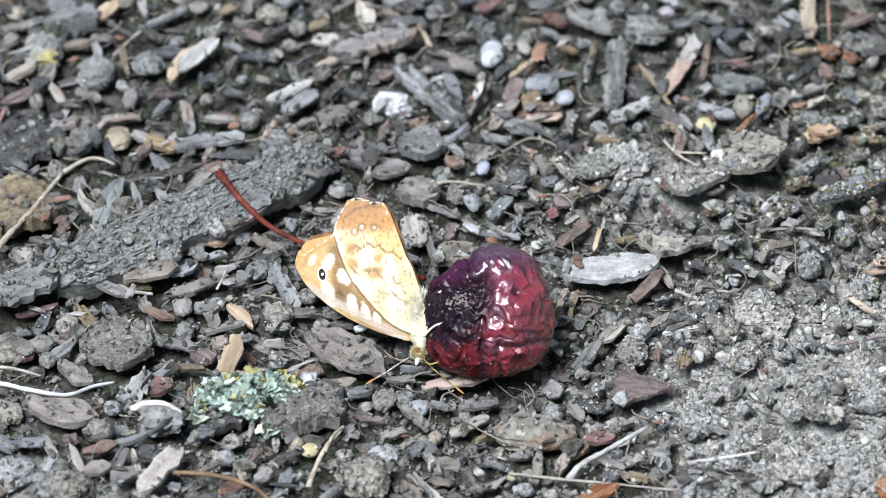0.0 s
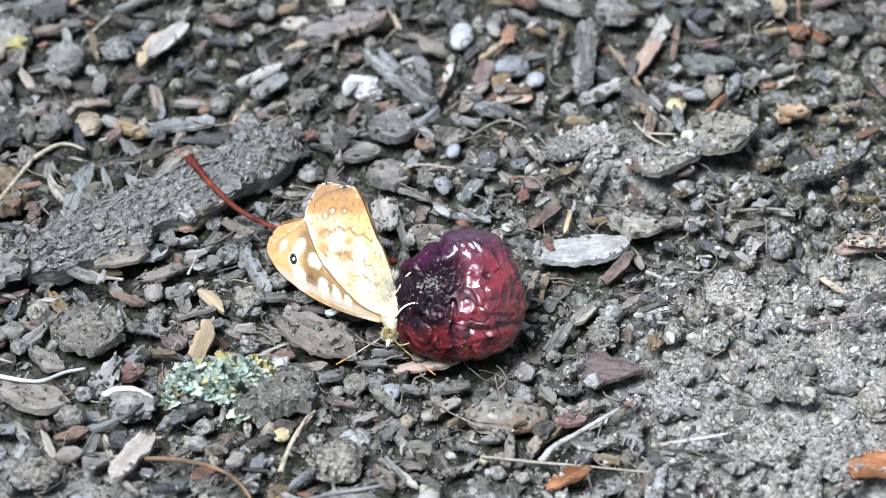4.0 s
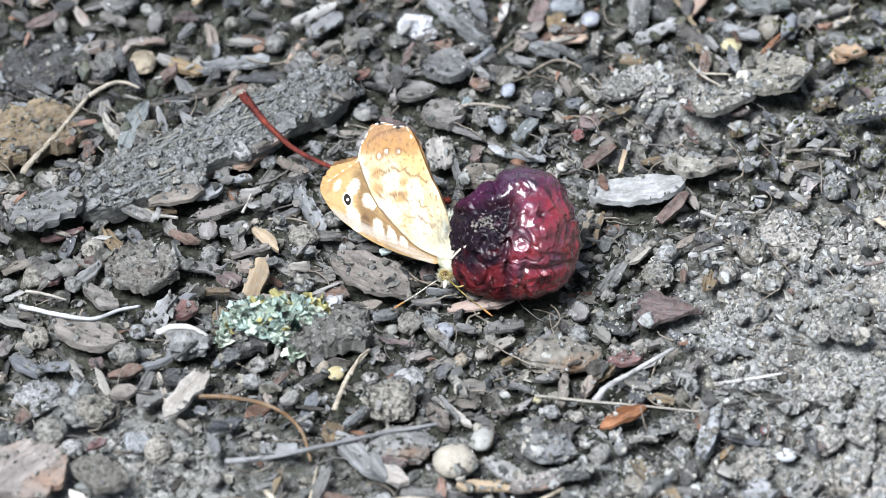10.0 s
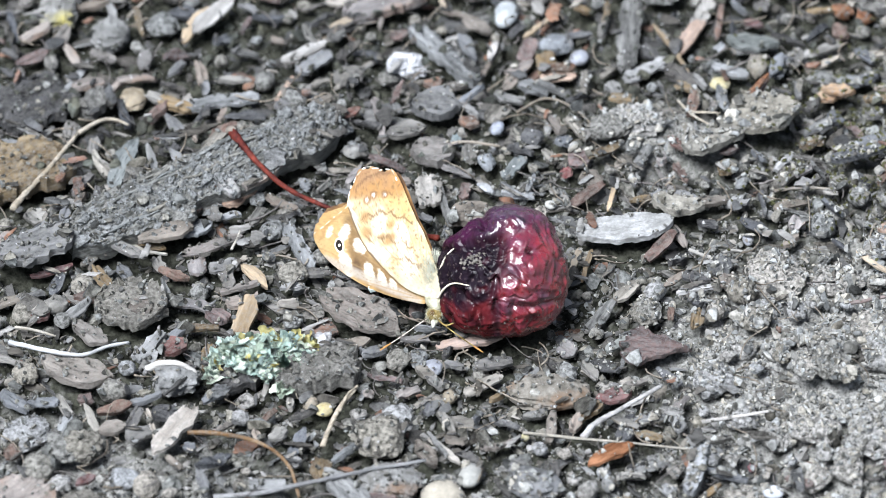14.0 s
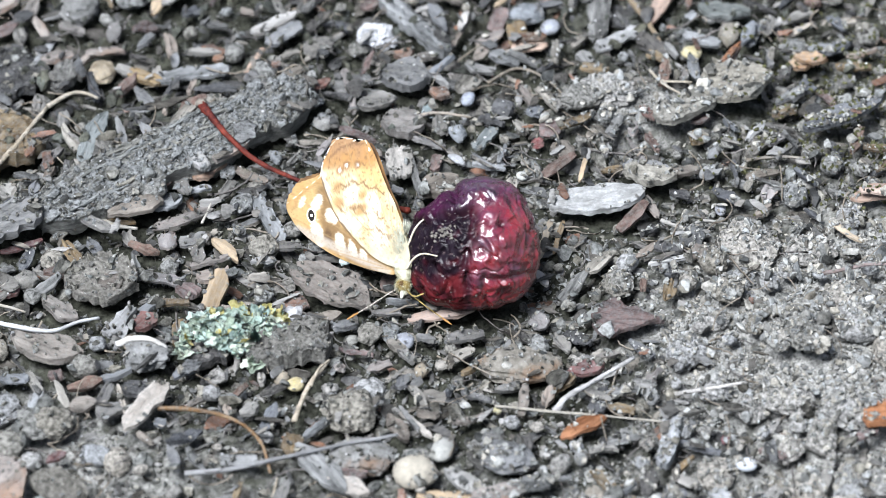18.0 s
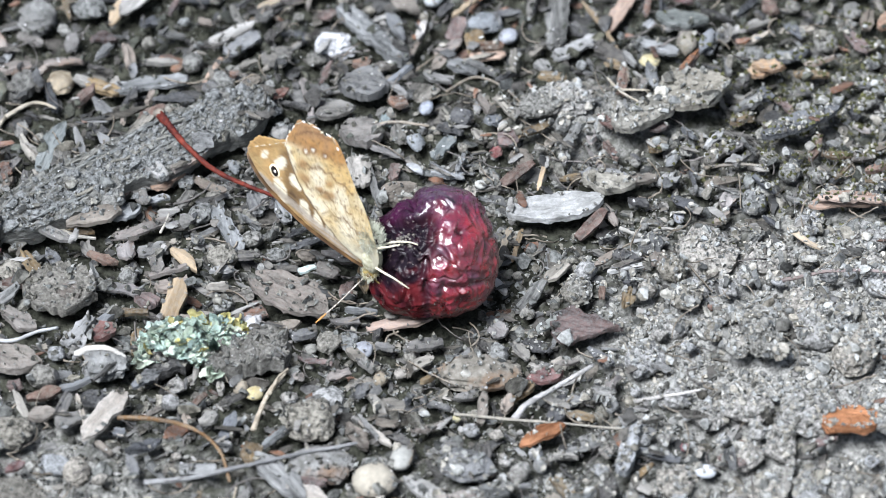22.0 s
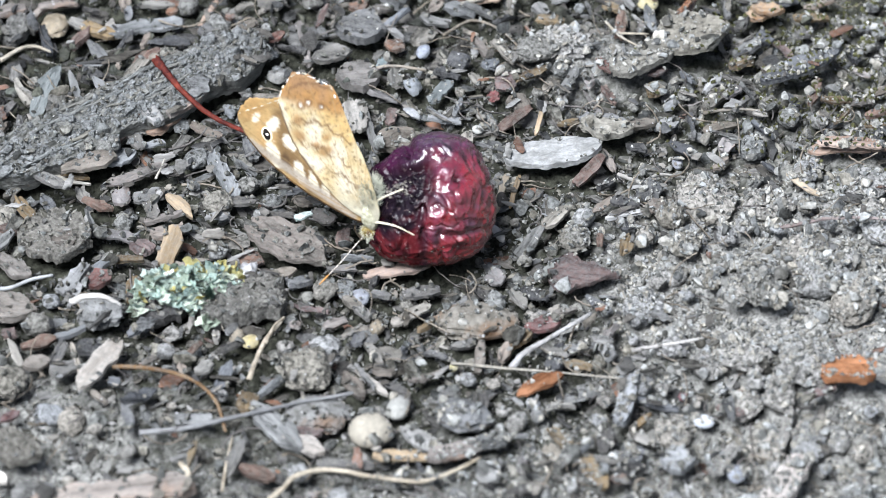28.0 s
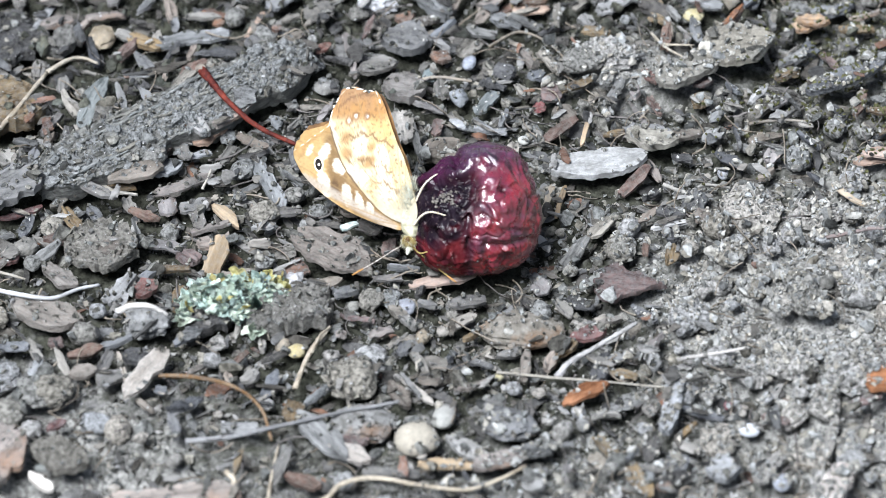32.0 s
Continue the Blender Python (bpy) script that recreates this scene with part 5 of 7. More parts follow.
stone("soil_clod", -54.66, -25.49, 1.07, 1.28, 1.56, 0.86, 12, "soil", 51, "small soil clod on damp soil", "soil clod", group='soil clods')
chip("leaf_fragment", -57.76, -25.01, 1.69, 37.2, 3.03, 2.62, 0.73, "red", "leaf", 52, "small red-brown skin scrap", "leaf fragment", group='leaf fragments')
chip("leaf_fragment", -38.94, -31.85, 1.73, 34.1, 3.94, 3.52, 0.98, "red", "leaf", 53, "red-brown dead skin scrap", "leaf fragment", group='leaf fragments')
chip("leaf_fragment", -50.64, -29.27, 1.96, -38.8, 6.34, 3.39, 0.95, "tangrey", "leaf", 54, "pale grey-brown leaf scrap", "leaf fragment", group='leaf fragments')
twig("bleached_straw", [(-61.67, -31.71, 2.78), (-56.07, -34.41, 3.50), (-51.52, -35.53, 3.76), (-47.99, -33.30, 3.35), (-45.20, -31.85, 2.80)], 0.36, "white", 55, "bleached white flat grass fibre", "straw")
twig("bleached_straw", [(-57.72, -33.14, 2.79), (-54.14, -34.81, 3.02), (-52.01, -35.65, 2.94), (-50.83, -34.27, 2.97)], 0.28, "white", 56, "short white grass fibre", "straw")
twig("dry_straw", [(-61.18, -27.36, 1.67), (-58.40, -28.11, 1.81), (-55.44, -29.56, 1.94)], 0.28, "straw", 57, "thin tan grass stem", "straw")
chip("bark_flake", -52.07, -37.31, 2.38, -25.9, 9.97, 6.62, 1.40, "tangrey", "leaf", 58, "large dull grey-brown bark flake", "bark flake", group='bark flakes')
twig("shell_strip", [(-42.52, -37.15, 2.61), (-40.29, -37.72, 4.15), (-37.73, -38.05, 4.23), (-35.66, -38.67, 3.13)], 0.52, "white", 59, "white curved shell-like strip", "shell strip")
stone("pebble", -38.38, -38.97, 1.95, 3.44, 3.42, 1.90, -15, "stone", 60, "rough grey stone under a white strip", "pebble", rough=0.2, group='pebbles')
chip("wood_chip", -38.20, -49.78, 2.81, 56.3, 10.78, 3.36, 0.80, "cream", "leaf", 61, "pale cream flat wood chip", "wood chip", group='wood chips')
chip("wood_chip", -41.39, -48.30, 2.05, -72.6, 6.93, 0.72, 0.50, "pale", "rect", 62, "thin pale splinter on damp soil", "wood chip", group='wood chips')
chip("wood_chip", -36.20, -52.37, 1.88, -22.0, 1.67, 1.36, 0.50, "slate", "rect", 63, "grey splinter lying on damp soil", "wood chip", group='wood chips')
twig("thin_twig", [(-36.49, -50.03, 2.54), (-30.98, -51.26, 3.17), (-26.05, -52.87, 2.71), (-22.62, -56.47, 2.07), (-21.21, -61.64, 1.23)], 0.36, "ochre", 64, "arched ochre-brown stem on damp soil", "twig")
stone("soil_clod", -53.02, -51.85, 0.92, 3.12, 2.91, 1.61, -10, "soil", 65, "flat brownish soil clod", "soil clod", group='soil clods')
chip("bark_flake", -46.74, -48.77, 2.01, 12.6, 3.74, 3.13, 0.88, "tangrey", "leaf", 66, "small flat grey-brown flake", "bark flake", group='bark flakes')
chip("bark_flake", -19.48, -37.04, 1.96, 15.9, 11.63, 6.86, 3.60, "soilflake", "rect", 67, "soil-crusted dark bark lump under lichen", "bark flake", group='bark flakes')
chip("bark_flake", -28.99, -35.48, 1.32, 30.9, 10.68, 6.37, 2.50, "dark", "rect", 68, "dark bark under lichen", "bark flake", group='bark flakes')
stone("lichen_crumb", -18.6, -30.9, 2.4, 1.44, 1.56, 0.86, -12, "paper", 69, "small white lichen crumb", "lichen crumb", rough=0.3)
chip("flake", -11.0, -20.6, 3.0, 25, 2.6, 1.5, 0.4, "paleblue", "shard", 311, "tiny pale turquoise flake on damp soil", "flake", ragged=0.1)
chip("leaf_fragment", -13.33, -25.15, 1.96, -34.2, 12.97, 8.48, 0.70, "brown", "leaf", 70, "broad brown-grey dead leaf fragment", "leaf fragment", curl=0.7, group='leaf fragments')
chip("leaf_fragment", -18.18, -28.08, 1.61, -14.2, 3.39, 4.06, 0.60, "orange", "leaf", 71, "rust-coloured leaf edge on damp soil", "leaf fragment", group='leaf fragments')
chip("bark_flake", -14.24, -30.96, 1.65, 21.3, 4.82, 2.06, 0.58, "tangrey", "leaf", 72, "small brown-grey flake on damp soil", "bark flake", group='bark flakes')
stone("soil_clod", -8.07, -34.06, 1.12, 1.68, 2.18, 1.21, -14, "soil", 73, "rounded soil clod on damp soil", "soil clod", group='soil clods')
stone("soil_clod", -5.28, -33.24, 0.82, 1.36, 1.91, 0.98, -7, "soil", 74, "rounded soil clod on damp soil", "soil clod", group='soil clods')
stone("pebble", -3.57, -35.24, 0.71, 1.68, 1.66, 0.92, 0, "bluestone2", 75, "bluish-grey pebble lying on damp soil", "pebble", group='pebbles')
twig("dry_straw", [(-18.26, -51.69, 1.39), (-16.29, -44.78, 1.56), (-13.58, -39.93, 1.88)], 0.40, "straw", 76, "pale broken grass stem", "straw")
twig("dry_straw", [(-16.05, -45.21, 1.94), (-14.94, -41.96, 2.13), (-13.80, -40.57, 2.23)], 0.24, "straw", 77, "thin pale stem strand", "straw")
stone("pebble", -18.17, -43.52, 0.43, 1.28, 1.35, 0.75, -9, "yellowstone", 78, "yellowish pebble lying on damp soil", "pebble", group='pebbles')
stone("pebble", -19.96, -42.24, 0.53, 1.20, 1.45, 0.81, -2, "tanstone", 79, "tan pebble lying on damp soil", "pebble", group='pebbles')
stone("soil_clod", -10.41, -50.12, 1.00, 3.92, 4.05, 2.25, 5, "soil", 80, "large grey rounded soil clod", "soil clod", rough=0.16, group='soil clods')
chip("wood_chip", 1.65, -29.00, 0.32, 15.8, 9.25, 2.37, 0.66, "pinkwood", "leaf", 81, "thin pinkish wood sliver beside the cherry", "wood chip", group='wood chips')
chip("wood_chip", 3.56, -38.46, 0.69, 38.8, 6.37, 1.80, 0.50, "palegrey", "rect", 82, "pale grey wood chip", "wood chip", group='wood chips')
stone("pebble", -1.08, -40.87, 0.54, 1.04, 1.50, 0.75, -4, "tanstone", 83, "small tan pebble on damp soil", "pebble", group='pebbles')
stone("stone", 12.99, -39.56, -0.00, 6.40, 3.53, 1.96, 3, "brownstone", 84, "large flat grey and brown stone", "stone", rough=0.14, angular=0.7)
chip("bark_flake", 18.18, -34.66, -0.22, -60.3, 4.28, 2.07, 0.58, "palegrey", "leaf", 85, "small curled pale flake", "bark flake", curl=1.0, group='bark flakes')
twig("stick", [(17.01, -49.24, 0.62), (18.88, -46.79, 1.09), (22.16, -44.00, 1.07), (27.96, -39.36, 1.37)], 0.48, "palestick", 86, "pale bleached stick on damp soil", "stick")
chip("leaf_fragment", 21.42, -40.24, -0.03, 13.7, 4.95, 3.11, 0.87, "red", "leaf", 87, "red-brown skin scrap under a stick", "leaf fragment", group='leaf fragments')
chip("bud_scale", 20.84, -52.62, 0.61, 36.2, 7.31, 2.65, 0.74, "brightorange", "leaf", 88, "bright orange split bud scale", "bud scale", curl=0.9, group='bud scales')
twig("straw", [(8.89, -48.62, 1.09), (16.54, -49.40, 0.66), (22.66, -49.91, 0.40), (31.42, -51.47, 0.58)], 0.24, "straw", 89, "thin yellow straw on damp soil", "straw")
stone("bud", 9.28, -48.45, 0.11, 0.64, 0.83, 0.46, -15, "yellowstone", 90, "small yellow bud on damp soil", "bud")
chip("leaf_fragment", 27.49, -31.26, 1.05, -6.5, 8.58, 7.65, 0.90, "redbrown", "point", 91, "red-brown triangular bark scrap", "leaf fragment", group='leaf fragments')
chip("wood_chip", 22.43, -29.47, 0.37, 43.3, 5.12, 1.35, 0.50, "slategreen", "rect", 92, "narrow grey-green sliver on damp soil", "wood chip", group='wood chips')
stone("soil_clod", 26.15, -24.09, 0.90, 2.16, 2.49, 1.38, 6, "soil", 93, "rounded soil clod on damp soil", "soil clod", group='soil clods')
stone("soil_clod", 47.25, -38.11, 3.25, 1.84, 2.53, 1.32, 13, "soil", 94, "round soil clod on damp soil", "soil clod", group='soil clods')
stone("soil_clod", 44.46, -34.78, 2.79, 1.44, 2.16, 1.04, -10, "soil", 95, "soil clod lying on damp soil", "soil clod", group='soil clods')
stone("soil_clod", 50.66, -37.44, 3.79, 2.40, 3.11, 1.73, -3, "soil", 96, "soil clod lying on damp soil", "soil clod", group='soil clods')
stone("soil_clod", 53.28, -39.48, 3.53, 1.60, 2.08, 1.15, 4, "soil", 97, "soil clod lying on damp soil", "soil clod", group='soil clods')
chip("wood_chip", 33.27, -19.33, 1.47, 13.4, 5.70, 0.84, 0.50, "white", "rect", 98, "thin white splinter on damp soil", "wood chip", group='wood chips')
twig("thin_twig", [(54.37, -23.74, 2.68), (58.21, -24.18, 4.03), (60.51, -24.41, 4.81), (65.95, -24.55, 5.02), (71.80, -24.87, 4.37)], 0.32, "pinkstem", 99, "thin pinkish stem on damp soil", "twig")
chip("wood_chip", 62.03, -53.46, 3.21, -2.9, 7.32, 4.47, 1.40, "brightorange", "rect", 100, "bright orange-brown bark chip", "wood chip", ragged=0.15, group='wood chips')
chip("wood_chip", 66.41, -53.57, 2.91, -64.1, 3.88, 2.21, 1.40, "palegrey", "leaf", 101, "pale grey chip end", "wood chip", group='wood chips')
chip("wood_chip", 58.03, -56.10, 1.99, 27.8, 5.31, 1.52, 0.50, "redbrown", "rect", 102, "dark red-brown sliver on damp soil", "wood chip", group='wood chips')
chip("seed_wing", 23.54, -7.70, 2.82, 15.8, 13.64, 5.44, 1.20, "seedgrey", "leaf", 103, "pale silvery elongated seed wing", "seed wing", ragged=0.05, curl=0.25)
chip("straw", 16.28, -14.32, 1.41, 78.4, 8.40, 0.96, 0.50, "tan", "rect", 104, "tan split straw under the seed wing", "straw", group='straws')
chip("straw", 18.17, -14.11, 1.53, 78.8, 6.99, 0.64, 0.50, "tan", "rect", 105, "thin tan straw on damp soil", "straw", group='straws')
chip("straw", 21.91, 0.38, 1.91, 76.9, 6.12, 0.64, 0.50, "tan", "rect", 106, "short tan straw piece", "straw", group='straws')
chip("flake", 15.71, -21.85, 0.48, -69.8, 3.52, 1.24, 0.50, "white", "leaf", 107, "small white flake beside the cherry", "flake")
chip("bark_flake", 31.04, -0.01, 1.58, -16.4, 7.62, 4.25, 1.19, "slate", "leaf", 108, "slate-grey flat flake on damp soil", "bark flake", group='bark flakes')
stone("soil_clod", 44.35, -14.61, 1.55, 4.88, 5.19, 2.88, -2, "palesoil", 109, "large pale crumbly soil clod", "soil clod", rough=0.24, group='soil clods')
chip("bark_flake", 39.97, 0.13, 1.05, 27.9, 3.96, 2.39, 0.67, "palegrey", "leaf", 110, "small pale flake on damp soil", "bark flake", group='bark flakes')
twig("rootlet", [(32.55, -10.67, 1.41), (35.75, -12.20, 1.25), (38.34, -10.49, 1.05), (41.81, -11.01, 0.97)], 0.32, "pale2", 111, "pale wavy rootlet on damp soil", "rootlet")
chip("wood_chip", 58.15, -13.88, 1.60, -46.3, 6.48, 0.85, 0.50, "tan", "rect", 112, "narrow tan splinter on damp soil", "wood chip", group='wood chips')
stone("pebble", 36.82, -13.79, 0.74, 2.08, 2.18, 1.21, -4, "darkstone", 113, "dark grey pebble on damp soil", "pebble", group='pebbles')
stone("pebble", 41.03, -7.09, 0.03, 0.80, 1.28, 0.58, 3, "bluestone2", 114, "bluish glassy pebble on damp soil", "pebble", group='pebbles')
chip("bark_flake", 36.42, 11.06, 3.84, 38.3, 9.47, 4.60, 1.40, "paleflake", "rect", 115, "pale grey flat bark flake", "bark flake", ragged=0.12, group='bark flakes')
chip("bark_flake", 43.73, 15.86, 4.19, 14.5, 11.38, 8.82, 1.40, "paleflake", "leaf", 116, "broad pale grey bark flake", "bark flake", ragged=0.12, curl=0.3, group='bark flakes')
chip("bud_scale", 31.14, 11.26, 2.69, -61.1, 3.85, 1.89, 0.53, "red", "leaf", 117, "small dull red bud", "bud scale", group='bud scales')
chip("bud_scale", 38.78, 10.06, 2.26, 18.0, 2.91, 2.10, 0.59, "redbrown", "leaf", 118, "red-brown bud scale on damp soil", "bud scale", group='bud scales')
chip("bark_flake", 59.27, 11.07, 2.59, 30.1, 14.21, 3.63, 1.00, "slatedark", "leaf", 119, "dark slate-grey long flake", "bark flake", curl=0.2, group='bark flakes')
twig("thin_twig", [(44.92, 2.28, 1.33), (49.36, 2.97, 1.38), (53.75, 2.58, 1.28)], 0.28, "tanstem", 120, "thin brown stem on damp soil", "twig")
chip("bark_flake", 52.96, 2.04, 1.11, -24.5, 2.25, 1.34, 0.50, "palegrey", "leaf", 121, "small pale scale on damp soil", "bark flake", group='bark flakes')
chip("stick", 65.09, -5.34, 1.03, -2.2, 11.69, 2.11, 0.59, "pinkwood", "rect", 122, "reddish-brown straight stick on damp soil", "stick")
stone("berry_skin", 15.58, 6.15, 1.65, 1.04, 1.35, 0.75, 6, "red2", 123, "dull red berry skin", "berry skin")
stone("pebble", 67.93, 37.22, 1.31, 1.60, 1.76, 0.98, 13, "stone", 124, "grey stone lying on damp soil", "pebble", group='pebbles')
chip("wood_chip", 74.00, 35.01, 1.90, 37.6, 6.55, 2.62, 0.73, "pinkwood", "rect", 125, "pinkish wood chip on damp soil", "wood chip", group='wood chips')
stone("moss", 73.27, 30.47, 0.83, 1.20, 1.35, 0.75, -3, "green", 126, "bright green moss tuft", "moss", rough=0.3)
stone("moss", 70.40, 30.24, 0.55, 0.88, 0.93, 0.52, 4, "green", 127, "small green moss tuft", "moss", rough=0.3)
twig("rootlet", [(63.37, -4.67, 1.23), (65.06, -3.24, 1.03), (65.57, -1.42, 0.84), (66.41, -0.81, 0.73)], 0.24, "white", 128, "white curled rootlet on damp soil", "rootlet")
chip("wood_chip", -10.46, 44.90, 1.53, 24.0, 12.68, 4.03, 1.80, "pinkgrey", "rect", 129, "grey wood chip with rusty edge", "wood chip", group='wood chips')
chip("wood_chip", -17.20, 45.64, 1.71, 9.7, 4.20, 2.44, 0.68, "palegrey", "leaf", 130, "pale grey chip on damp soil", "wood chip", group='wood chips')
chip("bud_scale", -5.08, 46.75, 1.74, 46.7, 3.63, 2.44, 0.68, "orange", "leaf", 131, "orange-brown knot scale on damp soil", "bud scale", group='bud scales')
chip("husk", -11.46, 52.76, 0.84, -78.4, 7.86, 2.72, 0.76, "cream", "leaf", 132, "cream split husk on damp soil", "husk", curl=0.8)
chip("wood_chip", -4.74, 56.37, 0.62, 5.3, 8.00, 2.47, 0.69, "palegrey", "rect", 133, "pale grey flat sliver", "wood chip", group='wood chips')
chip("stick", -1.88, 32.89, 1.52, -54.1, 15.91, 2.51, 2.20, "grey", "rect", 134, "straight grey twig piece", "stick")
chip("stick", 4.45, 31.92, 0.42, 71.3, 10.36, 0.83, 0.50, "brown", "rect", 135, "short forked dark twig", "stick")
chip("stick", 5.20, 34.11, 1.60, 70.5, 4.51, 1.16, 0.50, "paper", "leaf", 136, "white bleached twig tip", "stick")
stone("flake", -7.55, 31.14, 1.19, 2.88, 2.80, 1.56, 14, "paper", 137, "rough white lichen-covered flake", "flake", rough=0.3)
chip("bud_scale", -3.39, 26.59, 1.43, 19.9, 3.04, 2.54, 0.71, "orange", "leaf", 138, "rust-brown bark scale on damp soil", "bud scale", group='bud scales')
chip("bud_scale", -8.30, 38.50, 1.02, 27.1, 3.42, 1.97, 0.55, "redbrown", "leaf", 139, "red-brown scale lying on damp soil", "bud scale", group='bud scales')
chip("stick", 0.37, 44.27, 0.12, -26.5, 6.22, 0.99, 0.50, "brown", "rect", 140, "thin grey-brown twig piece", "stick")
chip("thin_twig", -2.67, 48.43, 0.24, -71.7, 7.46, 0.66, 0.50, "tan", "rect", 141, "thin tan stem piece", "twig", group='twigs')
stone("pebble", 7.14, 44.19, -0.12, 1.84, 2.94, 1.32, -11, "smooth", 142, "smooth pale blue-grey oval pebble", "pebble", rough=0.03, angular=0.05, group='pebbles')
chip("leaf_fragment", 6.62, 55.03, 0.78, 24.8, 4.63, 2.45, 0.69, "red", "leaf", 143, "dull red leaf scrap", "leaf fragment", group='leaf fragments')
chip("leaf_fragment", 16.17, 52.04, 0.68, -39.3, 4.81, 2.18, 0.61, "red", "rect", 144, "purple-red bark scrap on damp soil", "leaf fragment", group='leaf fragments')
chip("thin_twig", 12.40, 41.74, 0.33, 53.7, 8.08, 0.81, 0.50, "tan", "rect", 145, "curved tan stem piece", "twig", group='twigs')
chip("bark_flake", 1.44, 36.43, 0.34, -69.3, 7.67, 2.16, 0.61, "slate", "leaf", 146, "slate-grey flake lying on damp soil", "bark flake", group='bark flakes')
chip("bark_flake", 11.85, 45.40, 0.42, -62.5, 3.00, 1.88, 0.53, "palegrey", "leaf", 147, "small pale flake on damp soil", "bark flake", group='bark flakes')
chip("wood_chip", 14.45, 30.23, 1.29, -0.4, 5.25, 1.74, 0.50, "orange", "rect", 148, "pale orange wood splinter", "wood chip", group='wood chips')
chip("wood_chip", 14.68, 28.96, 0.61, 9.3, 5.16, 1.95, 0.55, "pinkwood", "rect", 149, "pinkish split wood chip", "wood chip", group='wood chips')
stone("pebble", 17.78, 33.77, 0.13, 1.36, 1.66, 0.92, -15, "bluestone2", 150, "pale grey pebble on damp soil", "pebble", group='pebbles')
stone("pebble", 14.11, 36.62, 0.07, 2.80, 2.28, 1.27, -8, "stone", 151, "dull grey stone on damp soil", "pebble", group='pebbles')
chip("bark_flake", 21.88, 51.10, 0.76, -33.9, 8.75, 3.73, 1.04, "slate", "leaf", 152, "blue-grey flat flake on damp soil", "bark flake", group='bark flakes')
chip("wood_chip", 25.10, 37.58, 1.17, -92.4, 16.50, 3.20, 0.90, "grey", "rect", 153, "flat grey wood chip with square ends", "wood chip", group='wood chips')
chip("wood_chip", 27.64, 29.69, 1.50, 31.5, 8.39, 2.32, 0.65, "palegrey", "rect", 154, "pale grey-pink sliver on damp soil", "wood chip", group='wood chips')
chip("wood_chip", 33.86, 37.78, 0.99, 68.8, 8.91, 2.16, 0.61, "pinkwood", "rect", 155, "pinkish wood chip on damp soil", "wood chip", group='wood chips')
chip("wood_chip", 36.26, 44.49, 0.47, 70.8, 8.61, 2.31, 0.65, "palegrey", "rect", 156, "grey wood chip on damp soil", "wood chip", group='wood chips')
chip("wood_chip", 38.47, 42.30, 0.49, -96.0, 9.26, 0.88, 0.50, "orange", "rect", 157, "narrow orange splinter on damp soil", "wood chip", group='wood chips')
chip("bud_scale", 43.50, 41.52, 0.51, -20.5, 3.31, 1.61, 0.50, "red", "leaf", 158, "dull red scale on damp soil", "bud scale", group='bud scales')
chip("thin_twig", 31.13, 35.22, 1.18, -64.8, 12.43, 0.59, 0.50, "tan", "rect", 159, "thin straight stem piece", "twig", group='twigs')
stone("pebble", 38.08, 26.31, 1.29, 1.60, 1.35, 0.75, -5, "yellowstone", 160, "cream-yellow pebble lying on damp soil", "pebble", group='pebbles')
chip("bud_scale", 43.52, 24.58, 1.60, 62.2, 7.23, 1.37, 0.50, "orange", "lens", 161, "orange-brown bud scale on damp soil", "bud scale", group='bud scales')
chip("wood_chip", 54.11, 24.89, 0.79, 31.0, 4.72, 3.18, 0.89, "tanorange", "leaf", 162, "tan and orange wood scrap", "wood chip", group='wood chips')
chip("wood_chip", 43.38, 35.79, 0.85, 17.0, 6.64, 2.58, 0.72, "grey", "rect", 163, "flat grey chip on damp soil", "wood chip", group='wood chips')
stone("pebble", 44.02, 31.51, 0.47, 1.28, 1.56, 0.86, -7, "stone", 164, "pale rounded pebble on damp soil", "pebble", group='pebbles')
chip("wood_chip", 46.89, 30.84, 0.89, 69.3, 5.22, 2.16, 0.60, "slate", "rect", 165, "slate-grey chip lying on damp soil", "wood chip", group='wood chips')
chip("wood_chip", 53.43, 31.98, 0.64, 40.5, 6.29, 0.98, 0.50, "pale", "lens", 166, "pale narrow splinter on damp soil", "wood chip", group='wood chips')
twig("thin_twig", [(57.15, 57.99, 2.87), (56.79, 50.57, 3.32), (56.70, 44.58, 2.52)], 0.40, "orange", 167, "upright orange-brown stem on damp soil", "twig")
stone("withered_bud", 56.89, 43.80, 1.03, 1.60, 1.76, 0.98, -9, "rust", 168, "orange-brown withered bud cluster", "withered bud", rough=0.4)
stone("bud", 59.71, 42.11, 1.10, 1.36, 1.56, 0.86, -2, "rust", 169, "orange-brown withered bud on damp soil", "bud", rough=0.4)
chip("stick", 53.97, 52.42, 1.73, -90.8, 11.77, 2.24, 0.63, "tan", "rect", 170, "tan split stick on damp soil", "stick")
stone("soil_clod", 29.67, 49.29, 0.31, 3.36, 3.32, 1.84, 12, "soil", 171, "grey soil clod on damp soil", "soil clod", rough=0.25, group='soil clods')
stone("pebble", 33.01, 54.82, -0.50, 1.44, 1.45, 0.81, -11, "pinkstone", 172, "pinkish pebble lying on damp soil", "pebble", group='pebbles')
chip("bark_flake", -3.18, 20.42, 2.27, -12.1, 6.66, 7.24, 1.80, "slate", "leaf", 173, "flat grey bark flake", "bark flake", group='bark flakes')
chip("bark_flake", -7.29, 15.42, 1.64, 15.0, 5.70, 3.57, 1.00, "slate", "leaf", 174, "blue-grey flake lying on damp soil", "bark flake", group='bark flakes')
chip("bud_scale", 1.70, 17.06, 1.93, -26.7, 3.08, 2.63, 0.74, "orange", "leaf", 175, "orange-brown scale lying on damp soil", "bud scale", group='bud scales')
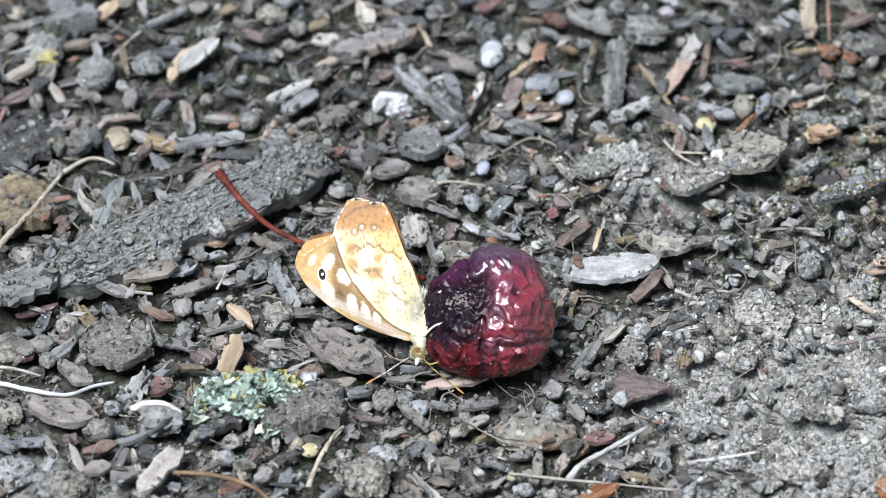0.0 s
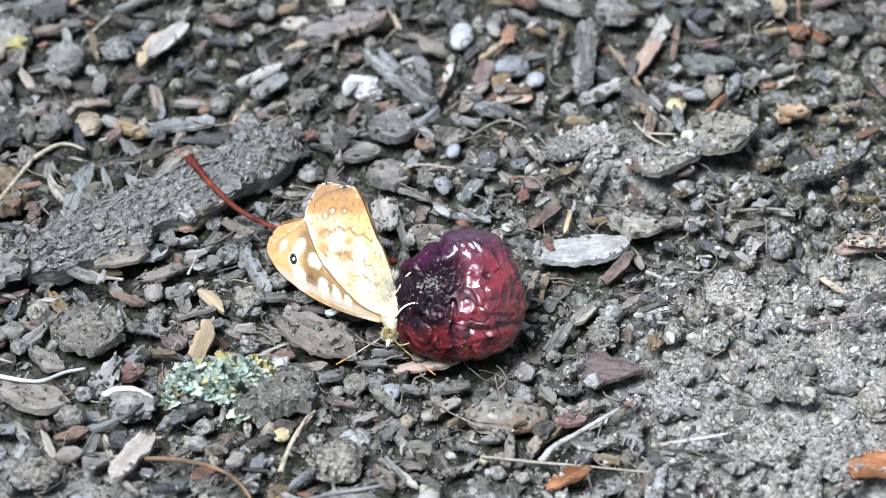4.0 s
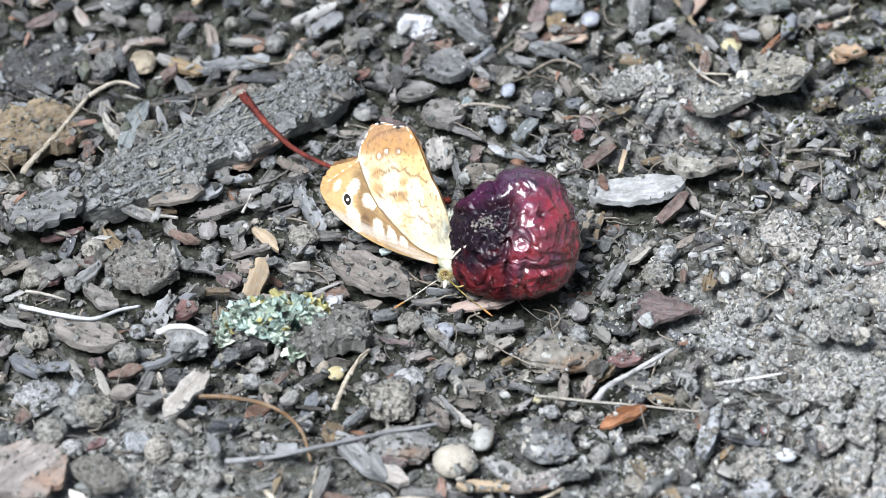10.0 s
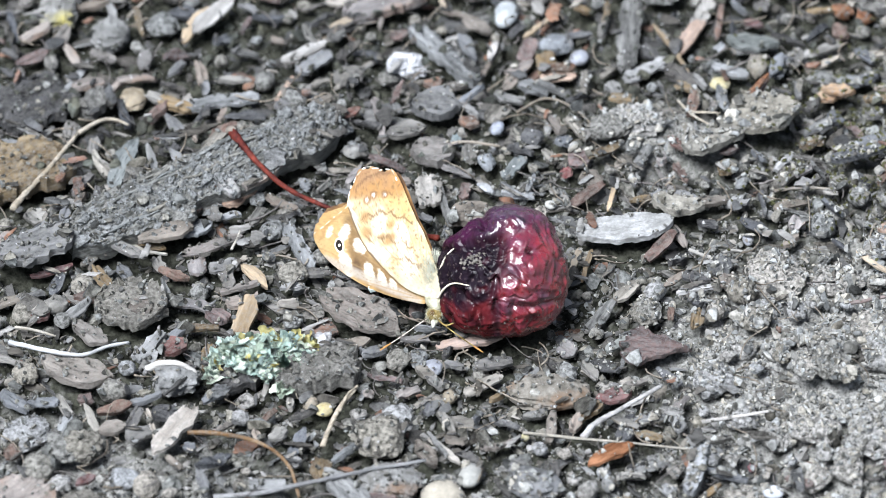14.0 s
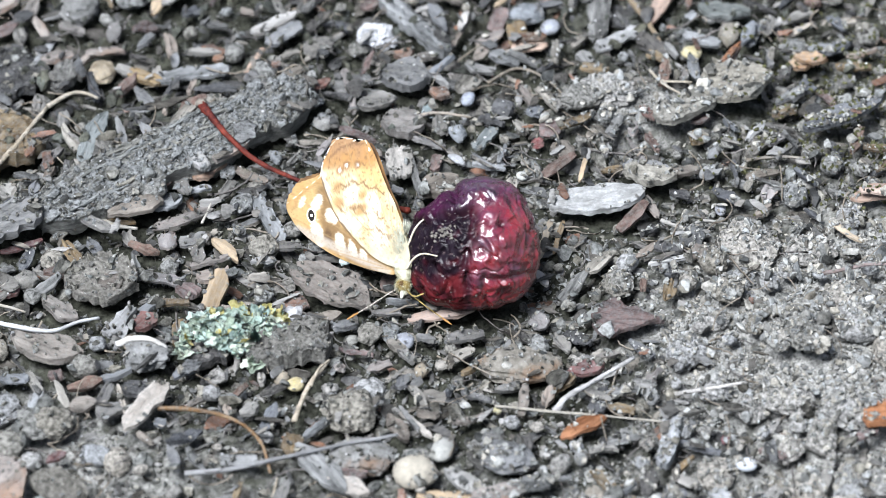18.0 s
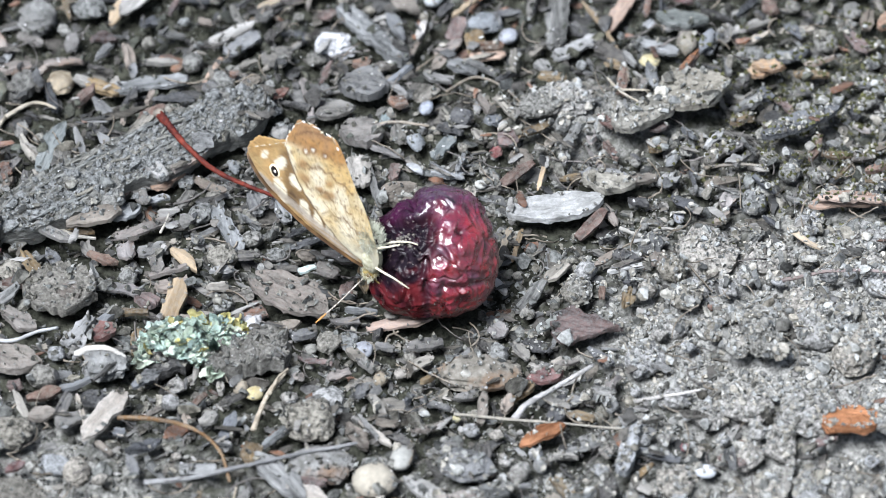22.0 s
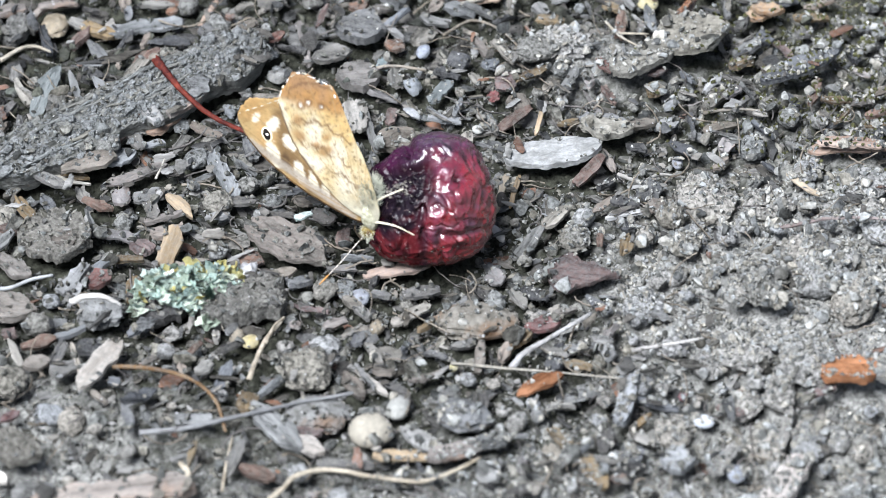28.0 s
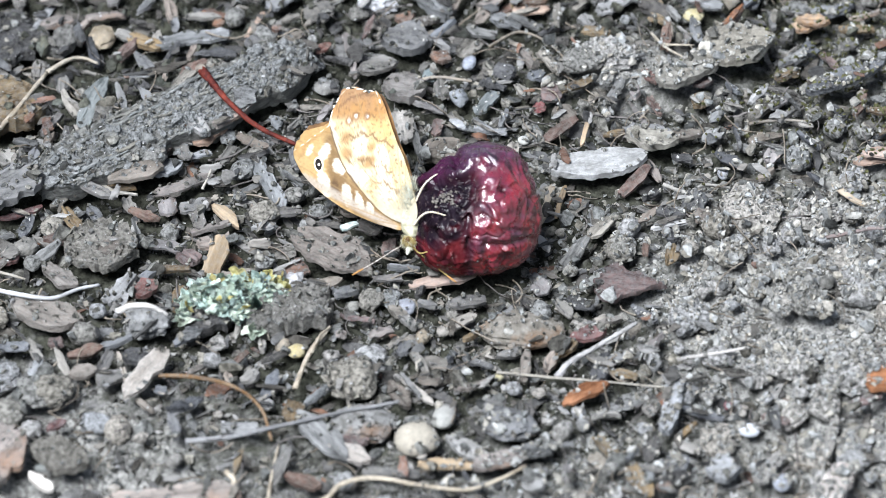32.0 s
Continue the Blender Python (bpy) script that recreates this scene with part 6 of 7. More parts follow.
stone("pebble", 5.75, 16.24, 1.29, 1.04, 1.50, 0.75, -13, "bluestone2", 176, "small blue-grey pebble on damp soil", "pebble", group='pebbles')
chip("bark_flake", -3.55, 9.67, 2.21, -0.6, 5.65, 6.47, 1.80, "tangrey", "leaf", 177, "grey-brown bark flake on damp soil", "bark flake", group='bark flakes')
chip("bark_flake", -4.01, 2.21, 1.32, -84.4, 6.79, 3.36, 0.94, "palegrey", "rect", 178, "pale grey bark piece behind the butterfly", "bark flake", group='bark flakes')
chip("stick", -1.76, -0.74, 1.17, -80.3, 9.58, 1.04, 0.50, "grey", "rect", 179, "short grey stick by the cherry", "stick")
chip("bark_flake", 1.68, -3.54, 1.94, 31.1, 5.59, 5.93, 1.66, "tangrey", "leaf", 180, "flat brown-grey flake behind the cherry", "bark flake", group='bark flakes')
chip("leaf_fragment", -15.06, 18.67, 2.58, 39.7, 2.83, 2.18, 0.61, "red", "leaf", 181, "red berry skin scrap", "leaf fragment", group='leaf fragments')
chip("thin_twig", -11.21, 17.90, 2.05, -83.9, 9.99, 1.12, 0.50, "pinkgrey", "rect", 182, "pinkish stem piece on damp soil", "twig", group='twigs')
stone("pebble", -14.87, 12.38, 0.27, 1.60, 1.76, 0.98, 6, "stone", 183, "grey stone lying on damp soil", "pebble", group='pebbles')
stone("pebble", 4.10, 8.15, 1.67, 1.36, 1.91, 0.98, 13, "stone", 184, "pale angular stone on damp soil", "pebble", angular=0.8, group='pebbles')
stone("pebble", 0.08, 13.66, 1.31, 1.04, 1.64, 0.75, -10, "greenstone", 185, "green-grey pebble lying on damp soil", "pebble", group='pebbles')
stone("soil_clod", -10.15, 28.01, 0.97, 1.60, 1.56, 0.86, -3, "soil", 186, "soil clod lying on damp soil", "soil clod", group='soil clods')
stone("pebble", -15.88, 28.20, 1.02, 2.40, 2.08, 1.15, 4, "slate", 187, "dull grey stone on damp soil", "pebble", group='pebbles')
stone("pebble", 13.25, -1.20, 1.53, 0.88, 0.93, 0.52, 11, "whitestone", 188, "small white pebble on damp soil", "pebble", group='pebbles')
chip("bark_flake", 8.12, 6.45, 2.29, 63.9, 5.56, 1.87, 0.52, "slategreen", "rect", 189, "grey-green flake lying on damp soil", "bark flake", group='bark flakes')
chip("wood_chip", 21.82, 29.77, 1.02, 57.1, 3.10, 1.41, 0.50, "grey", "rect", 190, "small grey chip on damp soil", "wood chip", group='wood chips')
twig("rootlet", [(8.61, 19.57, 1.71), (12.72, 23.37, 1.25), (16.75, 20.54, 1.76), (19.89, 14.72, 2.53)], 0.24, "tanstem", 191, "thin curved brown rootlet", "rootlet")
twig("thin_twig", [(-2.74, 11.69, 1.88), (1.29, 12.36, 2.17), (6.13, 11.11, 2.36)], 0.32, "tanstem", 192, "thin brown stem on damp soil", "twig")
twig("thin_twig", [(31.76, 20.48, 3.07), (33.68, 16.92, 3.35), (36.85, 14.32, 3.07)], 0.24, "straw", 193, "thin pale stem on damp soil", "twig")
twig("thin_twig", [(33.29, 17.57, 3.34), (37.76, 17.62, 3.09)], 0.20, "straw", 194, "thin pale stem on damp soil", "twig")
chip("bark_flake", -20.85, 31.15, 1.65, 44.6, 6.81, 2.29, 0.64, "slate", "rect", 195, "dark flake lying on damp soil", "bark flake", group='bark flakes')
chip("leaf_fragment", -16.87, 40.49, 1.73, 35.5, 4.02, 1.43, 0.50, "tan", "leaf", 196, "tan scrap lying on damp soil", "leaf fragment", group='leaf fragments')
chip("stick", -41.20, 50.52, 1.77, 38.4, 8.32, 1.60, 0.50, "grey", "rect", 197, "grey stick piece on damp soil", "stick")
twig("thin_twig", [(-48.37, 42.46, 1.25), (-44.43, 48.08, 1.57), (-39.55, 52.08, 2.15)], 0.28, "tanstem", 198, "thin stem lying on damp soil", "twig")
stone("pebble", -36.27, 53.46, 1.61, 1.60, 1.35, 0.75, -2, "stone", 199, "pale stone lying on damp soil", "pebble", group='pebbles')
stone("soil_clod", -25.35, 51.14, 1.83, 2.40, 2.28, 1.27, 5, "soil", 200, "soil clod lying on damp soil", "soil clod", group='soil clods')
stone("pebble", -63.08, 53.85, 0.25, 1.60, 1.56, 0.86, 12, "tanstone", 201, "tan stone lying on damp soil", "pebble", group='pebbles')
stone("pebble", -56.47, 55.66, 0.43, 2.40, 2.08, 1.15, -11, "stone", 202, "pale grey stone on damp soil", "pebble", group='pebbles')
stone("stone", -8.94, -58.02, 0.58, 4.48, 3.42, 1.90, -4, "brownstone", 203, "brown and grey flat stone", "stone", angular=0.6)
twig("twig", [(-32.67, -61.91, 1.49), (-27.04, -61.68, 1.88), (-21.81, -60.31, 2.05), (-13.57, -57.87, 2.18), (-4.15, -56.01, 2.74)], 0.40, "greystem", 204, "long thin grey twig", "twig")
stone("pebble", -1.87, -61.74, 0.65, 3.12, 3.01, 1.67, 10, "whitestone", 205, "smooth cream-white pebble on damp soil", "pebble", rough=0.04, angular=0.1, group='pebbles')
stone("pebble", 1.83, -57.23, 0.68, 1.60, 2.37, 1.15, -13, "whitestone", 206, "smooth cream pebble on damp soil", "pebble", rough=0.05, angular=0.1, group='pebbles')
chip("wood_chip", -10.59, -60.98, 0.56, -8.8, 4.57, 1.96, 0.55, "redbrown", "rect", 207, "rust-brown sliver lying on damp soil", "wood chip", group='wood chips')
chip("leaf_fragment", -4.20, -52.96, 0.98, -58.8, 5.84, 2.61, 0.73, "brown", "leaf", 208, "brown and rust scrap", "leaf fragment", group='leaf fragments')
chip("wood_chip", -1.74, -53.22, 1.98, -50.9, 6.58, 0.91, 0.50, "pale", "rect", 209, "thin pale splinter on damp soil", "wood chip", group='wood chips')
chip("bark_flake", 4.97, -64.24, 1.34, -37.9, 8.02, 3.01, 0.84, "palegrey", "leaf", 210, "pale grey flake on damp soil", "bark flake", group='bark flakes')
chip("wood_chip", 9.00, -66.75, 1.60, 13.3, 6.70, 2.88, 0.81, "pinkgrey", "rect", 211, "pinkish chip lying on damp soil", "wood chip", group='wood chips')
stone("pebble", 10.47, -60.03, 1.48, 3.84, 3.32, 1.84, -1, "slate", 212, "blue-grey slate stone on damp soil", "pebble", angular=0.8, group='pebbles')
chip("stick", 2.15, -66.58, 0.96, -5.1, 7.51, 1.98, 0.55, "tan", "rect", 213, "tan flat stick on damp soil", "stick")
twig("straw", [(-15.31, -74.68, 1.07), (-13.46, -73.03, 1.60), (-11.59, -71.31, 2.29), (-7.50, -70.60, 2.56), (-1.57, -71.64, 2.21), (4.37, -72.56, 2.05), (8.84, -71.27, 2.57), (12.59, -68.76, 2.69)], 0.40, "straw", 214, "long curved pale straw", "straw")
twig("dry_straw", [(-29.34, -77.05, 1.15), (-27.91, -74.16, 1.42), (-25.97, -70.45, 1.74), (-27.06, -68.14, 1.82)], 0.56, "straw", 215, "bent pale stem on damp soil", "straw")
chip("wood_piece", -35.79, -73.88, 1.23, 9.7, 21.06, 4.39, 1.80, "pinkgrey", "rect", 216, "long pale pinkish-grey wood plank", "wood chip", group='wood chips')
chip("flake", -51.63, -68.35, 0.39, -44.5, 4.79, 1.91, 0.54, "white", "leaf", 217, "white flake lying on damp soil", "flake")
chip("leaf_fragment", -49.39, -64.19, 1.07, -26.6, 8.12, 6.15, 1.72, "soilflake", "leaf", 218, "folded grey leaf on damp soil", "leaf fragment", group='leaf fragments')
chip("thin_twig", -49.14, -65.02, 0.40, 16.2, 6.95, 1.42, 0.50, "slategreen", "rect", 219, "green-grey stem lying on damp soil", "twig", group='twigs')
chip("leaf_fragment", -49.98, -57.84, 0.83, 32.5, 3.07, 1.89, 0.53, "red", "leaf", 220, "red and white scrap", "leaf fragment", group='leaf fragments')
twig("straw", [(-21.49, -72.97, 1.19), (-20.97, -67.66, 1.25), (-20.30, -62.71, 1.19)], 0.24, "straw", 221, "thin pale straw on damp soil", "straw")
chip("bark_flake", -19.89, -66.57, 1.05, 73.0, 8.28, 2.08, 0.58, "slate", "leaf", 222, "blue-grey flake lying on damp soil", "bark flake", group='bark flakes')
chip("bark_flake", -14.55, -60.97, 0.96, -55.3, 11.36, 4.09, 1.15, "grey", "leaf", 223, "angular grey flake on damp soil", "bark flake", group='bark flakes')
chip("bark_flake", -10.88, -64.12, 0.80, -33.3, 6.48, 3.33, 0.93, "cream", "leaf", 224, "pale cream flake on damp soil", "bark flake", group='bark flakes')
chip("stick", -5.32, -67.64, 0.63, -8.5, 7.56, 1.72, 0.50, "slate", "rect", 225, "grey stick lying on damp soil", "stick")
chip("wood_chip", 32.19, -56.41, 1.67, 81.0, 10.88, 2.24, 1.60, "palegrey", "rect", 226, "pale grey upright wood chip", "wood chip", group='wood chips')
stone("soil_clod", 38.23, -60.71, 0.56, 2.32, 3.30, 1.67, 14, "palesoil", 227, "angular pale clod on damp soil", "soil clod", angular=0.8, group='soil clods')
stone("pebble", 42.48, -59.95, 0.18, 1.44, 1.25, 0.69, -9, "bluestone", 228, "pale blue-grey oval pebble", "pebble", rough=0.03, angular=0.1, group='pebbles')
stone("pebble", 20.40, -58.88, 0.63, 1.04, 1.50, 0.75, -2, "stone", 229, "small round grey pebble", "pebble", rough=0.05, group='pebbles')
stone("pebble", 46.46, -70.10, 0.03, 1.36, 1.56, 0.86, 5, "bluestone2", 230, "small pale pebble on damp soil", "pebble", group='pebbles')
chip("wood_chip", 52.57, -73.48, 1.69, 61.6, 11.54, 3.61, 1.50, "pinkpale", "rect", 231, "pale pinkish wood chip", "wood chip", group='wood chips')
stone("bud", 39.98, -54.64, 0.22, 0.72, 1.15, 0.52, -11, "red2", 232, "small purple-red bud on damp soil", "bud")
chip("wood_chip", 46.04, -58.62, 1.15, -28.8, 3.77, 1.30, 0.50, "redbrown", "rect", 233, "rust sliver lying on damp soil", "wood chip", group='wood chips')
chip("bud_scale", 30.75, -72.21, 1.68, -8.1, 2.24, 1.72, 0.50, "redbrown", "leaf", 234, "rust scrap lying on damp soil", "bud scale", group='bud scales')
chip("wood_chip", 44.72, -67.71, 0.68, 58.6, 6.18, 2.27, 0.63, "palegrey", "rect", 235, "pale chip lying on damp soil", "wood chip", group='wood chips')
chip("bark_flake", 38.71, -68.55, 1.25, 2.3, 4.49, 4.97, 1.39, "palegrey", "leaf", 236, "pale flake lying on damp soil", "bark flake", group='bark flakes')
stone("soil_clod", 34.00, -52.79, 0.16, 1.76, 2.08, 1.15, -6, "palesoil", 237, "pale clod lying on damp soil", "soil clod", group='soil clods')
stone("soil_clod", 43.19, -49.51, 1.60, 2.40, 2.59, 1.44, 1, "palesoil", 238, "pale clod lying on damp soil", "soil clod", group='soil clods')
stone("soil_clod", 50.81, -64.35, 0.87, 2.80, 3.11, 1.73, 8, "palesoil", 239, "pale clod lying on damp soil", "soil clod", group='soil clods')
stone("soil_clod", 56.14, -62.58, 1.16, 2.16, 2.95, 1.56, -15, "palesoil", 240, "pale clod lying on damp soil", "soil clod", group='soil clods')
stone("soil_clod", 52.77, -54.58, 1.98, 2.40, 3.84, 1.73, -8, "palesoil", 241, "pale clod lying on damp soil", "soil clod", group='soil clods')
stone("soil_clod", 48.15, -57.00, 1.24, 2.40, 2.59, 1.44, -1, "palesoil", 242, "pale clod lying on damp soil", "soil clod", group='soil clods')
chip("stick", 53.18, -62.44, 1.24, 76.6, 8.08, 1.28, 0.50, "palegrey", "rect", 243, "pale stick standing on damp soil", "stick")
twig("stick", [(33.30, -46.31, 0.91), (38.01, -46.07, 1.63), (42.95, -45.72, 2.45)], 0.32, "palestick", 244, "thin pale stick on damp soil", "stick")
chip("bark_flake", -59.38, -64.53, 1.30, 42.1, 12.63, 11.66, 1.60, "pinkgrey", "leaf", 245, "large flat pinkish-grey flake", "bark flake", group='bark flakes')
stone("soil_clod", -58.32, -46.86, 0.93, 3.20, 3.42, 1.90, -3, "palesoil", 246, "pale clod lying on damp soil", "soil clod", group='soil clods')
stone("pebble", -55.61, -22.41, 1.06, 1.76, 1.97, 1.09, 4, "stone", 247, "grey stone lying on damp soil", "pebble", group='pebbles')
stone("soil_clod", -51.19, -51.71, 1.14, 3.20, 3.11, 1.73, 11, "soil", 248, "soil clod lying on damp soil", "soil clod", group='soil clods')
stone("pebble", -66.13, 24.50, -2.73, 1.84, 2.94, 1.32, -12, "stone", 249, "grey stone lying on damp soil", "pebble", group='pebbles')
stone("soil_clod", -59.22, -36.47, 0.96, 2.00, 2.08, 1.15, -5, "soil", 250, "soil clod lying on damp soil", "soil clod", group='soil clods')
stone("soil_clod", 52.88, -16.30, 1.44, 3.60, 3.11, 1.73, 2, "palesoil", 251, "pale crumbly clod on damp soil", "soil clod", rough=0.25, group='soil clods')
stone("soil_clod", 57.29, -28.55, 3.74, 3.60, 3.63, 2.02, 9, "palesoil", 252, "pale crumbly clod on damp soil", "soil clod", rough=0.25, group='soil clods')
stone("soil_clod", 35.29, -36.80, 1.68, 2.80, 3.11, 1.73, -14, "palesoil", 253, "pale crumbly clod on damp soil", "soil clod", rough=0.2, group='soil clods')
stone("soil_clod", 56.25, -49.81, 2.98, 4.40, 4.15, 2.30, -7, "palesoil", 254, "pale crumbly clod on damp soil", "soil clod", rough=0.25, group='soil clods')
stone("soil_clod", 48.69, -48.20, 2.57, 3.60, 3.11, 1.73, 0, "palesoil", 255, "pale crumbly clod on damp soil", "soil clod", rough=0.25, group='soil clods')
stone("soil_clod", 38.89, -44.72, 1.50, 2.40, 2.59, 1.44, 7, "palesoil", 256, "pale clod lying on damp soil", "soil clod", rough=0.25, group='soil clods')
stone("soil_clod", 66.87, -11.93, 1.62, 3.60, 3.11, 1.73, 14, "palesoil", 257, "pale crumbly clod on damp soil", "soil clod", rough=0.25, group='soil clods')
stone("soil_clod", 59.18, -8.62, 1.01, 2.40, 2.28, 1.27, -9, "palesoil", 258, "pale clod lying on damp soil", "soil clod", rough=0.25, group='soil clods')
stone("soil_clod", 63.56, -38.54, 4.13, 3.20, 4.88, 2.30, -2, "palesoil", 259, "pale crumbly clod on damp soil", "soil clod", rough=0.25, group='soil clods')
stone("soil_clod", 67.65, -23.48, 3.24, 2.40, 3.11, 1.73, 5, "palesoil", 260, "pale clod lying on damp soil", "soil clod", rough=0.25, group='soil clods')
stone("soil_clod", 59.19, -34.07, 4.40, 4.40, 4.15, 2.30, 12, "palesoil", 261, "pale crumbly clod on damp soil", "soil clod", rough=0.25, group='soil clods')
stone("soil_clod", 52.00, -38.92, 3.67, 2.00, 2.59, 1.44, -11, "soil", 262, "soil clod lying on damp soil", "soil clod", group='soil clods')
stone("soil_clod", 25.62, 18.18, 2.84, 4.80, 3.63, 2.02, -4, "palesoil", 263, "crumbly grey soil mound", "soil clod", rough=0.25, group='soil clods')
stone("soil_clod", 21.52, 15.06, 2.25, 3.20, 2.59, 1.44, 3, "soil", 264, "crumbly soil clod on damp soil", "soil clod", rough=0.25, group='soil clods')
stone("soil_clod", 47.73, -38.04, 3.30, 1.84, 2.39, 1.32, 10, "palesoil", 265, "round pale crumbly clod on crust", "soil clod", group='soil clods')
stone("soil_clod", 34.66, -37.44, 1.53, 2.40, 3.26, 1.73, -13, "palesoil", 266, "pale crumbly clod on crust", "soil clod", group='soil clods')
stone("soil_clod", 26.30, -23.80, 0.96, 2.08, 2.59, 1.44, -6, "soil", 267, "rounded grey crumbly clod", "soil clod", group='soil clods')
stone("soil_clod", 39.02, -60.68, 0.42, 1.92, 3.07, 1.38, 1, "palesoil", 268, "rounded pale crumbly clod", "soil clod", group='soil clods')
chip("bark_flake", 31.16, -2.23, 2.59, -12.1, 7.30, 4.59, 1.28, "paleflake", "leaf", 269, "flat pale grey flake", "bark flake", group='bark flakes')
stone("soil_clod", 64.26, -38.68, 3.61, 2.40, 2.59, 1.44, -15, "palesoil", 270, "pale crumbly clod on crust", "soil clod", group='soil clods')
stone("soil_clod", 56.00, -64.18, 1.11, 2.40, 3.84, 1.73, -8, "palesoil", 271, "rounded pale crumbly clod", "soil clod", group='soil clods')
chip("bark_flake", 43.02, 35.29, 1.93, -12.9, 7.54, 3.61, 1.01, "slategreen", "leaf", 272, "flat grey-green flake on damp soil", "bark flake", group='bark flakes')
stone("pebble", 43.62, 31.15, 0.67, 1.60, 2.56, 1.15, 6, "tanstone", 273, "rounded dull tan pebble", "pebble", group='pebbles')
chip("bark_flake", 46.42, 29.75, 2.27, 71.3, 5.28, 2.15, 0.60, "slate", "leaf", 274, "small slate-grey flake on damp soil", "bark flake", group='bark flakes')
chip("bud_scale", 43.17, 23.45, 3.23, 58.3, 7.50, 1.05, 0.50, "rust", "leaf", 275, "narrow rust-red bud scale", "bud scale", group='bud scales')
chip("bud_scale", 55.04, 24.16, 1.94, -5.6, 4.50, 2.72, 0.76, "tanorange", "leaf", 276, "torn tan-orange bud scale", "bud scale", ragged=0.3, group='bud scales')
chip("wood_chip", 65.06, -6.24, 2.75, -8.0, 9.18, 1.96, 0.55, "pinkwood", "rect", 277, "long thin pinkish wood sliver", "wood chip", group='wood chips')


def bark_fibres(strip):
    """Raised woody fibres along the bark strip."""
    r = random.Random(31)
    for k in range(16):
        x, y = r.uniform(-20, 6), r.uniform(-3.2, 3.2)
        span = r.uniform(6, 16)
        z = 2.15 + 0.1 * r.random()
        bm = tube([(x + span * t, y + r.gauss(0, 0.22), z + r.gauss(0, 0.08)) for t in (0, 0.25, 0.5, 0.75, 1)], [0.12, 0.26, 0.3, 0.24, 0.1], rough=0.5, seed=k)
        part("fibre", bm, WOOD["log"], strip)


bark_fibres(bark_strip)


# ---------------------------------------------------------------- crumbs and litter too small to count
FEET = np.array(FOOT)


def spread(n, shrink, x0=-80, x1=86, y0=-88, y1=82, clear=7.0, over=0.0):
    """Random places on the soil, with a share of those on the larger pieces; none at the cherry's foot."""
    kept = []
    for k in range(0, n, 4000):
        m = min(4000, n - k)
        pts = np.stack([rng.uniform(x0, x1, m), rng.uniform(y0, y1, m)], 1)
        pts = pts[((pts[:, 0] - CX) ** 2 + (pts[:, 1] - CY) ** 2) > clear ** 2]
        dx = pts[:, None, 0] - FEET[None, :, 0]
        dy = pts[:, None, 1] - FEET[None, :, 1]
        u = (dx * FEET[:, 2] + dy * FEET[:, 3]) / np.maximum(0.2, FEET[:, 4] + shrink)
        v = (-dx * FEET[:, 3] + dy * FEET[:, 2]) / np.maximum(0.2, FEET[:, 5] + shrink)
        hit = (u * u + v * v) < 1
        pts, hit = pts[~hit[:, FEET[:, 6] > 0].any(1)], hit[~hit[:, FEET[:, 6] > 0].any(1)]
        on_piece = hit.any(1)
        kept.append(pts[~on_piece | (rng.uniform(0, 1, len(pts)) < over)])
    return np.concatenate(kept)


def surface_tree():
    """The soil and all loose pieces laid so far, for dropping crumbs on."""
    verts, faces, base = [], [], 0
    for ob in scene.objects:
        if ob.type != "MESH" or ob.parent:
            continue
        me = ob.data
        co = np.empty(len(me.vertices) * 3, np.float32)
        me.vertices.foreach_get("co", co)
        m = np.array(ob.matrix_basis)
        verts.append(co.reshape(-1, 3) @ m[:3, :3].T + m[:3, 3])
        faces += [tuple(base + i for i in f.vertices) for f in me.polygons]
        base += len(me.vertices)
    return BVHTree.FromPolygons(np.concatenate(verts).tolist(), faces)


def top_z(pts):
    """Height of whatever lies uppermost at each place, in mm."""
    down, z = Vector((0, 0, -1)), []
    for x, y in pts:
        hit = TREE.ray_cast(Vector((x * MM, y * MM, 0.05)), down)[0]
        z.append(hit.z / MM if hit else 0.0)
    return np.array(z)


def dampness(pts):
    """0 to 1, how damp and dark the loose crumbs are."""
    x, y = pts[:, 0], pts[:, 1]
    d = np.clip((y + 2) / 26, 0, 1) * 0.85 + 0.6 * np.exp(-((x + 62) / 22) ** 2 - ((y - 18) / 22) ** 2)
    return d - 0.6 * np.exp(-((x - 30) / 16) ** 2 - ((y - 14) / 10) ** 2)


def crumbs(name, n, size, mat, label, pale=False, base=ICO1, rough=0.2, shrink=0.0, flat=0.75, cap=2.2, up=0.0, over=0.1):
    pts = spread(n, shrink, *((-2, 86, -88, 34) if pale else ()), over=over)
    if pale:
        w = 0.06 + 0.9 * np.array([dryness(x, y) for x, y in pts])
        pts = pts[rng.uniform(0, 1, len(pts)) < w]
    else:
        lying = np.array([dryness(x, y) for x, y in pts])
        pts = pts[rng.uniform(0, 1, len(pts)) > 0.8 * lying]
        wet = rng.uniform(0, 1, len(pts)) < dampness(pts)
        pts = pts if mat is WOOD["mineral"] else pts[wet] if mat is WET_CRUMB else pts[~wet]
    m = len(pts)
    s = np.minimum(size * np.exp(rng.normal(0, 0.5, m)), size * cap)
    sc = s[:, None] * rng.uniform(0.6, 1.3, (m, 3)) * np.array([1, 1, flat])
    z = top_z(pts) + s * rng.uniform(-0.1, 0.45, m) + up * rng.uniform(0, 1, m)
    stuff(name, base, sc, turns(m), np.c_[pts, z], mat, rough, label, "soil", 0.8)


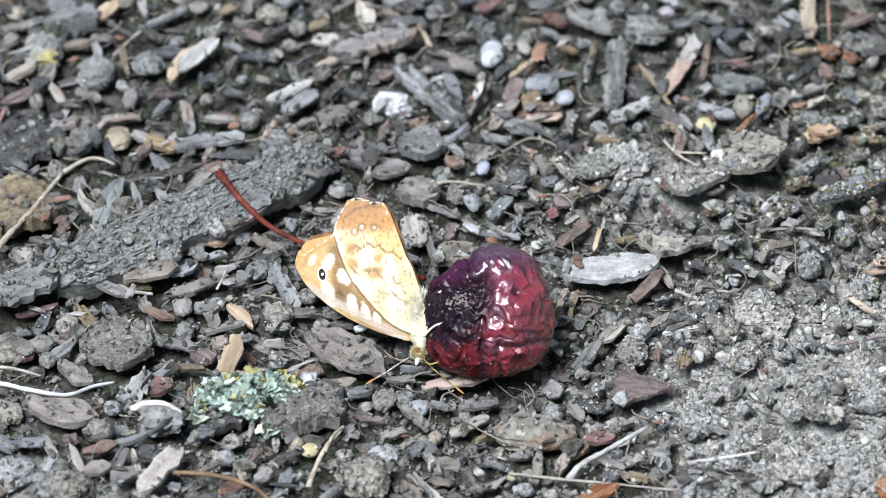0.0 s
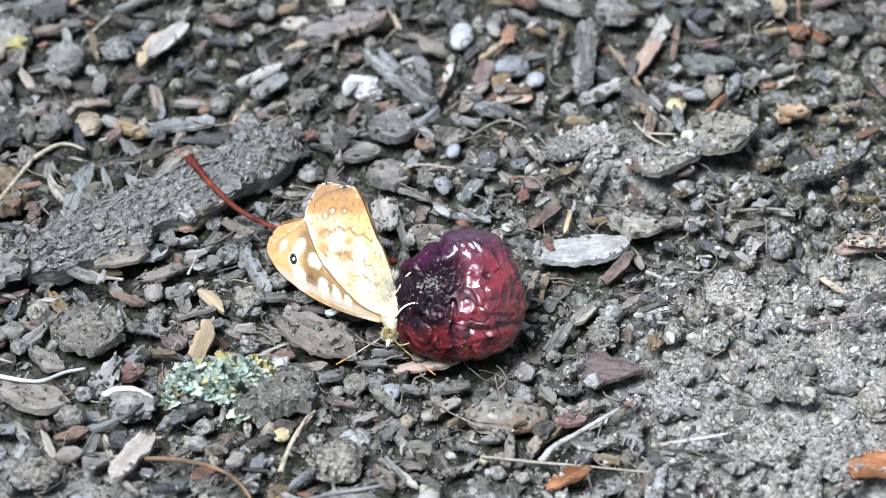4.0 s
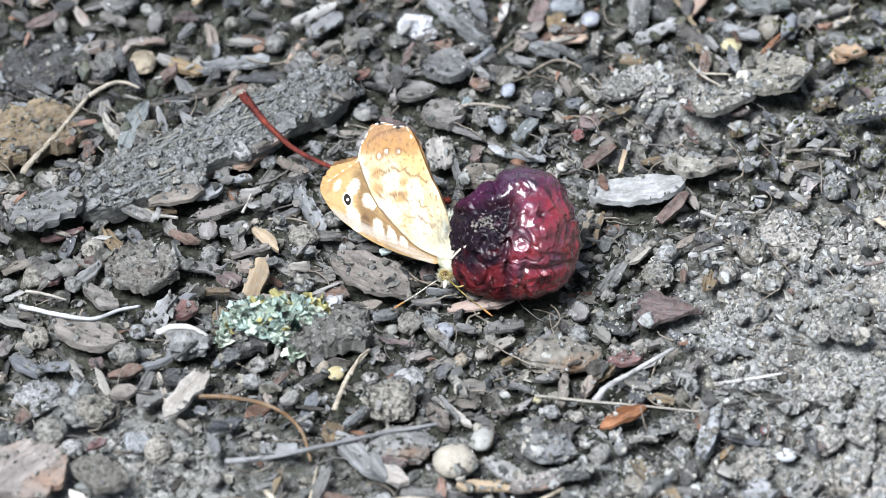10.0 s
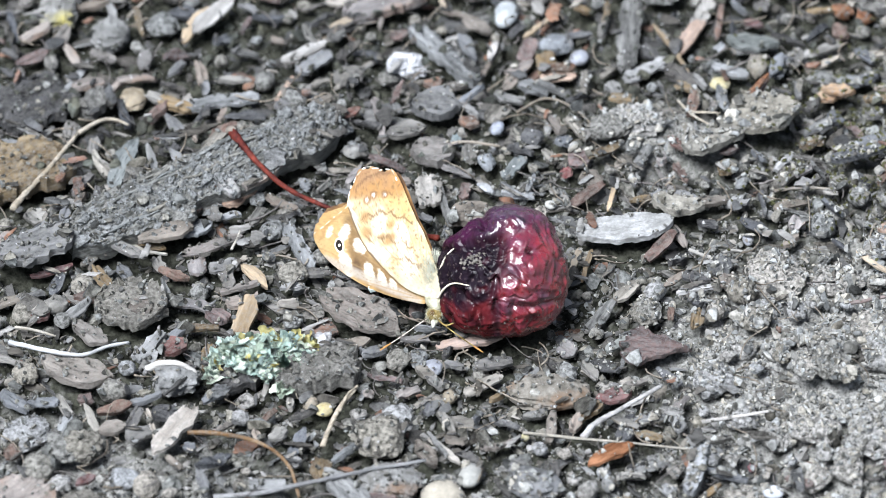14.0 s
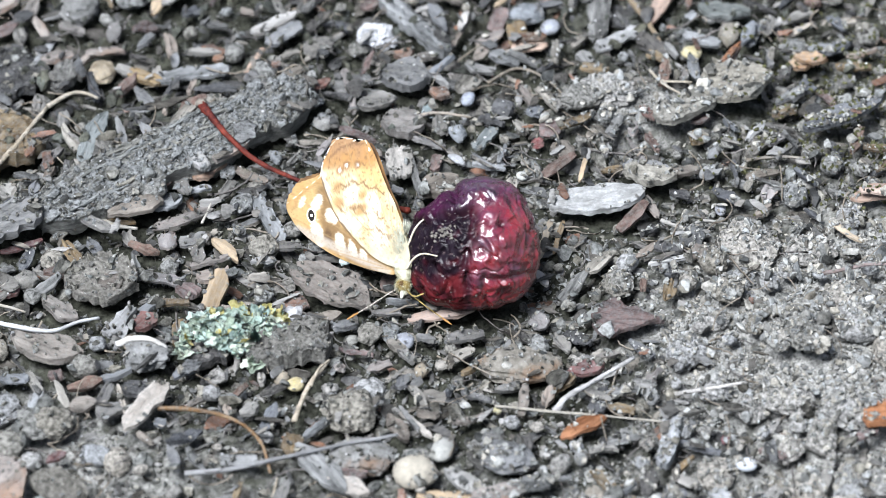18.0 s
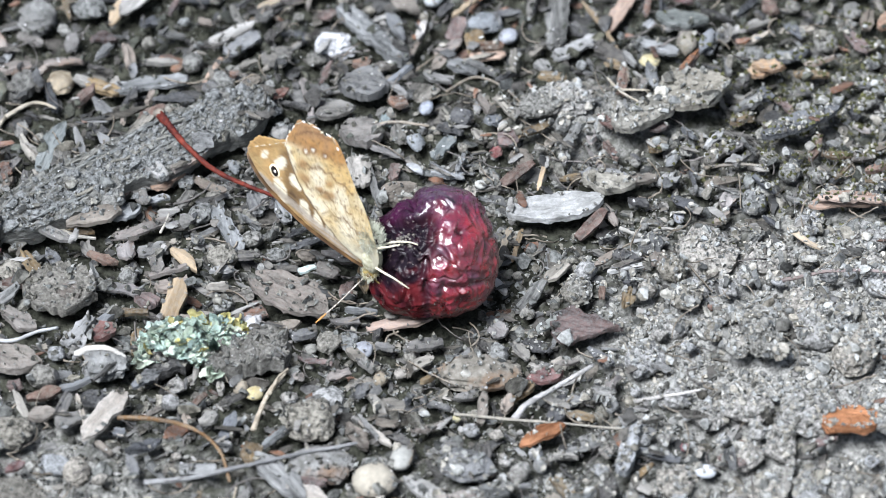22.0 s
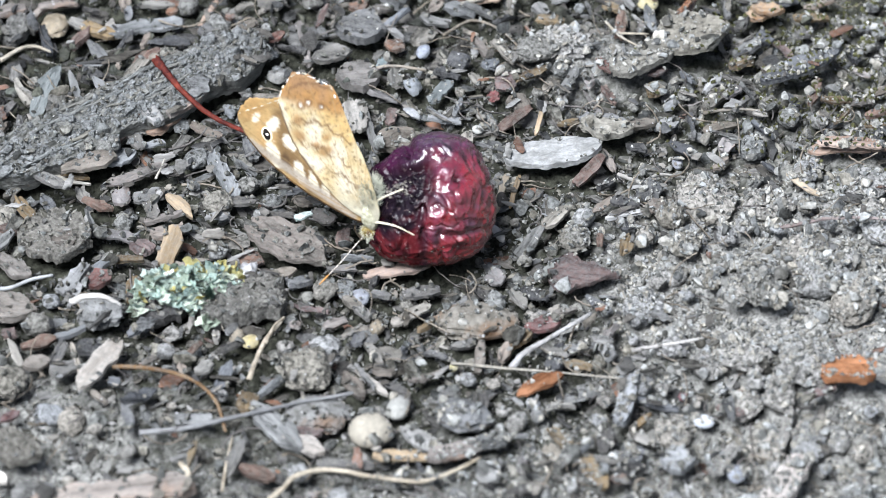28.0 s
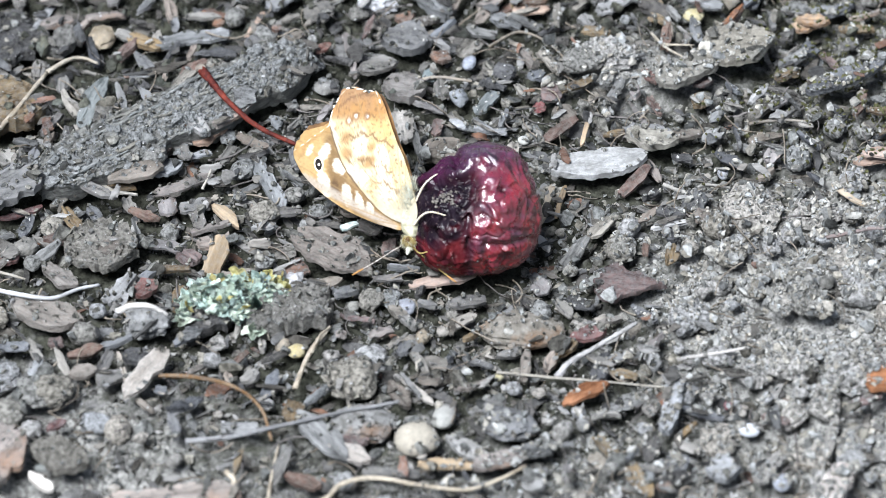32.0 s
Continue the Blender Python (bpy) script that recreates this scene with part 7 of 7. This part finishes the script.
def shards(name, n, length, mat, label, over=0.02, tilt=0.7, up=0.4, damp=None, shrink=-0.2):
    """Broken flat bits of bark and wood, lying across each other."""
    pts = spread(n, shrink, over=over)
    dry = np.array([dryness(x, y) for x, y in pts])
    pts = pts[rng.uniform(0, 1, len(pts)) > 0.85 * dry]
    loam = 0.75 * np.exp(-((pts[:, 0] - 66) / 20) ** 2 - ((pts[:, 1] - 14) / 26) ** 2) + 0.6 * np.exp(-((pts[:, 0] - 28) / 13) ** 2 - ((pts[:, 1] - 15) / 9) ** 2)
    pts = pts[rng.uniform(0, 1, len(pts)) > loam]
    if damp is not None:
        wet = rng.uniform(0, 1, len(pts)) < 0.15 + dampness(pts)
        pts = pts[wet == damp]
    m = len(pts)
    s = length * np.exp(rng.normal(0, 0.4, m))
    sc = np.stack([s, s * rng.uniform(0.25, 0.8, m), s * rng.uniform(0.14, 0.32, m)], 1)
    z = top_z(pts) + up * rng.uniform(0.0, 1.0, m)
    stuff(name, ICO2 if length > 0.8 else ICO1, sc, turns(m, tilt), np.c_[pts, z], mat, 0.14, label, "bark litter", 1.0)


def plate(nx=7, ny=3):
    v, f = [], []
    for side in (1, -1):
        for i in range(nx + 1):
            for j in range(ny + 1):
                a, b = -1 + 2 * i / nx, -1 + 2 * j / ny
                k = 1 - 0.5 * abs(a) ** 2.5 + 0.12 * math.sin(5 * a + 3 * b)
                v.append((a, b * k, side * (1 if abs(a) < 0.9 else 0.5)))
    w, k = ny + 1, (nx + 1) * (ny + 1)
    for i in range(nx):
        for j in range(ny):
            a = i * w + j
            f += [(a, a + w, a + w + 1, a + 1), (k + a, k + a + 1, k + a + w + 1, k + a + w)]
        a = i * w
        f += [(a, k + a, k + a + w, a + w), (a + ny, a + w + ny, k + a + w + ny, k + a + ny)]
    for j in range(ny):
        f += [(j, j + 1, k + j + 1, k + j), (nx * w + j, k + nx * w + j, k + nx * w + j + 1, nx * w + j + 1)]
    return np.array(v, float), np.array(f)


PLATE = plate()


def litter(name, n, length, width, thick, mat, label, category, shrink=-0.3, tilt=0.45, up=0.5):
    pts = spread(n, shrink)
    pts = pts[rng.uniform(0, 1, len(pts)) > 0.85 * np.array([dryness(x, y) for x, y in pts])]
    m = len(pts)
    s = np.minimum(np.exp(rng.normal(0, 0.45, m)), 1.9)
    sc = np.stack([length * s, width * s * rng.uniform(0.5, 1.5, m), thick * rng.uniform(0.7, 1.5, m)], 1)
    z = top_z(pts) + 0.4 * up + rng.uniform(0, 0.5, m)
    stuff(name, PLATE, sc, turns(m, tilt), np.c_[pts, z], mat, 0.13, label, category)


def rootlets(name, n, mat, label):
    verts, faces = [], []
    for x, y in spread(n, -0.5):
        a, l = rng.uniform(0, 6.28), rng.uniform(2, 8)
        bend, r = rng.normal(0, 0.18), rng.uniform(0.06, 0.16)
        z = ground_z(x, y) + rng.uniform(0.9, 1.9)
        o = len(verts)
        for i in range(9):
            t = i / 8
            for k in range(3):
                q = 2.09 * k
                verts.append(((x + math.cos(q) * r) * MM, (y + math.sin(q) * r * 0.6) * MM, (z + math.sin(q) * r) * MM))
            if i:
                for k in range(3):
                    faces.append((o + 3 * i - 3 + k, o + 3 * i - 3 + (k + 1) % 3, o + 3 * i + (k + 1) % 3, o + 3 * i + k))
            a += bend
            x += math.cos(a) * l / 8
            y += math.sin(a) * l / 8
            z += rng.normal(0, 0.12)
    tagged(new(name, mesh_from(name, verts, faces, mat)), label, "rootlets", kind="stuff")


def scatter_things():
    """More clods and chips of the same kinds, each a thing of its own, in the spaces left between."""
    global FEET
    r = random.Random(21)
    spots = spread(5200, 1.3, -70, 76, -76, 66, 9.0)
    spots = spots[np.hypot(spots[:, 0] - 19, spots[:, 1] + 10) > 9]
    taken = []
    for x, y in spots:
        if any((x - a) ** 2 + (y - b) ** 2 < 2.9 ** 2 for a, b in taken):
            continue
        taken.append((x, y))
        k = len(taken)
        z = bump_at(x, y)
        if dryness(x, y) > 0.5 and k % 2:
            continue
        if k % 5 == 0 or dryness(x, y) > 0.5:
            a = r.choice((0.8, 0.9, 1.1, 1.3, 1.5, 1.9, 2.4)) * r.uniform(0.9, 1.1)
            front = y < -34 or (x > 25 and y < -15)
            stone("soil_clod", x, y, z + 0.3, a, a * r.uniform(0.7, 1.1), a * r.uniform(0.65, 0.9), r.uniform(0, 360), "palesoil" if front and r.random() < 0.75 else "soil", 500 + k,
                  "pale crumbly clod of dry soil" if front else "small grey crumbly clod of soil", "soil clod", rough=r.uniform(0.09, 0.15), group="soil clods")
        else:
            mat = r.choice(("grey", "grey", "slate", "tangrey", "brown", "palegrey", "dark", "dark", "slatedark", "redbrown", "pinkgrey", "rot"))
            words = {"grey": "small grey weathered wood chip", "slate": "small slate-grey wood flake", "tangrey": "small dull brown wood chip", "brown": "small dark brown bark scrap",
                     "palegrey": "small pale grey wood splinter", "dark": "small dark damp bark scrap", "pinkgrey": "small pinkish-grey wood chip", "slatedark": "small dark slate-grey bark shard", "redbrown": "small red-brown bark shard", "rot": "small yellow-brown rotten wood bit"}[mat]
            kind = "bark_scrap" if "bark" in words else "wood_splinter" if "splinter" in words or "flake" in words else "wood_chip"
            chip(kind, x, y, z + 1.0, r.uniform(0, 180), r.uniform(2.4, 6.0), r.uniform(0.9, 2.9), r.uniform(0.5, 1.1), mat, r.choice(("rect", "shard", "shard", "shard")), 500 + k,
                 words, kind.replace("_", " "), tilt=r.gauss(0, 10), roll=r.gauss(0, 16), ragged=0.15, group=kind.replace("_", " ") + "s")
        if k >= 760:
            break
    FEET = np.array(FOOT)


def dusting(n):
    """Soil grit stuck on the crusted bark, as a part of each piece."""
    area = sum(q[2] * q[3] for q in CRUSTED)
    for ob, top, half, wide in CRUSTED:
        if half * wide < 14:
            continue
        k = max(8, int(n * half * wide / area))
        uv = rng.uniform(-0.92, 0.92, (k, 2))
        uv = uv[(np.abs(uv) ** 3).sum(1) < 0.85]
        k = len(uv)
        s = 0.40 * np.exp(rng.normal(0, 0.45, k))
        at = np.c_[uv[:, 0] * half, uv[:, 1] * wide, np.full(k, top) + rng.uniform(-0.2, 0.2, k)]
        me = heap("soil_crust", ICO1, s[:, None] * rng.uniform(0.6, 1.3, (k, 3)) * np.array([1, 1, 0.6]), turns(k), at, CRUMB, 0.2)
        crusting = new("soil_crust", me)
        crusting.parent = ob
        tagged(crusting, "grey soil grit stuck on bark", kind="stuff")


scatter_things()
TREE = surface_tree()
dusting(500)
shards("bark_shards", 2600, 1.15, SHARD, "broken grey bits of bark and wood", damp=False)
shards("damp_bark_shards", 3000, 1.15, DARK_SHARD, "broken dark damp bits of bark", damp=True)
shards("small_bark_shards", 9000, 0.62, SHARD, "small broken grey bits of bark", damp=False, up=0.6)
shards("small_damp_shards", 8000, 0.62, DARK_SHARD, "small broken dark damp bits of bark", damp=True, up=0.6)
crumbs("soil_grit", 40000, 0.30, CRUMB, "fine dark grey soil grit", up=0.3, over=0.34)
crumbs("wet_soil_grit", 36000, 0.31, WET_CRUMB, "fine dark wet soil grit", over=0.06)
crumbs("wet_soil_crumbs", 5000, 0.72, WET_CRUMB, "dark wet crumbs of soil", base=ICO2, rough=0.15)
crumbs("soil_crumbs", 6500, 0.70, CRUMB, "small dark grey crumbs of damp soil", base=ICO2, rough=0.15)
crumbs("pale_soil_crumbs", 9000, 0.50, PALE_CRUMB, "pale grey dry soil crumbs clumped together", pale=True, base=ICO2, rough=0.14, shrink=-0.5, over=0.7)
crumbs("pale_soil_grit", 44000, 0.26, PALE_CRUMB, "pale grey dry soil grit", pale=True, rough=0.2, shrink=-0.8, up=0.2, over=0.9)
crumbs("mineral_grit", 11000, 0.11, WOOD["mineral"], "tiny pale mineral grains in the soil", over=0.3)
along, aside = rng.uniform(-24, 23, 2300), rng.normal(-2.6, 2.4, 2300)
on_strip = np.c_[-35.9 + 0.80 * along - 0.60 * aside, 5.0 + 0.60 * along + 0.80 * aside]
stuff("strip_soil_grit", ICO1, 0.20 * np.exp(rng.normal(0, 0.55, (2300, 1))) * rng.uniform(0.6, 1.2, (2300, 3)), turns(2300), np.c_[on_strip, top_z(on_strip) + 0.05], WOOD["soil"], 0.25, "grey soil grit caked on the bark strip", "soil")
moss = spread(11000, -0.8, 34, 84, -14, 50, over=0.15)
moss = moss[rng.uniform(0, 1, len(moss)) < np.exp(-((moss[:, 0] - 66) / 17) ** 2 - ((moss[:, 1] - 13) / 18) ** 2)]
stuff("moss_specks", ICO1, rng.uniform(0.12, 0.36, (len(moss), 3)), turns(len(moss)), np.c_[moss, top_z(moss) + 0.1], WOOD["green"], 0.25, "tiny specks of green moss on soil", "moss")
litter("wood_litter", 1700, 1.25, 0.27, 0.15, LITTER, "small weathered grey and brown wood scraps", "wood litter")
litter("bark_litter", 700, 0.9, 0.55, 0.18, LITTER, "small flat grey bark scraps", "bark litter")
litter("rust_litter", 330, 1.0, 0.34, 0.14, BROWN_BIT, "small rust-brown scales and scraps", "bark litter")
litter("pale_litter", 320, 1.0, 0.32, 0.12, WOOD["palegrey"], "small pale splinters", "wood litter")
rootlets("dark_rootlets", 420, WOOD["brown"], "fine dark brown rootlets in the soil")
rootlets("rootlets", 420, WOOD["tanstem"], "fine tan rootlets in the soil")

def swung(degrees):
    return pose(0, (3 - 0.4 * degrees) * MM, 0) @ pose(0, 0, 0, 0, -1, degrees) @ pose(0, -3 * MM, 0)


def motions():
    walk(butterfly, [
        (0, pose(-0.00350, -0.02786, 0.00448, 38.5, -17.5, -18.4)),
        (6, pose(-0.00354, -0.02786, 0.00497, 36.1, -19.1, -18.2)),
        (10, pose(-0.00322, -0.02786, 0.00439, 38.2, -17.8, -17.2)),
        (13, pose(-0.00315, -0.02787, 0.00383, 40.9, -23.9, -19.9)),
        (16, pose(-0.00357, -0.02787, 0.00440, 38.8, -24.7, -22.0)),
        (18.0, pose(-0.00357, -0.02787, 0.00440, 38.8, -24.7, -22.0)),
        (18.13, pose(-0.00285, -0.02786, 0.00950, 89.3, 6.4, -30.9)),
        (20, pose(-0.00283, -0.02786, 0.00926, 88.0, 6.4, -29.3)),
        (23, pose(-0.00222, -0.02786, 0.00821, 86.1, 1.4, -27.9)),
        (24, pose(-0.00229, -0.02785, 0.00928, 89.3, 4.1, -23.6)),
        (25, pose(-0.00188, -0.02786, 0.00725, 82.8, -0.4, -27.4)),
        (28, pose(-0.00209, -0.02785, 0.00637, 75.9, -0.6, -20.7)),
        (29, pose(-0.00221, -0.02785, 0.00646, 76.1, 0.1, -20.4)),
        (31, pose(-0.00298, -0.02786, 0.00573, 43.0, -21.2, -25.4)),
        (32, pose(-0.00287, -0.02786, 0.00614, 40.2, -21.5, -23.4)),
    ])
    for w, share in zip(FAR_WINGS, (1.0, 0.8)):
        walk(w, [(t, swung(a * share)) for t, a in ((0, -1.2), (10, -1.2), (18.0, -1.2), (18.13, 2.4), (23, 2.2), (25, 2.0), (28, 1.0), (30, 0.0), (31, -1.2), (32, -1.2))])


motions()
